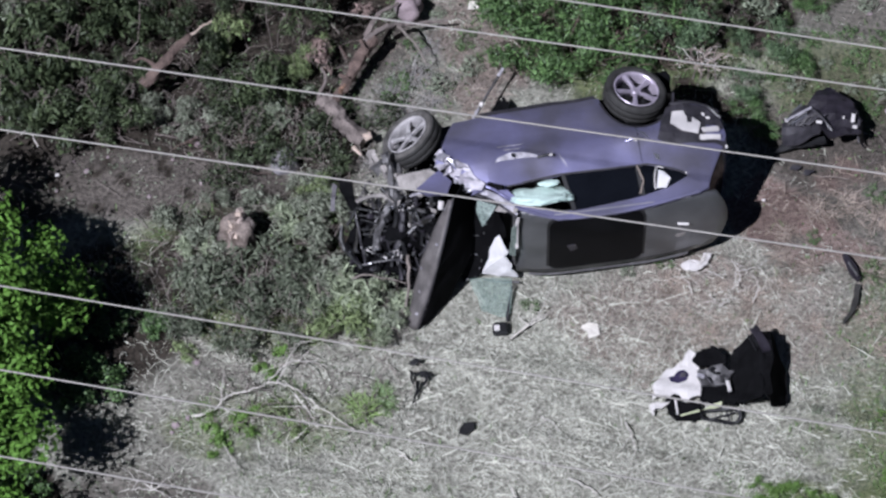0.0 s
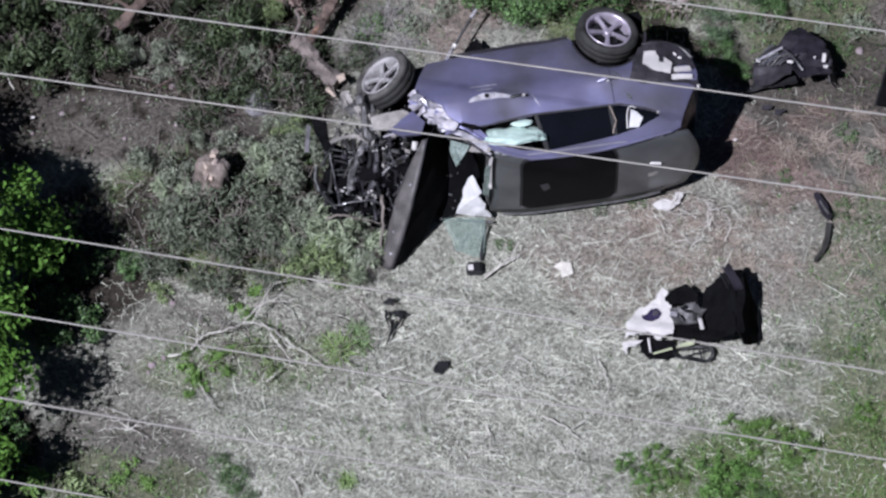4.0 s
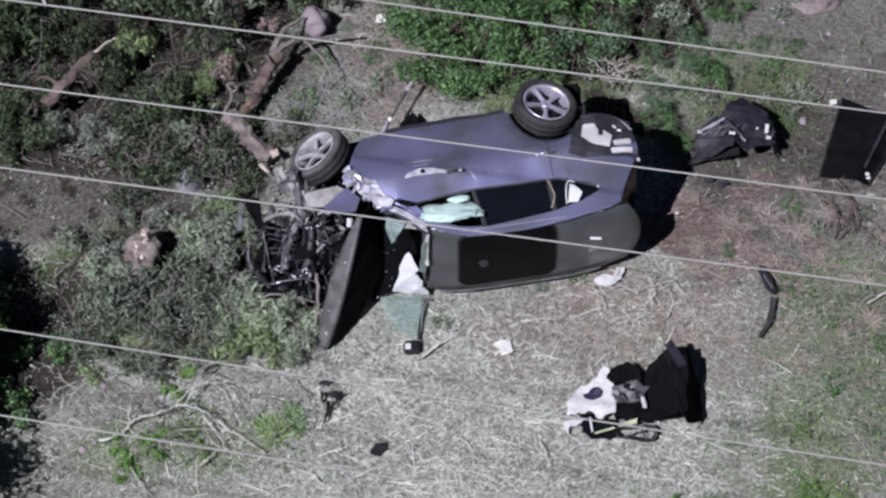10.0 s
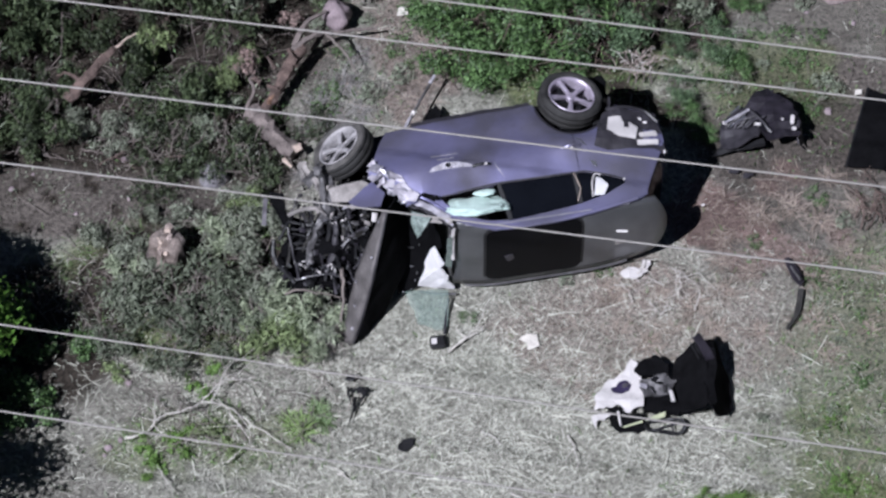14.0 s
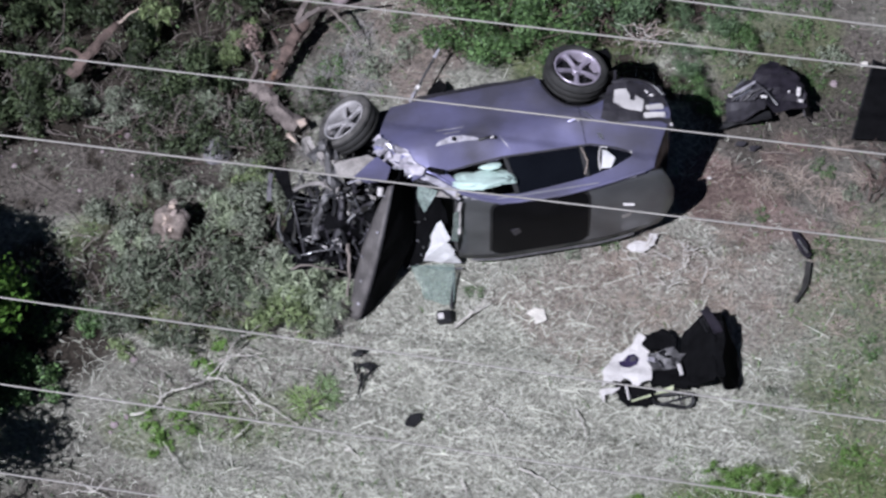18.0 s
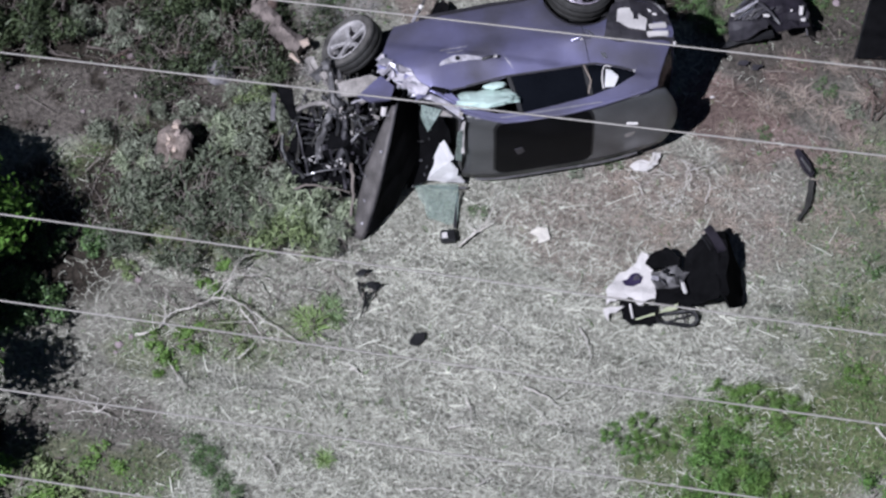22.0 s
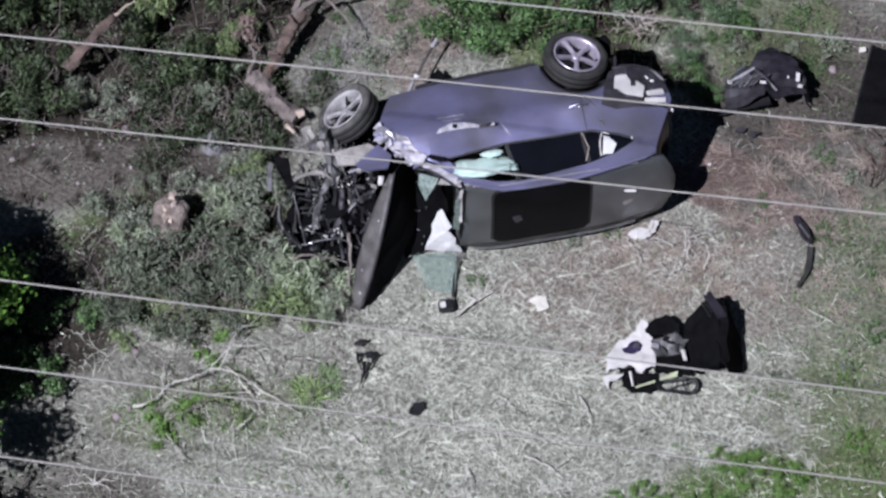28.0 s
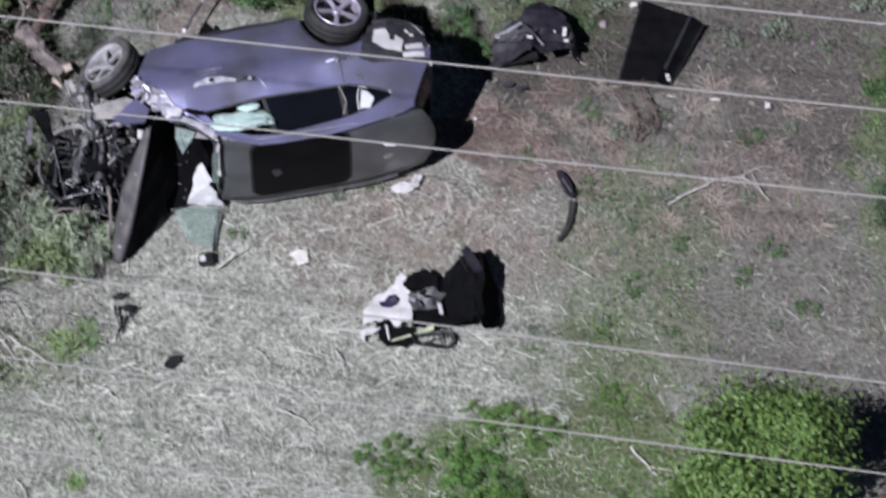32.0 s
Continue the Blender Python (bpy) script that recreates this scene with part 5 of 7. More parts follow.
part("front_subframe", carved(box(0.7, 0.5, 0.5, 0.04, pose(-1.30, 2.05, 0.6, 0, 0, 10), 0.05, 3)), UNDER, car)
part("hinge_post", carved(box(0.05, 0.06, 0.14, 0.01, pose(-1.19, 1.0, 1.56, 10, 20, 0))), BARE, car)
part("airbag_drape", carved(shard([(-0.65, 0.78, 0.72), (-0.57, 0.67, 0.50), (-0.61, 0.63, 0.46), (-0.48, 0.62, 0.36), (-0.50, 0.58, 0.28), (-0.43, 0.58, 0.10), (-0.86, 0.63, 0.08), (-0.80, 0.70, 0.20), (-0.77, 0.76, 0.42), (-0.70, 0.76, 0.66)], 0.02, 4, 0.04)), AIRBAG, car, "white airbag cloth hanging from the screen")
part("screen_header_trim", carved(shard([(-0.88, 0.77, 1.40), (-0.85, 0.70, 1.36), (-0.47, 0.63, 1.42), (-0.44, 0.67, 1.46)], 0.02, 14, 0.012)), DUST, car, "pale bent windscreen header")
part("screen_side_trim", carved(shard([(-0.47, 0.62, 1.35), (-0.43, 0.62, 1.35), (-0.43, 0.55, 0.80), (-0.47, 0.55, 0.80)], 0.012, 15, 0.03)), WHITE, car, "torn white trim along the roof edge")
# Matt black sheet stands in for the shade inside the screen opening.
part("opening_shade_sheet", carved(shard([(-1.12, 1.22, 1.25), (-0.72, 1.20, 1.20), (-0.55, 0.86, 0.30), (-0.80, 0.66, 0.05), (-1.12, 0.52, 0.04), (-1.10, 0.80, 0.5)], 0.02, 6)), MATTE, car, "matt black sheet for shade in the screen opening")
crng = random.Random(52)
for i in range(26):
    u, v = crng.uniform(0.08, 0.9), crng.random() ** 0.7
    p = Vector((-1.12, 1.22, 1.25)).lerp(Vector((-0.72, 1.20, 1.20)), u).lerp(Vector((-1.12, 0.52, 0.04)).lerp(Vector((-0.78, 0.66, 0.05)), u), v)
    m = Matrix.Translation(p + Vector((0, -0.02, 0.03))) @ pose(0, 0, 0, crng.uniform(0, 90), crng.uniform(0, 90), crng.uniform(0, 180))
    part("glass_fragment", carved(box(crng.uniform(0.012, 0.05), 0.016, 0.008, 0.002, m)), crng.choice([CHROME, RAILTRIM, TEAL, GREYPART]), car, "small broken glass fragment")
part("lower_frame", carved(tube(bend([(-0.86, 0.55, 0.07), (-0.62, 0.53, 0.05), (-0.40, 0.53, 0.06)], 4), 0.016, 6)), GREYPART, car)


# ---- loose debris ----
def ragged(outline, z, thick, seed, jag=0.03, wave=0.04, cuts=3, hole=None, g=0.10):
    """A torn sheet: a few corners, edges broken up by chance, buckled."""
    r = random.Random(seed)
    pts = []
    for (ax, ay), (bx, by) in zip(outline, outline[1:] + outline[:1]):
        for k in range(cuts):
            t = k / cuts
            pts.append((ax + (bx - ax) * t + r.uniform(-jag, jag) * (k > 0), ay + (by - ay) * t + r.uniform(-jag, jag) * (k > 0)))
    bm = bmesh.new()
    f = bm.faces.new([bm.verts.new((x, y, 0)) for x, y in pts])
    for axis in (0, 1):
        v = [p[axis] for p in pts]
        k = math.ceil(min(v) / g) * g
        while k < max(v):
            co, no = Vector((0, 0, 0)), Vector((0, 0, 0))
            co[axis], no[axis] = k, 1
            bmesh.ops.bisect_plane(bm, geom=bm.verts[:] + bm.edges[:] + bm.faces[:], plane_co=co, plane_no=no)
            k += g
    if hole:
        hx, hy, hr = hole
        bmesh.ops.delete(bm, geom=[q for q in bm.faces if (q.calc_center_median() - Vector((hx, hy, 0))).length < hr], context='FACES')
    for v in bm.verts:
        v.co.z = z(v.co.x, v.co.y) + wave * noise.noise(v.co * 5 + Vector((seed, 0, 0)))
    bmesh.ops.recalc_face_normals(bm, faces=bm.faces[:])
    if bm.faces and max(bm.faces, key=lambda q: q.calc_area()).normal.z < 0:
        bmesh.ops.reverse_faces(bm, faces=bm.faces[:])
    bmesh.ops.solidify(bm, geom=bm.faces[:], thickness=thick)
    return bm


nose = thing("bumper_wreckage", "torn white and black front bumper section on dry grass", "car part")
part("white_panel", ragged([(1.28, -1.15), (1.3, -0.9), (1.41, -0.74), (1.6, -0.63), (1.7, -0.45), (1.82, -0.48), (1.8, -0.6), (1.84, -0.78), (1.86, -1.1), (1.66, -1.18), (1.59, -1.07), (1.42, -1.08)], lambda x, y: 0.10 + 0.12 * (x - 1.3), 0.012, 3, 0.022, 0.03, 4), WHITE, nose, "white torn painted panel")
part("lamp_lens", ragged([(1.50, -0.90), (1.47, -0.84), (1.54, -0.82), (1.58, -0.75), (1.66, -0.74), (1.71, -0.80), (1.69, -0.88), (1.60, -0.92)], lambda x, y: 0.125 + 0.12 * (x - 1.3), 0.02, 4, 0.006, 0.02, 3), LENS, nose, "dark violet lamp lens set in the panel")
# Glint of the lens, laid on as a lighter grey piece.
part("lens_glint", ragged([(1.60, -0.85), (1.62, -0.79), (1.68, -0.79), (1.68, -0.85)], lambda x, y: 0.142 + 0.12 * (x - 1.3), 0.01, 6, 0.008, 0.01), CLAD, nose)
part("black_duct", ragged([(1.75, -0.61), (1.86, -0.45), (2.04, -0.42), (2.17, -0.55), (2.15, -0.67), (1.85, -0.72)], lambda x, y: 0.22, 0.06, 5, 0.030, 0.04, 5), MATTE, nose, "black plastic duct")
part("grey_bracket", ragged([(1.82, -0.74), (2.12, -0.67), (2.27, -0.74), (2.19, -0.9), (2.05, -0.95), (1.88, -0.98)], lambda x, y: 0.19, 0.03, 7, 0.03, 0.07), GREYPART, nose, "grey crumpled bracket")
part("black_grille", ragged([(1.88, -0.94), (2.08, -0.91), (2.19, -0.83), (2.37, -0.81), (2.39, -1.17), (2.12, -1.16), (1.88, -1.13)], lambda x, y: 0.12, 0.05, 9, 0.030, 0.05, 4), MATTE, nose, "black broken grille")
part("grille_lobe", ragged([(1.44, -1.06), (1.61, -1.04), (1.63, -1.15), (1.87, -1.14), (1.89, -1.35), (1.8, -1.41), (1.58, -1.4), (1.47, -1.31)], lambda x, y: 0.07, 0.04, 15, 0.018, 0.03, 3), MATTE, nose, "black broken lower grille")
ring = [(2.12 + 0.235 * math.cos(a), -1.32 + 0.095 * math.sin(a) + 0.015 * math.sin(3 * a), 0.07 + 0.03 * math.sin(2 * a)) for a in np.linspace(0, 2 * math.pi, 25)]
part("grille_frame", tube(ring, 0.024, 6, 0.5), BLACK, nose, "black oval frame")
for a, b in ((0.6, 3.9), (1.3, 5.2)):
    part("grille_bar", tube([(2.12 + 0.22 * math.cos(a), -1.32 + 0.09 * math.sin(a), 0.08), (2.12 + 0.22 * math.cos(b), -1.32 + 0.09 * math.sin(b), 0.07)], 0.010, 6, 0.4), DARKPLASTIC, nose)
part("trim_strip", ragged([(1.89, -1.28 - 0.02), (1.89 + 0.1, -1.28 + 0.06), (2.12, -1.18 + 0.03), (2.12, -1.18 - 0.05)], lambda x, y: 0.15, 0.015, 17, 0.01, 0.02), LIME, nose, "pale yellow-green trim strip")
part("trim_strip", tube([(1.62, -1.37, 0.12), (1.85, -1.29, 0.13)], [0.012, 0.018], 6, 0.3), LIME, nose, "pale yellow-green trim strip")
part("bracket_tab", box(0.05, 0.16, 0.02, 0.008, pose(2.16 + 0.04, -0.99, 0.23, 0, 10, 12)), WHITE, nose, "white plastic tab")
part("panel_leg", tube([(1.56, -1.16, 0.13), (1.59, -1.34, 0.10)], 0.016, 6, 0.3), WHITE, nose, "thin white leg")
part("white_corner", ragged([(1.24, -1.21), (1.34, -1.17), (1.49, -1.15), (1.4, -1.25), (1.32, -1.26), (1.29, -1.37)], lambda x, y: 0.08, 0.02, 13, 0.012, 0.02), WHITE, nose)
for i, (u, v) in enumerate(((0.1, 0.3), (0.5, 0.7), (0.8, 0.2), (0.35, 0.1), (0.65, 0.45))):
    part("bracket_shred", box(0.09, 0.05, 0.02, 0.006, pose(1.82 + 0.36 * u, -0.95 + 0.26 * v, 0.25, 20 * i, 30 - 20 * i, 50 * i), 0.02, 2, i), (BARE, BLACK, GREYPART, DARKPLASTIC, BLACK)[i], nose, "torn bracket piece")

cover_panel = thing("underbody_shield", "black plastic shield standing crumpled beside the bumper wreckage", "car part")
part("shield_face", ragged([(2.18, -0.75), (2.26, -0.40), (2.50, -0.30), (2.70, -0.50), (2.72, -1.20), (2.58, -1.30), (2.32, -1.20)], lambda x, y: 0.10 + 0.40 * soft(x, 2.2, 2.62), 0.02, 21, 0.03, 0.05), MATTE,
     cover_panel, "ribbed black plastic face")
part("shield_back", ragged([(2.52, -0.36), (2.74, -0.30), (2.90, -0.60), (2.94, -1.05), (2.72, -1.36), (2.58, -1.18)], lambda x, y: 0.50 - 0.44 * soft(x, 2.62, 2.92), 0.02, 23, 0.03, 0.05), MATTE, cover_panel)
for i in range(3):
    part("rib", tube([(2.42 + 0.05 * i, -0.36 - 0.02 * i, 0.42), (2.52 + 0.05 * i, -0.62, 0.48)], 0.015, 5), BLACK, cover_panel)
part("shield_band", ragged([(2.43, -0.35), (2.53, -0.29), (2.7, -0.63), (2.6, -0.68)], lambda x, y: 0.53, 0.02, 27, 0.012, 0.02), TARRED, cover_panel, "dull brownish-black band")

rear = thing("bumper_cover", "dark grey torn rear bumper cover with bright clips", "car part")
RZ = lambda x, y: 0.20 + 0.24 * soft(x, 2.95, 3.35) - 0.06 * soft(y, 3.1, 3.5)
part("cover_skin", ragged([(3.12, 3.14), (3.30, 3.42), (3.44, 3.45), (3.62, 3.32), (3.80, 3.06), (3.83, 2.72), (3.69, 2.70), (3.42, 2.62), (3.26, 2.86)], RZ, 0.02, 31, 0.020, 0.06, 4), TARRED, rear, "black crumpled skin")
part("cover_side", ragged([(3.62, 3.30), (3.86, 3.10), (3.92, 2.78), (3.82, 2.70), (3.74, 2.98)], lambda x, y: 0.42 - 2.2 * max(0.0, x - 3.74), 0.02, 32, 0.012, 0.03, 3), TARRED, rear)
part("inner_beam", ragged([(2.86, 3.04), (3.05, 3.20), (3.18, 3.18), (3.26, 3.04), (3.38, 2.86), (3.30, 2.68), (3.04, 2.62), (2.86, 2.66)], lambda x, y: 0.22 + 0.20 * soft(x, 2.9, 3.3), 0.02, 35, 0.022, 0.06, 4), DARKPLASTIC, rear, "dark ribbed inner side")
part("cover_lip", ragged([(2.74, 2.60), (2.86, 2.76), (3.10, 2.84), (3.36, 2.82), (3.40, 2.68), (3.22, 2.64), (3.02, 2.66)], lambda x, y: 0.10 + 0.16 * soft(x, 2.8, 3.4), 0.02, 33, 0.015, 0.03), BLACK, rear, "black torn lower lip")
part("cover_fold", tube(bend([(3.20, 3.02, 0.50), (3.32, 2.88, 0.52), (3.46, 2.72, 0.46)], 5), 0.022, 6, 0.5), DARKPLASTIC, rear)
for i in range(6):
    a = (2.90 + 0.05 * i, 2.86 - 0.012 * i)
    part("inner_rib", tube(bend([(a[0], a[1], 0.34 + 0.02 * i), (a[0] + 0.12, a[1] + 0.09, 0.40 + 0.02 * i), (a[0] + 0.24, a[1] + 0.14, 0.44 + 0.01 * i)], 3, 0.008, i), 0.012, 6, 0.5, i), (GREYPART, DARKPLASTIC, CLAD)[i % 3], rear)
for i, (a, b) in enumerate((((2.89, 2.90), (3.20, 3.07)), ((2.95, 2.84), (3.14, 2.96)), ((2.96, 3.04), (3.08, 3.12)))):
    part("bright_strut", tube([(a[0], a[1], 0.40), (b[0], b[1], 0.46)], 0.016 - 0.004 * i, 6, 0.3), BARE if i == 0 else CHROME, rear, "bright metal strut")
for x, y, sx, sy in ((3.72, 2.87, 0.05, 0.13), (3.74, 2.73, 0.06, 0.045), (3.60, 2.87, 0.025, 0.035), (3.29, 2.80, 0.08, 0.04), (2.90, 2.97, 0.06, 0.05), (3.02, 3.01, 0.05, 0.03), (3.12, 2.92, 0.04, 0.03)):
    part("clip", box(sx, sy, 0.02, 0.006, pose(x, y, RZ(x, y) + 0.10, 0, 0, -6)), WHITE, rear, "white plastic clip")
for i, (x, y) in enumerate(((3.02, 2.42), (3.18, 2.36))):
    shred = thing("plastic_shred", "small torn black plastic shred in dry weeds", "car part", "plastic shreds")
    part("shred", ragged([(x - 0.07, y - 0.03), (x - 0.03, y + 0.04), (x + 0.08, y + 0.02), (x + 0.03, y - 0.04)], lambda a, b: 0.05, 0.012, 43 + i, 0.02, 0.05), DARKPLASTIC, shred)

slab = thing("plastic_sheet", "flat black rectangular plastic panel lying on grass", "car part")
NW, NE, SE, SW = Vector((4.71, 3.60, 0.22)), Vector((5.47, 3.30, 0.20)), Vector((5.02, 2.43, 0.10)), Vector((4.40, 2.46, 0.12))


def panel_point(u, v, lift=0.0):
    q = SW.lerp(SE, u).lerp(NW.lerp(NE, u), v)
    return q + Vector((0, 0, lift + 0.02 * math.sin(4 * u + 3 * v) - 0.10 * soft(u, 0.72, 0.95)))


bm = sheet(np.linspace(0, 1, 13), np.linspace(0, 1, 13), lambda u, v: 0, 0.02)
for w in bm.verts:
    w.co = panel_point(min(max(w.co.x, 0), 1), min(max(w.co.y, 0), 1), w.co.z) + Vector((0.012 * noise.noise(w.co * 9), 0.012 * noise.noise(w.co * 7), 0))
part("panel_face", bm, MATTE, slab, "satin black plastic face")
for s in (0.0, 1.0):
    part("panel_rim", tube([panel_point(s, v, -0.005) for v in np.linspace(0, 1, 7)], 0.016, 6, 0.3), BLACK, slab)
part("panel_fold", tube([panel_point(0.78, v, 0.01) for v in np.linspace(0.2, 0.98, 7)], 0.02, 6, 0.4), DARKPLASTIC, slab)
for u, v in ((0.93, 0.08), (0.88, 0.12)):
    part("panel_clip", box(0.05, 0.04, 0.03, 0.008, Matrix.Translation(panel_point(u, v, 0.05))), WHITE, slab, "white clip")

arc = thing("wheel_arch_moulding", "kinked dark wheel arch moulding on the straw", "car part")
part("moulding", ragged([(3.60, 1.10), (3.66, 1.12), (3.77, 0.94), (3.84, 0.76), (3.80, 0.71), (3.74, 0.75), (3.65, 0.93)], lambda x, y: 0.09, 0.03, 61, 0.010, 0.03, 3), TARRED, arc, "dark plastic upper length")
part("moulding_lip", tube([(3.68, 0.96, 0.12), (3.79, 0.76, 0.13)], [0.014, 0.022], 7, 0.3), GREYPART, arc, "grey worn lip")
part("moulding_end", ragged([(3.76, 0.68), (3.83, 0.66), (3.80, 0.42), (3.73, 0.24), (3.63, 0.09), (3.60, 0.12), (3.69, 0.28), (3.74, 0.50)], lambda x, y: 0.07, 0.03, 62, 0.010, 0.03, 2), UNDER, arc, "dark plastic lower length")

mirror = thing("broken_mirror", "broken black wing mirror with trailing strip of trim", "car part")
part("mirror_shell", box(0.19, 0.17, 0.09, 0.025, pose(-0.61, -0.17, 0.05, 4, 0, 8)), BLACK, mirror)
part("mirror_glass", box(0.07, 0.08, 0.008, 0.003, pose(-0.655, -0.185, 0.10, 4, 0, 8)), WHITE, mirror, "pale reflecting glass")
part("trim_strip", tube(bend([(-0.49, 0.44, 0.10), (-0.52, 0.22, 0.05), (-0.53, -0.04, 0.04)], 4), 0.018, 6, 0.2), DARKPLASTIC, mirror, "bent dark strip")

pane = thing("shattered_windscreen", "sheet of crazed green windscreen glass hanging to the ground", "glass sheet")
part("glass_sheet", ragged([(-1.02, 0.50), (-0.50, 0.54), (-0.50, 0.06), (-0.62, 0.02), (-0.86, 0.10)], lambda x, y: 0.03 + 0.10 * soft(y, 0.0, 0.5), 0.006, 41, 0.02, 0.02), CLEAR, pane, "crazed pale green laminated glass")

strip = thing("metal_strip", "bent bright metal strip standing against the car", "car part")
part("strip", tube(bend([(-1.06, 2.84, 0.30), (-0.98, 3.04, 0.30), (-0.85, 3.35, 0.30), (-0.73, 3.61, 0.30)], 3), taper(10, 0.022, 0.014), 6, 0.3), GREYPART, strip)
for a, b in (((-1.07, 2.82), (-1.01, 2.97)), ((-0.78, 3.50), (-0.72, 3.63))):
    part("strip_end", tube([(*a, 0.315), (*b, 0.315)], 0.022, 6, 0.3), BARE, strip, "bright bare end")
# Flat ragged sheet in matt black, beside the strip.
part("black_sheet", ragged([(-0.84, 2.92), (-0.80, 3.12), (-0.72, 3.27), (-0.63, 3.18), (-0.66, 2.96)], lambda x, y: 0.20, 0.02, 63, 0.02, 0.05), MATTE, strip, "ragged black sheet beside the strip")
part("strip_bracket", box(0.05, 0.08, 0.05, 0.01, pose(-0.98, 3.04, 0.30, 30, 0, -25)), WHITE, strip)

cloth_bit = thing("white_rag", "crumpled white scrap of cloth on the straw", "rag")
part("rag_sheet", ragged([(1.59, 0.85), (1.70, 0.95), (1.83, 0.93), (1.87, 1.07), (1.97, 1.05), (1.93, 0.90), (1.80, 0.79), (1.66, 0.79)], lambda x, y: 0.06, 0.012, 51, 0.014, 0.05), WHITE, cloth_bit)
card = thing("paper_card", "torn cream card lying on dry straw", "paper")
part("card", ragged([(0.37, -0.09), (0.46, -0.02), (0.59, -0.03), (0.62, -0.19), (0.48, -0.26), (0.47, -0.16)], lambda a, b: 0.04, 0.006, 60, 0.008, 0.03), PAPER, card)
shoe = thing("black_fragment", "small black plastic fragment on pale straw", "car part")
part("fragment", ragged([(-1.06, -1.67), (-1.00, -1.54), (-0.88, -1.53), (-0.87, -1.62), (-0.96, -1.70)], lambda a, b: 0.05, 0.04, 71, 0.01, 0.03), BLACK, shoe)
for x, y, sx, sy, m, lab in ((6.21, 2.10, 0.07, 0.09, WHITE, "small white scrap on bare soil"), (5.57, 2.20, 0.13, 0.03, PAPER, "short pale splinter on bare soil"), (2.62, 1.90, 0.04, 0.03, WHITE, "small white scrap on red soil"),
                             (4.60, 3.66, 0.09, 0.08, PAPER, "pale scrap beside black panel"), (-6.3, 1.9, 0.05, 0.04, WHITE, "small white scrap on bare soil"), (-1.16, 4.82, 0.14, 0.13, PAPER, "pale crumpled scrap on soil")):
    bit = thing("litter_scrap", lab, "litter")
    part("scrap", ragged([(x - sx / 2, y - sy / 2), (x - sx / 3, y + sy / 2), (x + sx / 2, y + sy / 2), (x + sx / 2, y - sy / 3)], lambda a, b: 0.05, 0.012, int(x * 10), 0.006, 0.02), m, bit)


# ---- dead wood and stones ----
log = thing("fallen_trunk", "broken grey-brown tree trunk lying on the bank", "fallen tree")
def rough_limb(pts, r0, r1, seed, per=6, jitter=0.006):
    """A knotty tapered limb with swellings and kinks."""
    line = bend(pts, per, jitter, seed)
    rr = random.Random(seed)
    rad = [r * rr.uniform(0.92, 1.1) for r in taper(len(line), r0, r1)]
    return tube(line, rad, 11, 0.45, seed)


part("trunk", rough_limb([(-2.98, 3.14, 0.16), (-2.84, 2.96, 0.16), (-2.66, 2.71, 0.15), (-2.44, 2.53, 0.12)], 0.12, 0.10, 2), BARK, log, "rough grey-brown bark")
part("cut_end", ragged([(-2.47, 2.57), (-2.38, 2.62), (-2.34, 2.52), (-2.42, 2.46)], lambda a, b: 0.24, 0.02, 81, 0.01, 0.02), CUTWOOD, log, "pale split wood")
part("splinter", tube([(-2.58, 2.46, 0.10), (-2.47, 2.34, 0.10)], [0.035, 0.015], 6, 0.3), CUTWOOD, log)
part("limb", rough_limb([(-2.86, 3.08, 0.22), (-2.70, 3.36, 0.26), (-2.57, 3.66, 0.34), (-2.40, 3.98, 0.38)], 0.062, 0.082, 3, 6, 0.012), REDBARK, log, "reddish torn limb")
for k, (q, a) in enumerate((((-2.72, 3.62, 0.42), (-0.10, 0.12, 0.10)), ((-2.55, 3.87, 0.46), (0.06, -0.14, 0.06)), ((-2.80, 3.40, 0.34), (0.12, -0.06, 0.05)))):
    part("stub", tube([q, Vector(q) + Vector(a)], [0.03, 0.012], 6, 0.5, k), REDBARK, log)
part("branch", tube(bend([(-2.50, 3.90, 0.44), (-2.24, 4.13, 0.44), (-1.95, 4.26, 0.34), (-1.46, 4.40, 0.26)], 5, 0.012, 4), taper(16, 0.045, 0.015), 7, 0.6, 4), BARK, log)
part("branch", tube(bend([(-2.1, 4.10, 0.5), (-1.85, 3.92, 0.36), (-1.70, 3.70, 0.24)], 4, 0.01, 5), taper(9, 0.02, 0.008), 6, 0.3, 5), TWIG, log)
part("branch", tube(bend([(-2.50, 3.98, 0.40), (-2.35, 4.32, 0.46), (-2.1, 4.52, 0.42)], 4, 0.012, 6), taper(9, 0.045, 0.02), 6, 0.5, 6), BARK, log)
part("bark_strip", tube(bend([(-3.05, 3.10, 0.28), (-2.98, 3.36, 0.30), (-3.05, 3.58, 0.26)], 4, 0.01, 7), taper(9, 0.03, 0.012), 6, 0.5, 7), BARK, log)
part("torn_wood", tube(bend([(-2.79, 3.16, 0.28), (-2.76, 3.24, 0.30), (-2.74, 3.30, 0.30)], 3, 0.012, 12), [0.02, 0.03, 0.035, 0.03, 0.03, 0.025, 0.015], 6, 1.2, 12), mat("orange_torn_wood", (0.27, 0.16, 0.11), 0.95, 0, 0.5, 14, 60, 0.6), log, "orange-brown torn wood")
limb = thing("dead_limb", "reddish-brown dead limb among dark shrubs", "branch")
part("limb", rough_limb([(-5.28, 3.06, 0.45), (-5.04, 3.28, 0.62), (-4.86, 3.50, 0.72), (-4.70, 3.62, 0.80)], 0.085, 0.035, 7, 6, 0.010), REDBARK, limb)
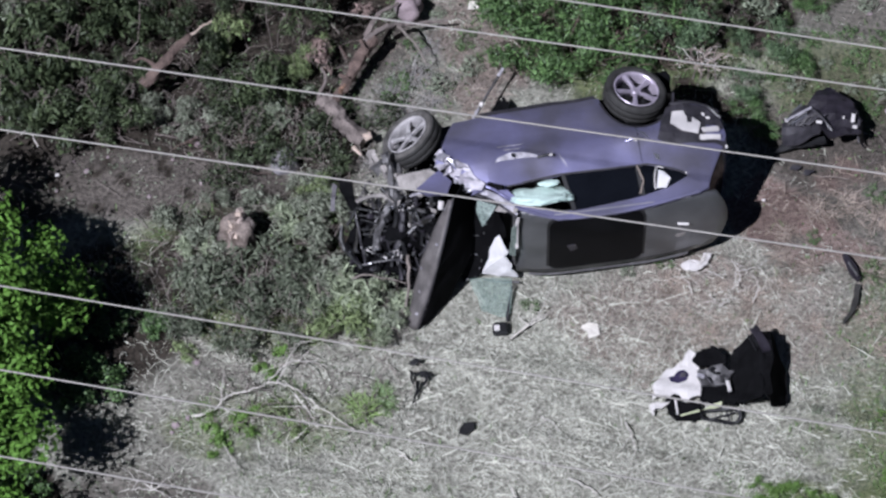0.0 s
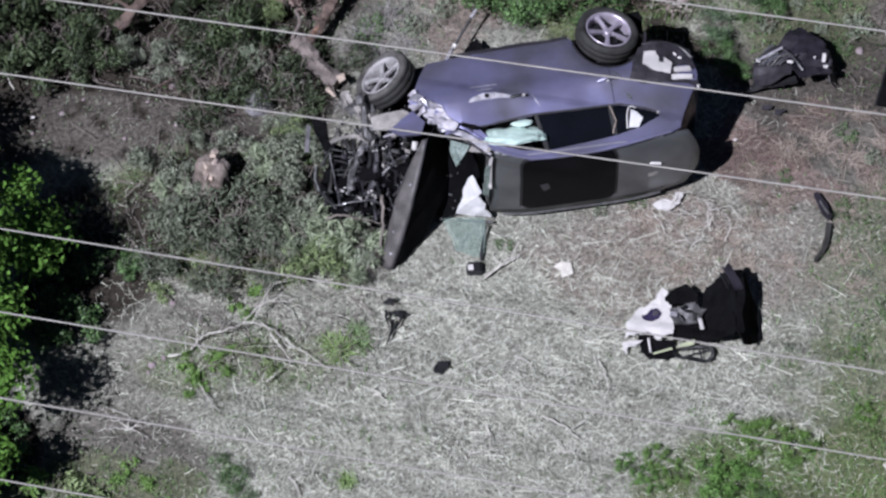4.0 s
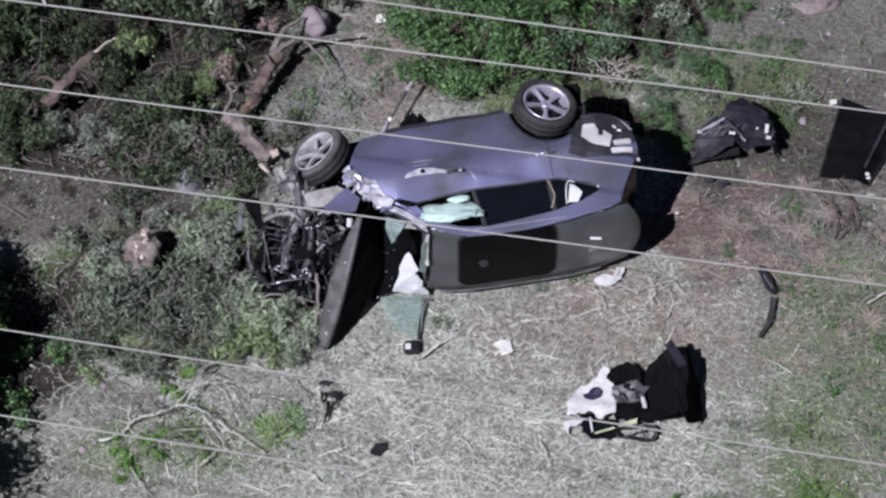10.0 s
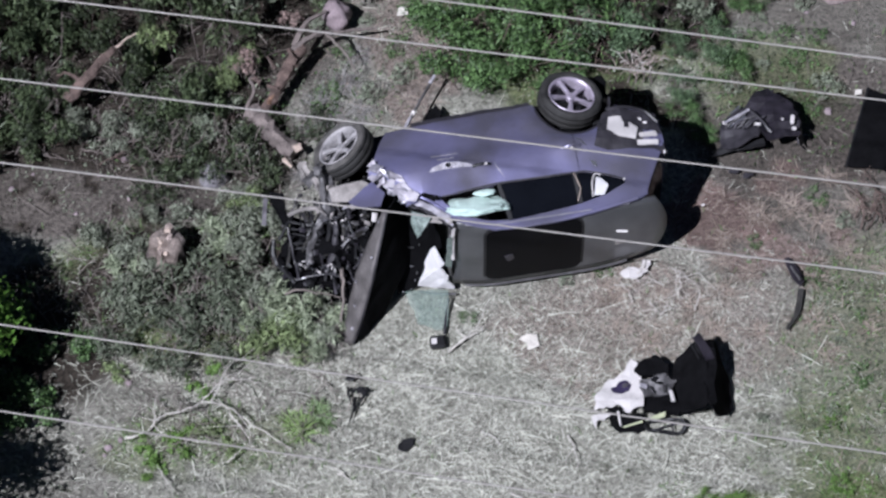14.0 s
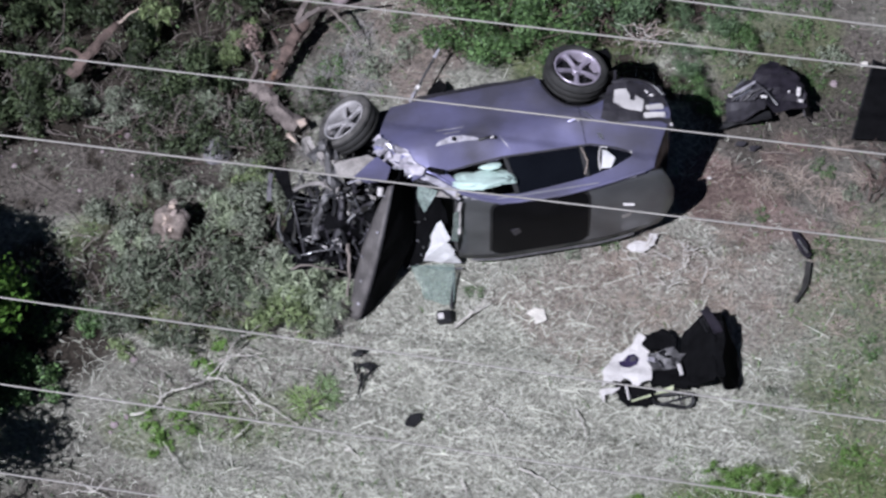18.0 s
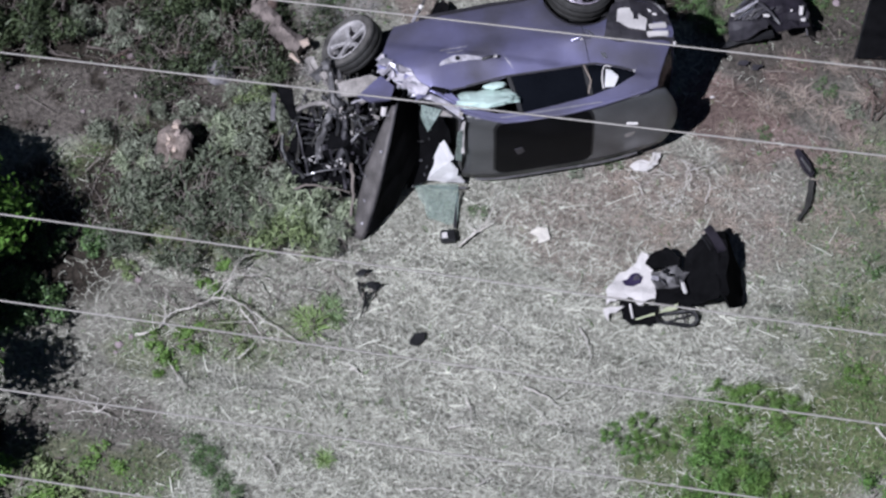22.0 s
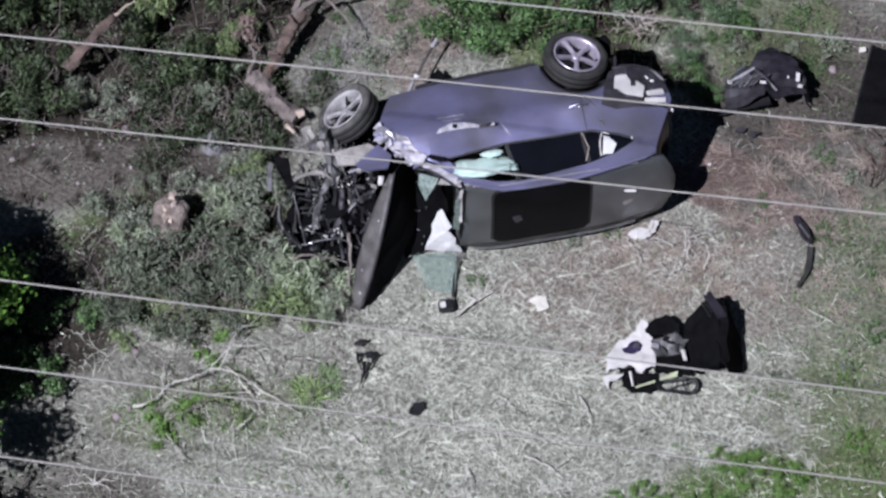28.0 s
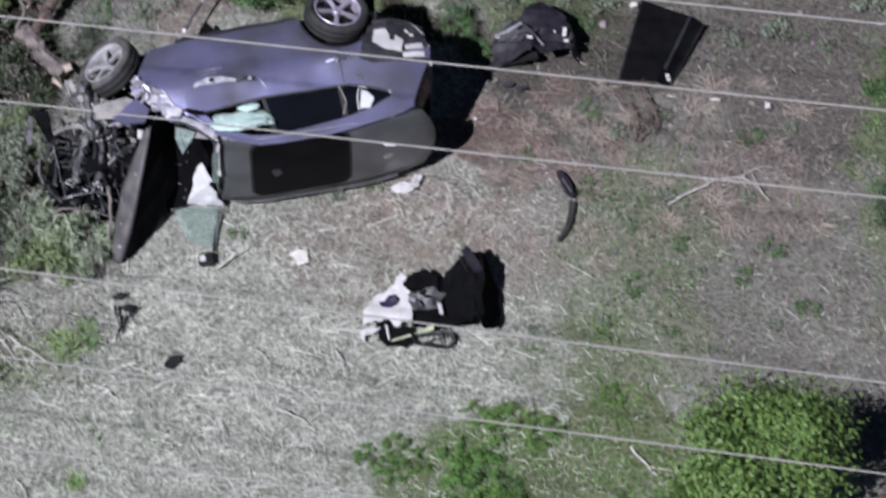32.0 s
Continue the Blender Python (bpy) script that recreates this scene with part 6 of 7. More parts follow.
part("tip", tube(bend([(-4.70, 3.62, 0.80), (-4.58, 3.74, 0.82), (-4.45, 3.82, 0.84)], 3, 0.01, 8), taper(7, 0.02, 0.01), 6), CUTWOOD, limb)
part("side_shoot", tube(bend([(-5.10, 3.22, 0.6), (-5.28, 3.34, 0.66), (-5.42, 3.30, 0.62)], 3, 0.012, 9), taper(7, 0.03, 0.01), 6, 0.4), REDBARK, limb)
pale = thing("pale_stake", "bleached broken stake leaning in shrubs", "stick")
part("stake", tube([(-5.66, 4.85, 0.95), (-5.50, 4.58, 0.95), (-5.34, 4.26, 0.9)], [0.014, 0.02, 0.018], 6, 0.3), PALETWIG, pale)
stump = thing("tree_stump", "splintered pinkish cut tree stump", "stump")
part("stump_body", tube([(-3.93, 0.93, -0.05), (-3.92, 0.95, 0.15), (-3.92, 0.98, 0.34), (-3.93, 1.00, 0.50)], [0.20, 0.18, 0.17, 0.14], 17, 1.0, 9), STUMPBARK, stump, "mottled tan and brown bark", smooth=True)
part("bark_flap", tube([(-4.12, 1.00, 0.0), (-4.10, 1.00, 0.20), (-4.06, 1.02, 0.30)], [0.10, 0.08, 0.03], 8, 0.8, 4), BARK, stump)
knot = random.Random(15)
for i in range(14):
    a, q = knot.uniform(0, 6.28), 0.15 * math.sqrt(knot.random())
    x, y, h = -3.93 + q * math.cos(a), 0.99 + q * math.sin(a), knot.uniform(0.46, 0.60) - q * 0.5
    part("splinter", tube([(x, y, 0.36), (x + 0.01, y + 0.01, 0.44), (x + 0.03 * math.cos(a), y + 0.01 + 0.03 * math.sin(a), h)], [knot.uniform(0.05, 0.08), knot.uniform(0.05, 0.07), 0.03], 7, 1.2, i), (STUMPWOOD, BARK, CUTWOOD, STUMPWOOD)[i % 4], stump, "split wood")


def rock(x, y, z, r, seed, squash, name, label, material=STONE):
    bm = bmesh.new()
    bmesh.ops.create_icosphere(bm, subdivisions=3, radius=r)
    for v in bm.verts:
        n = v.co.normalized()
        v.co *= 1 + 0.35 * noise.noise(n * 1.6 + Vector((seed, 0, 0))) + 0.1 * noise.noise(n * 5 + Vector((0, seed, 0)))
        v.co.z *= squash
    bm.transform(pose(x, y, z, 0, 0, seed * 40))
    return tagged(part(name, bm, material, smooth=True), label, "rock")


rock(-1.98, 4.62, 0.22, 0.17, 1.2, 1.3, "boulder", "rounded pinkish-grey boulder on the bank")
rock(-3.44, 2.28, 0.0, 0.19, 9.7, 0.62, "boulder", "lavender-grey stone among dark scrub", mat("lavender_grey_stone", (0.26, 0.25, 0.27), 0.95, 0, 0.4, 5, 40, 0.7))
# A patch of pinkish soil, built as a low flattened mound.
rock(4.40, 5.5, -0.03, 0.40, 4.1, 0.13, "boulder", "flat pinkish-brown patch of soil", mat("pinkish_brown_soil", (0.27, 0.215, 0.21), 0.95, 0, 0.4, 4, 30, 0.8))
# small stones
srng = random.Random(77)
for i in range(26):
    x, y = srng.choice([(srng.uniform(-6.6, -4.4), srng.uniform(1.6, 2.8)), (srng.uniform(-5.2, -4.2), srng.uniform(-1.8, -0.6)), (srng.uniform(3.8, 7.5), srng.uniform(1.5, 5.5))])
    ob = rock(x, y, zg(x, y) + 0.01, srng.uniform(0.02, 0.05), i * 1.3, 0.7, "stone", "small pale stone on bare soil")
    tagged(ob, group="stones on the soil")


def dead_branch(pts, r, seed, twigs=5, wood=PALETWIG, label="bleached dead branch lying on the straw"):
    br = thing("dead_branch", label, "branch", "dead branches on the ground")
    line = bend(pts, 5, 0.012, seed)
    part("stem", tube(line, taper(len(line), r * 0.8, r * 0.3), 6, 0.3, seed), wood, br)
    rr = random.Random(seed)
    for i in range(twigs):
        p = line[rr.randrange(2, len(line) - 1)]
        d = Vector((rr.uniform(-1, 1), rr.uniform(-1, 1), rr.uniform(-0.1, 0.35))).normalized() * rr.uniform(0.15, 0.5)
        q = p + d
        q.z = max(q.z, 0.03)
        part("twig", tube(bend([p, (p + q) / 2 + Vector((rr.uniform(-0.05, 0.05), rr.uniform(-0.05, 0.05), 0.03)), q], 3), taper(7, r * 0.4, r * 0.18), 5), wood, br)


dead_branch([(-4.02, -1.49, 0.07), (-3.90, -1.32, 0.12), (-3.70, -1.28, 0.16), (-3.50, -1.22, 0.18), (-3.36, -1.16, 0.20), (-3.09, -1.22, 0.18), (-2.74, -1.46, 0.12), (-2.33, -1.69, 0.05)], 0.017, 1, 5)
dead_branch([(-4.31, -1.59, 0.06), (-4.16, -1.56, 0.07), (-4.02, -1.47, 0.06)], 0.026, 9, 0, PALETWIG, "thick bleached branch stub on the straw")
dead_branch([(-3.42, -1.18, 0.2), (-3.22, -0.95, 0.26), (-3.02, -0.84, 0.22), (-2.70, -0.86, 0.12)], 0.011, 2, 5)
dead_branch([(-3.30, -1.16, 0.2), (-3.10, -0.70, 0.28), (-2.85, -0.52, 0.2)], 0.010, 8, 4)
dead_branch([(-3.08, -1.27, 0.12), (-2.92, -1.46, 0.10), (-2.78, -1.68, 0.05)], 0.013, 10, 2)
dead_branch([(-3.93, -1.89, 0.04), (-3.82, -2.12, 0.06), (-3.63, -2.36, 0.04)], 0.012, 3, 2)
for i, (dx, dy) in enumerate(((-0.38, -0.04), (-0.2, 0.12), (0.02, 0.2), (0.26, -0.12), (0.24, 0.04))):
    dead_branch([(-4.72, -2.66, 0.05), (-4.72 + dx * 0.5, -2.64 + dy * 0.6, 0.09), (-4.72 + dx, -2.66 + dy, 0.04)], 0.010, 400 + i, 1)
dead_branch([(-0.47, -0.29, 0.05), (-0.28, -0.12, 0.06), (-0.06, 0.04, 0.04)], 0.018, 4, 2)
dead_branch([(4.94, 0.62, 0.05), (5.40, 0.90, 0.08), (5.84, 1.03, 0.05), (6.2, 0.7, 0.04)], 0.016, 5, 6)
dead_branch([(-7.12, 2.84, 0.3), (-6.82, 2.68, 0.3), (-6.56, 2.25, 0.15)], 0.028, 6, 3)
dead_branch([(4.42, -2.78, 0.05), (4.56, -2.98, 0.05), (4.74, -3.2, 0.05)], 0.022, 7, 1)
srng = random.Random(36)
for i in range(12):
    x, y, a = srng.uniform(-6.3, -3.9), srng.uniform(2.1, 2.75), srng.gauss(-0.1, 0.35)
    l = srng.uniform(0.3, 0.8)
    dead_branch([(x, y, 0.06), (x + l * 0.5 * math.cos(a), y + l * 0.5 * math.sin(a), 0.12), (x + l * math.cos(a + 0.2), y + l * math.sin(a + 0.2), 0.06)], 0.012, 600 + i, 2, (TWIG, REDBARK, BARK)[i % 3], "grey-brown dead branch below the bank")
brng = random.Random(31)
for i in range(30):
    x, y, a = brng.uniform(-4.0, -1.7), brng.uniform(-1.7, -0.2), brng.uniform(0, 6.28)
    l = brng.uniform(0.25, 0.6)
    dead_branch([(x, y, 0.06), (x + l * 0.5 * math.cos(a), y + l * 0.5 * math.sin(a), 0.22), (x + l * math.cos(a + 0.3), y + l * math.sin(a + 0.3), 0.08)], 0.0065, 100 + i, 4, TWIG, "thin grey dead branch on the straw")
for i in range(9):
    x, y, a = brng.uniform(1.6, 2.6), brng.uniform(0.15, 0.95), brng.uniform(0, 6.28)
    l = brng.uniform(0.2, 0.5)
    dead_branch([(x, y, 0.04), (x + l * 0.5 * math.cos(a), y + l * 0.5 * math.sin(a), 0.09), (x + l * math.cos(a + 0.3), y + l * math.sin(a + 0.3), 0.04)], 0.009, 140 + i, 3)
for i in range(9):
    x, y, a = brng.uniform(4.43, 5.13), brng.uniform(1.49, 1.94), brng.uniform(0.9, 2.6)
    l = brng.uniform(0.3, 0.7)
    dead_branch([(x, y, 0.04), (x + l * 0.5 * math.cos(a), y + l * 0.5 * math.sin(a), 0.12), (x + l * math.cos(a + 0.3), y + l * math.sin(a + 0.3), 0.04)], 0.014, 160 + i, 3, REDBARK, "reddish-brown dead twig on bare soil")
sprig = thing("withered_sprig", "dark withered sprig lying on pale straw", "twig")
for k, line in enumerate((((-1.65, -1.34), (-1.62, -1.24), (-1.60, -1.16), (-1.58, -0.98)), ((-1.60, -1.18), (-1.50, -1.00), (-1.46, -0.86)), ((-1.60, -1.12), (-1.66, -0.98), (-1.68, -0.84)))):
    part("stalk", tube(bend([(x, y, 0.06) for x, y in line], 3, 0.006, k), taper(len(line) * 3 - 2, 0.008, 0.020), 6, 0.6, k), BLACK, sprig)
for x, y in ((-1.64, -0.70), (-1.55, -0.88), (-1.48, -0.90)):
    part("leaf", ragged([(x - 0.09, y - 0.03), (x, y + 0.04), (x + 0.09, y + 0.03), (x + 0.02, y - 0.05)], lambda a, b: 0.07, 0.008, int(-x * 50), 0.015, 0.04), BLACK, sprig, "dark curled leaf")
for i, (x0, y0, x1, y1) in enumerate([(-0.38, -2.42, -0.33, -2.79), (0.47, -2.76, 0.79, -2.8), (-1.08, -3.67, -0.5, -3.67), (-0.25, -3.6, -0.06, -3.5), (-1.76, -2.03, -1.59, -2.17), (-0.08, -1.41, 0.18, -1.61), (-0.43, -0.24, -0.09, 0.08), (0.3, -2.26, 0.73, -2.58), (0.95, -1.45, 1.09, -1.88), (-0.59, -2.84, -0.33, -2.81), (-3.07, -1.92, -2.9, -1.69), (-2.73, -3.23, -2.59, -3.52)]):
    dead_branch([(x0, y0, 0.04), ((x0 + x1) / 2 + 0.02, (y0 + y1) / 2 + 0.02, 0.06), (x1, y1, 0.04)], 0.014, 180 + i, 1)


# ---- shrubs and trees ----
def shrub(name, label, seed, blobs, leaves, length, width, material, stems=7, spread=0.4, tall=0.5, up=0.5, stem_mat=None, shell=0.5, fuzz=0.28):
    """A bush round its own foot: stems and a crown of many leaves in uneven clumps."""
    ob = thing(name, label, "shrub")
    r = np.random.default_rng(seed)
    pr = random.Random(seed)
    for i in range(stems):
        a = 2 * math.pi * (i + pr.random()) / stems
        d = Vector((math.cos(a), math.sin(a), 0)) * spread * pr.uniform(0.2, 1)
        h = tall * pr.uniform(0.4, 1)
        foot = Vector((pr.uniform(-1, 1), pr.uniform(-1, 1), 0)) * spread * 0.45
        side = Vector((-d.y, d.x, 0)) * pr.uniform(-0.6, 0.6)
        pts = bend([foot - Vector((0, 0, 0.05)), foot + d * 0.3 + side + Vector((0, 0, h * 0.5)), foot + d * 0.7 + Vector((0, 0, h)), foot + d + side * 0.5 + Vector((0, 0, h * 0.85))], 2, 0.02, i)
        part("stem", tube(pts, taper(len(pts), 0.009, 0.003), 5, 0.2, i), stem_mat or BARK, ob)
    c, d = lumps(r, blobs, leaves, shell, fuzz)
    c[:, 2] = np.maximum(c[:, 2], 0.02)
    n = d * 0.6 + r.normal(size=d.shape) * 0.6 + np.array([0, 0, up])
    part("foliage", leaf_mesh("foliage", c, n, length, width, r), material, ob)
    return ob


def clumps(seed, count, spread, tall, size):
    r = random.Random(seed)
    out = []
    for i in range(count):
        a, q = r.uniform(0, 6.28), spread * math.sqrt(r.random())
        s = size * r.uniform(0.6, 1.2)
        out.append((q * math.cos(a), q * math.sin(a), tall * r.uniform(0.35, 0.85), s, s * r.uniform(0.8, 1.2), s * r.uniform(0.6, 0.9)))
    return out


def plant_out(kinds, places, group, more=False, tall=1.0):
    """The first stands of each kind are moved to their place; the rest are copies."""
    used = {id(k) for k in kinds} if more else set()
    for i, (x, y, s, turn) in enumerate(places):
        k = kinds[i % len(kinds)]
        m = pose(x, y, zg(x, y), 0, 0, turn)
        if id(k) in used:
            ob = copy_thing(k, m)
        else:
            used.add(id(k))
            ob = k
            k.matrix_basis = m
        ob.scale = (s, s, s * tall)
        tagged(ob, group=group)


def spots(seed, n, x0, x1, y0, y1, apart, lo, hi, avoid=()):
    r = random.Random(seed)
    out = []
    tries = 0
    while len(out) < n and tries < 4000:
        tries += 1
        x, y = r.uniform(x0, x1), r.uniform(y0, y1)
        if any((x - a) ** 2 + (y - b) ** 2 < apart ** 2 for a, b, *_ in out) or any((x - a) ** 2 + (y - b) ** 2 < c * c for a, b, c in avoid):
            continue
        out.append((x, y, r.uniform(lo, hi), r.uniform(0, 360)))
    return out


BANK = [(1350, 0.085, 0.030, LEAF_DARK, 9, BARK), (620, 0.13, 0.030, LEAF_GREY, 12, REDBARK), (1000, 0.13, 0.036, LEAF_BANK, 9, BARK), (900, 0.10, 0.028, LEAF_BANK, 9, BARK), (1500, 0.07, 0.026, LEAF_DARK, 12, REDBARK)]
DARK = [shrub("shrub", "dark tangled shrub with small dull leaves", 200 + i, clumps(200 + i, 8 + i, 0.55, 0.75, 0.17 + 0.02 * (i % 3)), n, a, b, m, st, 0.6, 0.8, 0.15, sm, 0.25) for i, (n, a, b, m, st, sm) in enumerate(BANK)]
plant_out(DARK, spots(1, 66, -8.8, -2.7, 3.05, 8.2, 0.50, 0.6, 1.3, ((-2.9, 3.0, 0.72), (-2.75, 3.4, 0.8), (-2.5, 3.8, 0.8), (-2.0, 4.5, 0.7), (-5.0, 3.3, 0.35), (-3.3, 2.8, 0.35), (-4.15, 3.1, 0.5), (-5.2, 3.86, 0.45), (-4.1, 3.85, 0.42), (-5.0, 2.95, 0.3))), "dark shrubs on the bank", False, 1.5)
plant_out(DARK, [(-5.5, 2.85, 0.8, 150), (-3.35, 3.0, 0.6, 40)], "dark shrubs on the bank", True, 1.1)
plant_out(DARK, spots(11, 14, -7.6, -5.5, 2.6, 3.2, 0.40, 0.6, 0.9), "dark shrubs on the bank", True, 1.2)
plant_out(DARK, spots(13, 9, -3.0, -1.6, 4.95, 7.2, 0.45, 0.7, 1.0), "dark shrubs on the bank", True)
SCRUB = [shrub("scrub_bush", "low brown-green scrub with bare twigs", 240 + i, clumps(240 + i, 7, 0.42, 0.35, 0.18), 700, 0.06, 0.025, LEAF_DARK, 14, 0.5, 0.42, 0.5, TWIG, 0.4) for i in range(3)]
plant_out(SCRUB, spots(2, 15, -4.2, -2.2, 2.05, 3.1, 0.42, 0.7, 1.1, ((-2.7, 2.7, 0.5), (-1.8, 1.85, 0.7), (-3.46, 2.22, 0.42), (-2.5, 2.5, 0.5))) + [(-4.15, 3.1, 0.9, 20), (-4.4, 2.8, 0.8, 70), (-3.8, 3.2, 0.9, 140), (-3.9, 2.75, 0.8, 200), (-4.1, 3.35, 0.8, 250)], "scrub beside the trunk")
GREY = [shrub("grey_shrub", "low grey-green shrub with narrow leaves", 260 + i, clumps(260 + i, 9, 0.48, 0.45, 0.16), 820, 0.115, 0.021, LEAF_SAGE, 12, 0.55, 0.45, 0.2, TWIG, 0.3) for i in range(4)]
STANDS = spots(3, 25, -4.6, -1.95, -0.25, 1.45, 0.40, 0.7, 1.1, ((-3.9, 1.0, 0.55), (-3.5, 1.12, 0.52), (-1.9, 0.6, 0.45), (-2.3, 1.3, 0.5), (-2.65, -0.05, 0.35)))
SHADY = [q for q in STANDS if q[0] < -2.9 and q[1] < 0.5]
plant_out(GREY, [q for q in STANDS if q not in SHADY] + [(-4.98, 2.86, 0.8, 20), (-4.68, 2.78, 0.65, 100), (-3.98, 1.50, 0.55, 60), (-3.5, 1.50, 0.7, 10), (-3.05, 1.62, 0.75, 100), (-2.75, 1.42, 0.7, 210), (-3.15, 1.9, 0.5, 300)], "grey-green shrubs beside the wreck")
# Same kind of shrub; shade is put into the darker leaf colour.
SHADED = [shrub("shaded_shrub", "grey-green shrub with narrow leaves in a shaded tone", 270 + i, clumps(270 + i, 9, 0.48, 0.40, 0.17), 820, 0.10, 0.021, LEAF_SAGE_SHADED, 12, 0.5, 0.42, 0.2, TWIG, 0.3) for i in range(2)]
plant_out(SHADED, SHADY, "dull shrubs beside the grey ones")
YEL = [shrub("leafy_bush", "pale green leafy bush beside grey shrubs", 290, clumps(290, 10, 0.36, 0.45, 0.17), 1100, 0.13, 0.022, LEAF_FRESH, 8, 0.3, 0.5, 0.3, None, 0.3)]
plant_out(YEL, [(-2.62, -0.20, 1.0, 10), (-2.34, -0.26, 0.75, 130)], "leafy bushes")
LONGLEAF = [shrub("long_leaved_bush", "pale grey-green bush with long narrow leaves", 295 + i, clumps(295 + i, 8, 0.34, 0.48, 0.15), 620, 0.19, 0.024, LEAF_PALE, 10, 0.4, 0.5, 0.2, TWIG, 0.3) for i in range(2)]
plant_out(LONGLEAF, [(-2.45, 0.10, 0.95, 0), (-2.05, 0.06, 0.85, 80), (-2.15, -0.22, 0.7, 200), (-2.75, 0.15, 0.8, 300), (-3.25, 1.20, 0.7, 30), (-4.45, 0.85, 0.6, 90)], "long-leaved bushes")
plant_out(YEL, [(-3.02, 1.80, 0.55, 0), (-2.85, 1.62, 0.45, 90), (-4.35, 4.0, 0.8, 60), (-3.38, 3.62, 0.6, 300), (-3.15, 3.95, 0.55, 20)], "leafy bushes", True, 1.5)
def tuft(name, label, seed, n, reach, width, tall, material):
    """A tuft of long blades that spread from one root."""
    ob = thing(name, label, "grass tuft")
    r = np.random.default_rng(seed)
    way = r.uniform(0, 2 * math.pi, n)
    foot = r.normal(0, 0.03 + reach * 0.12, (n, 2))
    roots = np.stack([foot[:, 0], foot[:, 1], np.full(n, -0.01)], 1)
    me = blade_mesh("foliage", roots, way, reach * r.uniform(0.5, 1.15, n), width * r.uniform(0.7, 1.3, n), tall * r.uniform(0.3, 1.1, n), r)
    part("foliage", me, material, ob)
    part("root", tube([(0, 0, -0.04), (0, 0, 0.02), (0.01, 0, 0.04)], [0.03, 0.025, 0.008], 6, 0.5, seed), TWIG, ob)
    return ob


TUFT = [tuft("green_tuft", "low lime-green grass tuft in straw", 300 + i, 110, 0.24, 0.016, 0.20, (LEAF_LIME, LEAF_YELLOW)[i]) for i in range(2)]
plant_out(TUFT, [(-2.22, -1.40, 0.9, 70), (-2.02, -1.12, 0.65, 10), (-2.03, -3.23, 0.55, 200), (-1.95, -1.3, 0.55, 50), (-2.35, -1.28, 0.6, 260)], "green tufts")
WEED = [shrub("green_weed", "low spreading green weed in straw", 310 + i, clumps(310 + i, 7, 0.26, 0.12, 0.09), 480, 0.07, 0.018, (LEAF_OLIVE, LEAF_FRESH)[i], 4, 0.24, 0.12, 0.5, None, 0.1, 0.5) for i in range(2)]
plant_out(WEED, [(-3.90, -1.68, 1.0, 0), (-3.4, -1.42, 0.9, 140), (-3.62, -1.60, 0.8, 30), (-3.05, -1.62, 0.7, 60), (-3.4, -0.75, 0.9, 20), (-4.5, -0.6, 0.8, 80), (-3.95, -2.0, 0.6, 200), (-5.2, -3.5, 1.5, 50), (-5.6, -3.7, 1.6, 90), (-4.9, -3.8, 1.3, 10), (-4.6, -3.3, 0.9, 300)], "green weeds")
plant_out(DARK, [(2.30, 4.75, 0.6, 20), (2.62, 5.1, 0.7, 80), (2.9, 5.3, 0.65, 150), (2.1, 4.5, 0.5, 210)], "dark shrubs behind the car", True, 1.1)
TOP = [shrub("green_bush", "dense fresh green bush with small leaves", 320 + i, clumps(320 + i, 11, 0.52, 0.65, 0.20), 1700, 0.078, 0.021, (LEAF_MID, LEAF_MID, LEAF_TEAL)[i], 12, 0.55, 0.6, 0.15, REDBARK, 0.2) for i in range(3)]
plant_out(TOP, spots(4, 17, -0.55, 2.05, 3.55, 6.2, 0.48, 0.8, 1.1, ((-0.9, 3.4, 0.35), (2.05, 4.55, 0.5), (2.05, 5.1, 0.55), (1.95, 5.7, 0.45), (1.72, 3.5, 0.62))) + [(2.75, 4.3, 0.6, 0), (2.5, 6.1, 0.8, 0), (2.34, 3.22, 0.42, 70), (2.30, 3.62, 0.5, 10), (2.66, 2.98, 0.35, 130), (2.95, 3.85, 0.5, 130), (2.4, 4.3, 0.4, 200), (3.25, 5.0, 0.5, 20)], "green bushes behind the car")
plant_out(TOP, [(7.75, 2.2, 0.7, 0), (7.85, 1.4, 0.75, 60), (7.75, 0.5, 0.7, 120), (7.95, -0.4, 0.7, 200), (7.95, 2.9, 0.7, 10)], "green bushes by the slope edge", True)
LOW = [shrub("low_green_bush", "low bright green bush among straw", 350 + i, clumps(350 + i, 18, 0.50, 0.34, 0.12), 2600, 0.052, 0.015, LEAF_OLIVE if i else LEAF_GREEN, 6, 0.45, 0.22, 0.3, None, 0.1, 0.6) for i in range(3)]
plant_out(LOW, [(2.62, -3.30, 0.85, 0), (2.78, -3.70, 0.8, 80), (2.98, -2.48, 0.6, 30), (2.45, -2.98, 0.55, 200), (3.36, -2.60, 0.55, 60), (2.68, -2.36, 0.45, 170), (2.4, -3.6, 0.55, 100), (2.2, -3.95, 0.7, 0), (3.0, -4.0, 0.8, 45), (4.4, -3.9, 0.8, 150), (4.2, -2.1, 0.35, 130), (4.12, -1.2, 0.2, 10), (1.35, -2.90, 0.35, 30), (1.64, -2.78, 0.4, 75), (1.90, -2.98, 0.38, 120), (1.60, -3.12, 0.36, 10)], "low green bushes")
plant_out([shrub("dark_strip_bush", "dark green straggling bush on straw", 380, clumps(380, 8, 0.30, 0.3, 0.16), 600, 0.06, 0.022, LEAF_MID, 5, 0.25, 0.3)], [(-3.55, -3.1, 0.5, 0), (-3.4, -3.3, 0.55, 100), (-3.27, -3.5, 0.5, 200), (-3.15, -3.72, 0.5, 40), (2.99, -3.30, 0.42, 20)],
          "straggling bushes")
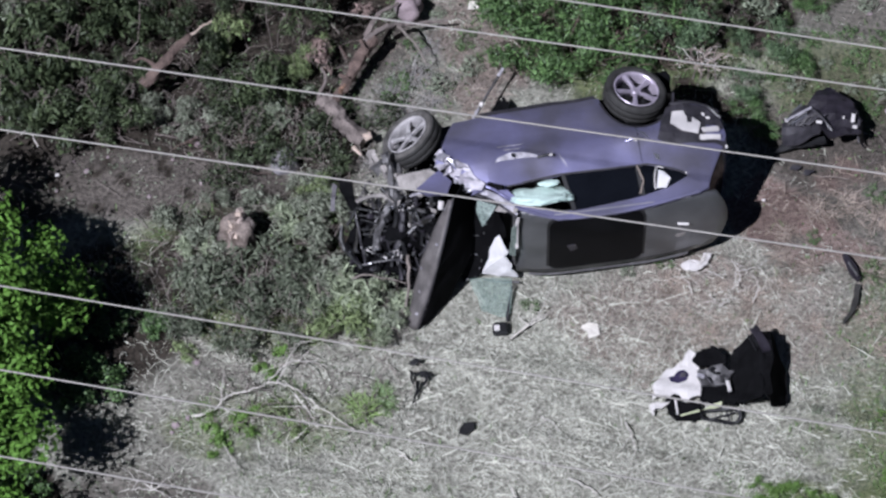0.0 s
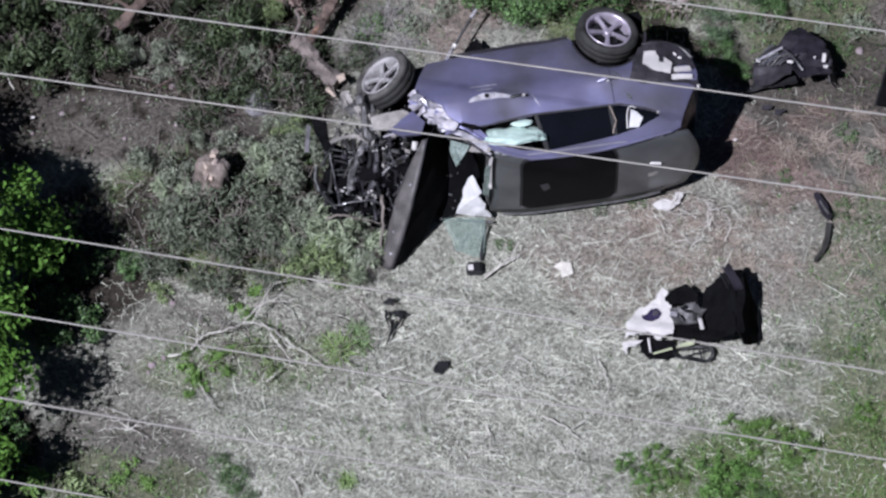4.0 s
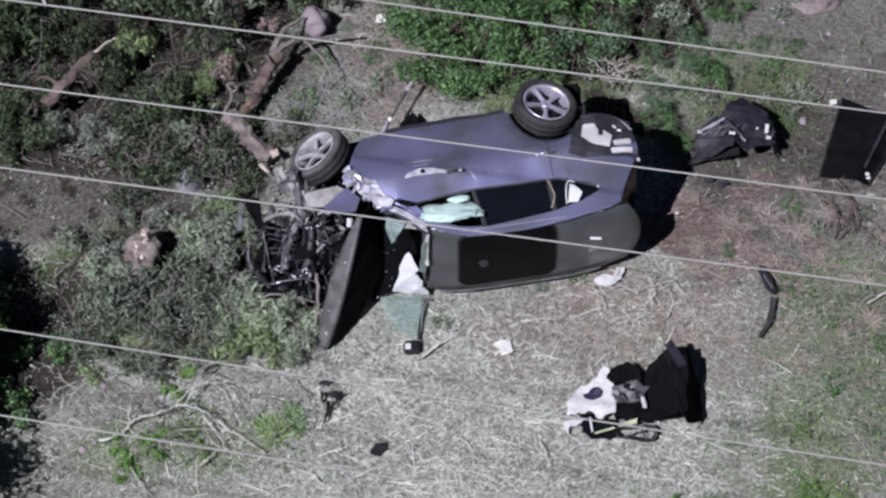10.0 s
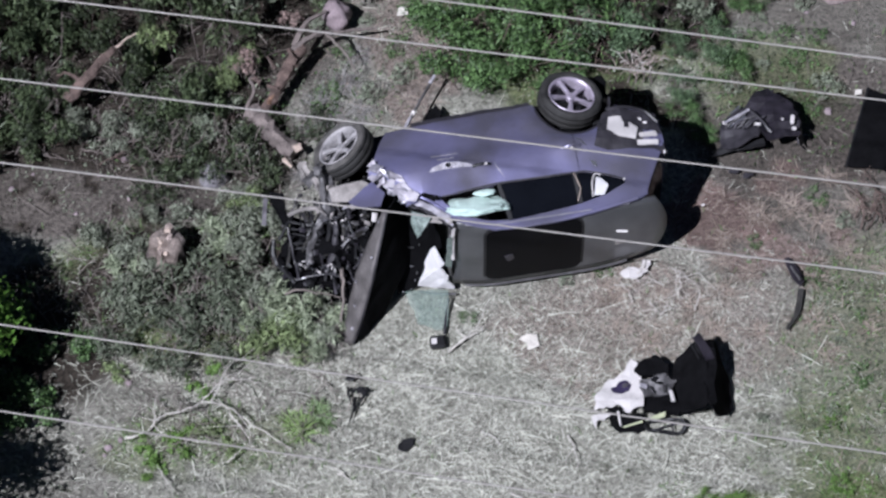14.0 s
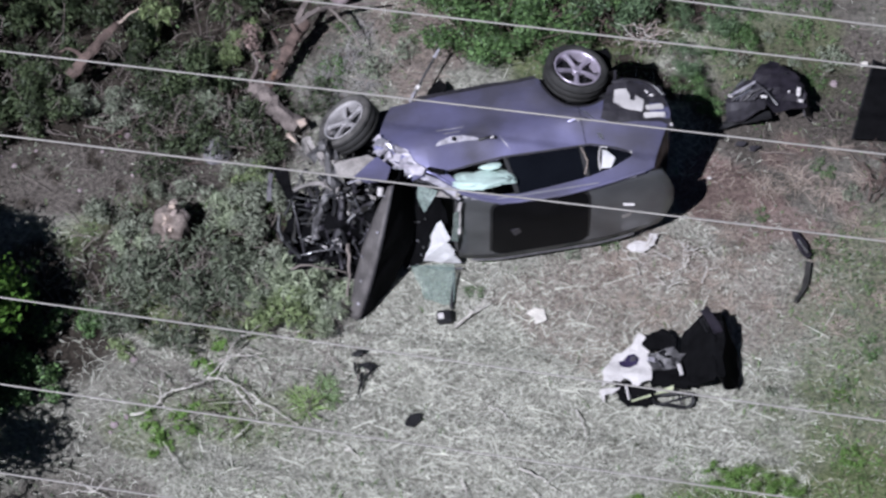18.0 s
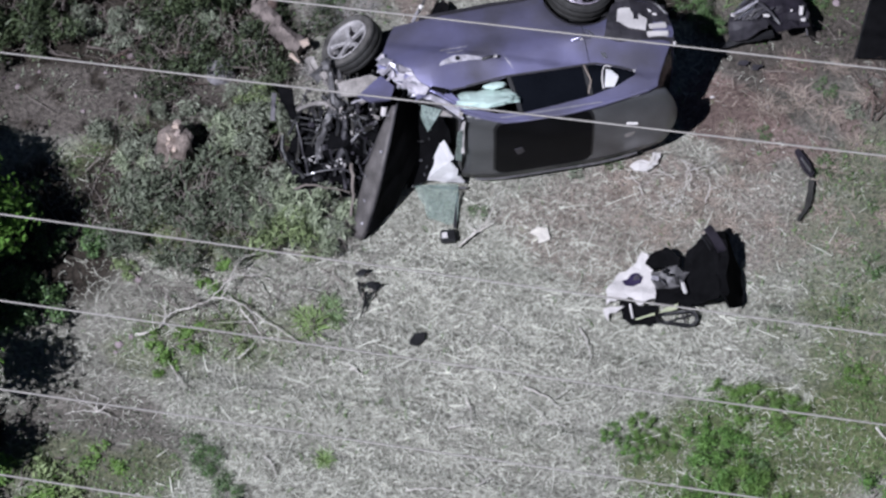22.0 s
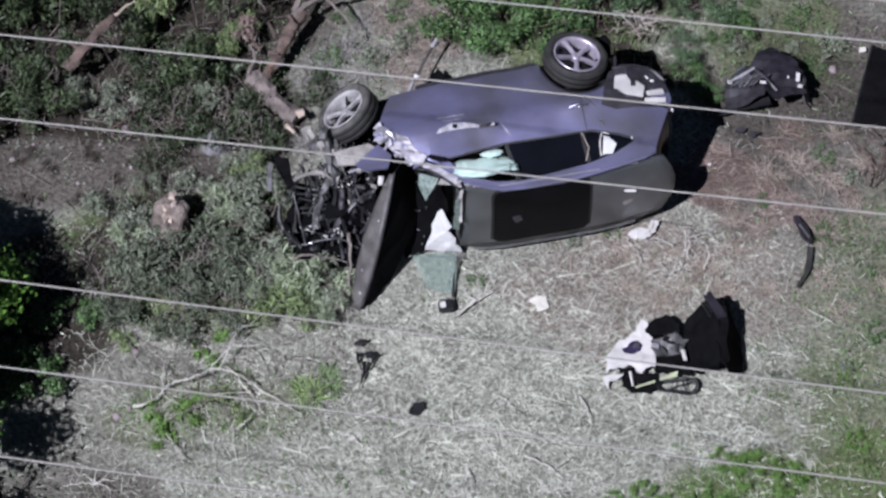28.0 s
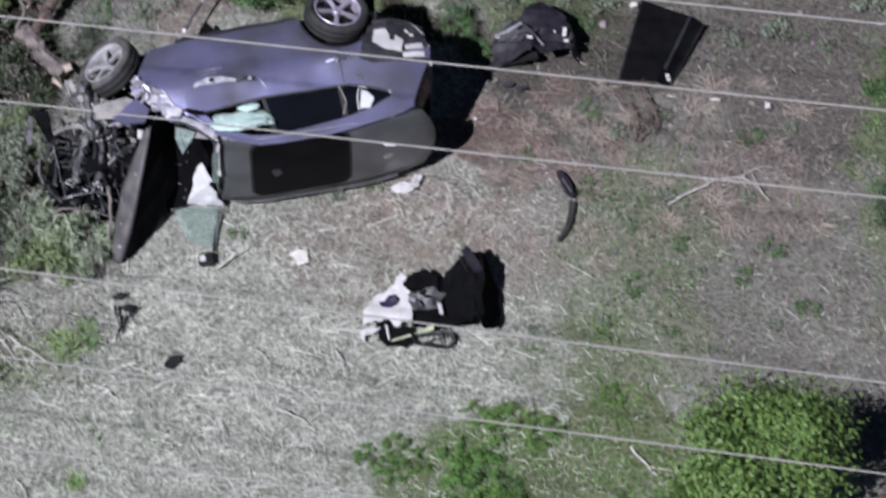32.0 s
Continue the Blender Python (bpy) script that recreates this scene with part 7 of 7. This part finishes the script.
FERN = [shrub("verge_bush", "small mixed green bush in dry grass", 390 + i, clumps(390 + i, 5, 0.30, 0.18, 0.13), 420, 0.06, 0.022, LEAF_MID if i else LEAF_GREY, 6, 0.3, 0.25, 0.7, TWIG) for i in range(2)]
plant_out(FERN, spots(21, 11, -2.35, -1.0, 3.35, 5.2, 0.33, 0.35, 0.7, ((-2.5, 3.8, 0.35),)) + [(-0.25, 0.25, 0.35, 0), (0.9, 0.78, 0.4, 40), (1.4, 0.95, 0.35, 10)] + spots(6, 17, 2.9, 4.2, 3.3, 5.4, 0.40, 0.3, 0.8, ((3.3, 3.0, 0.75), (4.9, 2.9, 0.7))) + spots(7, 18, 5.4, 8.2, 2.8, 6.0, 0.5, 0.4, 0.9), "small bushes in the dry grass")


def tree(name, label, x, y, trunk, crown, leaves, length, width, material, seed, limbs=7):
    """Trunk, limbs and a crown of many leaves in uneven clumps with gaps."""
    ob = thing(name, label, "tree", loc=(x, y, zg(x, y)))
    r, pr = np.random.default_rng(seed), random.Random(seed)
    h = trunk
    line = bend([(0, 0, -0.1), (0.05, 0.03, h * 0.4), (-0.04, 0.05, h * 0.8), (0.02, 0, h * 1.15)], 4)
    part("trunk", tube(line, taper(len(line), 0.13, 0.05), 9, 0.4, seed), BARK, ob)
    for i in range(limbs):
        b = crown[pr.randrange(len(crown))]
        base = Vector((0, 0, h * pr.uniform(0.4, 0.9)))
        tip = Vector(b[:3])
        pts = bend([base, (base + tip) / 2 + Vector((0, 0, 0.1)), tip], 4)
        part("limb", tube(pts, taper(len(pts), 0.045, 0.012), 6, 0.3, i), BARK, ob)
    c, d = lumps(r, crown, leaves, 0.35, 0.40)
    n = d * 0.8 + r.normal(size=d.shape) * 0.5 + np.array([0, 0, 0.4])
    part("crown", leaf_mesh("crown", c, n, length, width, r), material, ob)
    return ob


def crown(seed, n, rx, ry, z0, z1, size):
    r = random.Random(seed)
    out = []
    for i in range(n):
        a, q, t = r.uniform(0, 6.28), math.sqrt(r.random()), r.random()
        w = math.sqrt(max(0.05, 1 - (2 * t - 0.9) ** 2))
        s = size * r.uniform(0.6, 1.25)
        out.append((rx * q * w * math.cos(a), ry * q * w * math.sin(a), z0 + (z1 - z0) * t, s, s, s * 0.75))
    return out


tree("leafy_tree", "bright green broad-leaved tree on the slope", -7.42, -1.25, 1.8, crown(3, 70, 1.62, 2.45, 0.6, 2.65, 0.40), 46000, 0.10, 0.042, LEAF_TREE, 5, 12)
tree("small_leafy_tree", "small bright green tree beside a larger one", -7.0, -3.9, 1.3, crown(23, 26, 0.95, 0.8, 0.5, 1.7, 0.30), 14000, 0.075, 0.042, LEAF_TREE, 25, 6)
UNDERSHRUB = [shrub("shade_shrub", "leafy green shrub in the shade of a tree", 420 + i, clumps(420 + i, 8, 0.45, 0.55, 0.2), 900, 0.09, 0.045, LEAF_MID, 8, 0.4, 0.5, 0.3) for i in range(2)]
plant_out(UNDERSHRUB, spots(9, 7, -6.1, -5.4, -1.4, 0.4, 0.5, 0.5, 0.8) + spots(14, 5, -6.9, -6.0, -3.2, -2.5, 0.4, 0.5, 0.8) + [(-5.0, -0.3, 0.5, 20)], "shrubs under the tree")
tree("round_tree", "rounded bright green tree by the dry grass", 5.82, -3.95, 1.5, crown(9, 15, 1.25, 1.25, 0.5, 2.5, 0.50), 26000, 0.075, 0.032, LEAF_SUNNY, 8, 10)

# ---- dry tufts in the thin grass ----
DRY = [tuft("dry_tuft", "dry straw-coloured grass tuft", 520 + i, 70, 0.26, 0.008, 0.10, TANSTRAW) for i in range(3)]
plant_out(DRY, spots(31, 30, 2.7, 6.8, -0.2, 2.5, 0.36, 0.6, 1.2, ((3.7, 0.6, 0.4), (3.3, 2.9, 0.8), (4.9, 2.9, 0.7))) + spots(32, 7, 1.5, 2.7, -0.1, 0.9, 0.3, 0.6, 1.0, ((1.8, 0.95, 0.25),)), "dry grass tufts")
plant_out(FERN, spots(34, 22, 3.0, 6.6, -1.4, 2.4, 0.42, 0.22, 0.5, ((3.7, 0.6, 0.4), (3.3, 2.9, 0.8), (4.9, 2.9, 0.7))), "small bushes in the dry grass", True)

# ---- flowers and brush on the bank ----
REDPETAL = mat("red_petals", (0.55, 0.05, 0.05), 0.6, 0, 0.3, 9, 60, 0.0, island=0.6, other=(0.28, 0.03, 0.04))
bloom = thing("flowering_shrub", "dark shrub with scattered small red blossoms", "shrub", loc=(-4.35, 5.25, 0))
fr = np.random.default_rng(501)
c, d = lumps(fr, clumps(501, 9, 0.8, 0.9, 0.26), 1700, 0.3)
part("foliage", leaf_mesh("foliage", c, d + np.array([0, 0, 0.4]), 0.085, 0.03, fr), LEAF_BANK, bloom)
c, d = lumps(fr, clumps(502, 9, 0.7, 1.0, 0.24), 90, 0.8)
part("blossoms", leaf_mesh("blossoms", c + np.array([0, 0, 0.06]), d + np.array([0, -0.3, 0.8]), 0.07, 0.05, fr), REDPETAL, bloom, "small red blossoms")
for i in range(5):
    a = 1.3 * i
    part("stem", tube(bend([(0, 0, -0.05), (0.2 * math.cos(a), 0.2 * math.sin(a), 0.5), (0.5 * math.cos(a), 0.5 * math.sin(a), 0.85)], 3), taper(7, 0.014, 0.005), 5), BARK, bloom)
hrng = random.Random(44)
brush = thing("brush_heap", "heap of pinkish dead twigs in the green bushes", "twigs", loc=(1.86, 3.86, 0))
for i in range(46):
    a, l = hrng.uniform(0, 6.28), hrng.uniform(0.10, 0.30)
    p = Vector((hrng.gauss(0, 0.14), hrng.gauss(0, 0.09), hrng.uniform(0.20, 0.46)))
    q = p + Vector((math.cos(a) * l, math.sin(a) * l * 0.7, hrng.uniform(-0.12, 0.10)))
    part("twig", tube(bend([p, (p + q) / 2 + Vector((0, 0, 0.04)), q], 3, 0.01, i), taper(7, 0.007, 0.003), 5, 0.3, i), STUMPWOOD if i % 4 else PALETWIG, brush)
for i in range(4):
    part("twig", tube(bend([(0.1 * i - 0.15, -0.05, -0.03), (0.08 * i - 0.12, 0, 0.2), (0.1 * i - 0.2, 0.05, 0.45)], 3), taper(7, 0.014, 0.008), 5, 0.3, i), TWIG, brush)
DEADLEAF = mat("pinkish_dead_leaves", (0.44, 0.33, 0.30), 0.9, 0, 0.3, 6, 40, 0.0, island=0.8, other=(0.17, 0.12, 0.105))
plant_out([shrub("withered_bush", "withered bush with pinkish-brown dead leaves", 530, clumps(530, 6, 0.20, 0.5, 0.10), 420, 0.06, 0.022, DEADLEAF, 9, 0.22, 0.5, 0.3, TWIG, 0.3)], [(-3.10, 3.74, 1.0, 0), (-2.55, 4.55, 0.7, 90)], "withered bushes")
DRYGREY = mat("grey_dead_grass", (0.40, 0.385, 0.37), 0.9, 0, 0.3, 5, 40, 0.0, island=0.7, other=(0.16, 0.15, 0.145))
GREYTUFT = [tuft("dead_grass_tuft", "tangled grey dead grass tuft", 540 + i, 90, 0.28, 0.007, 0.16, DRYGREY) for i in range(2)]
plant_out(GREYTUFT, [(-2.15, 3.28, 1.0, 0), (-1.92, 3.12, 0.9, 60), (-2.28, 3.05, 0.8, 120), (-1.85, 3.70, 0.9, 200), (-2.05, 3.50, 0.8, 270), (-1.62, 3.30, 0.7, 20), (-1.70, 4.15, 0.8, 90), (-2.35, 2.30, 0.6, 10)], "dead grass tufts")
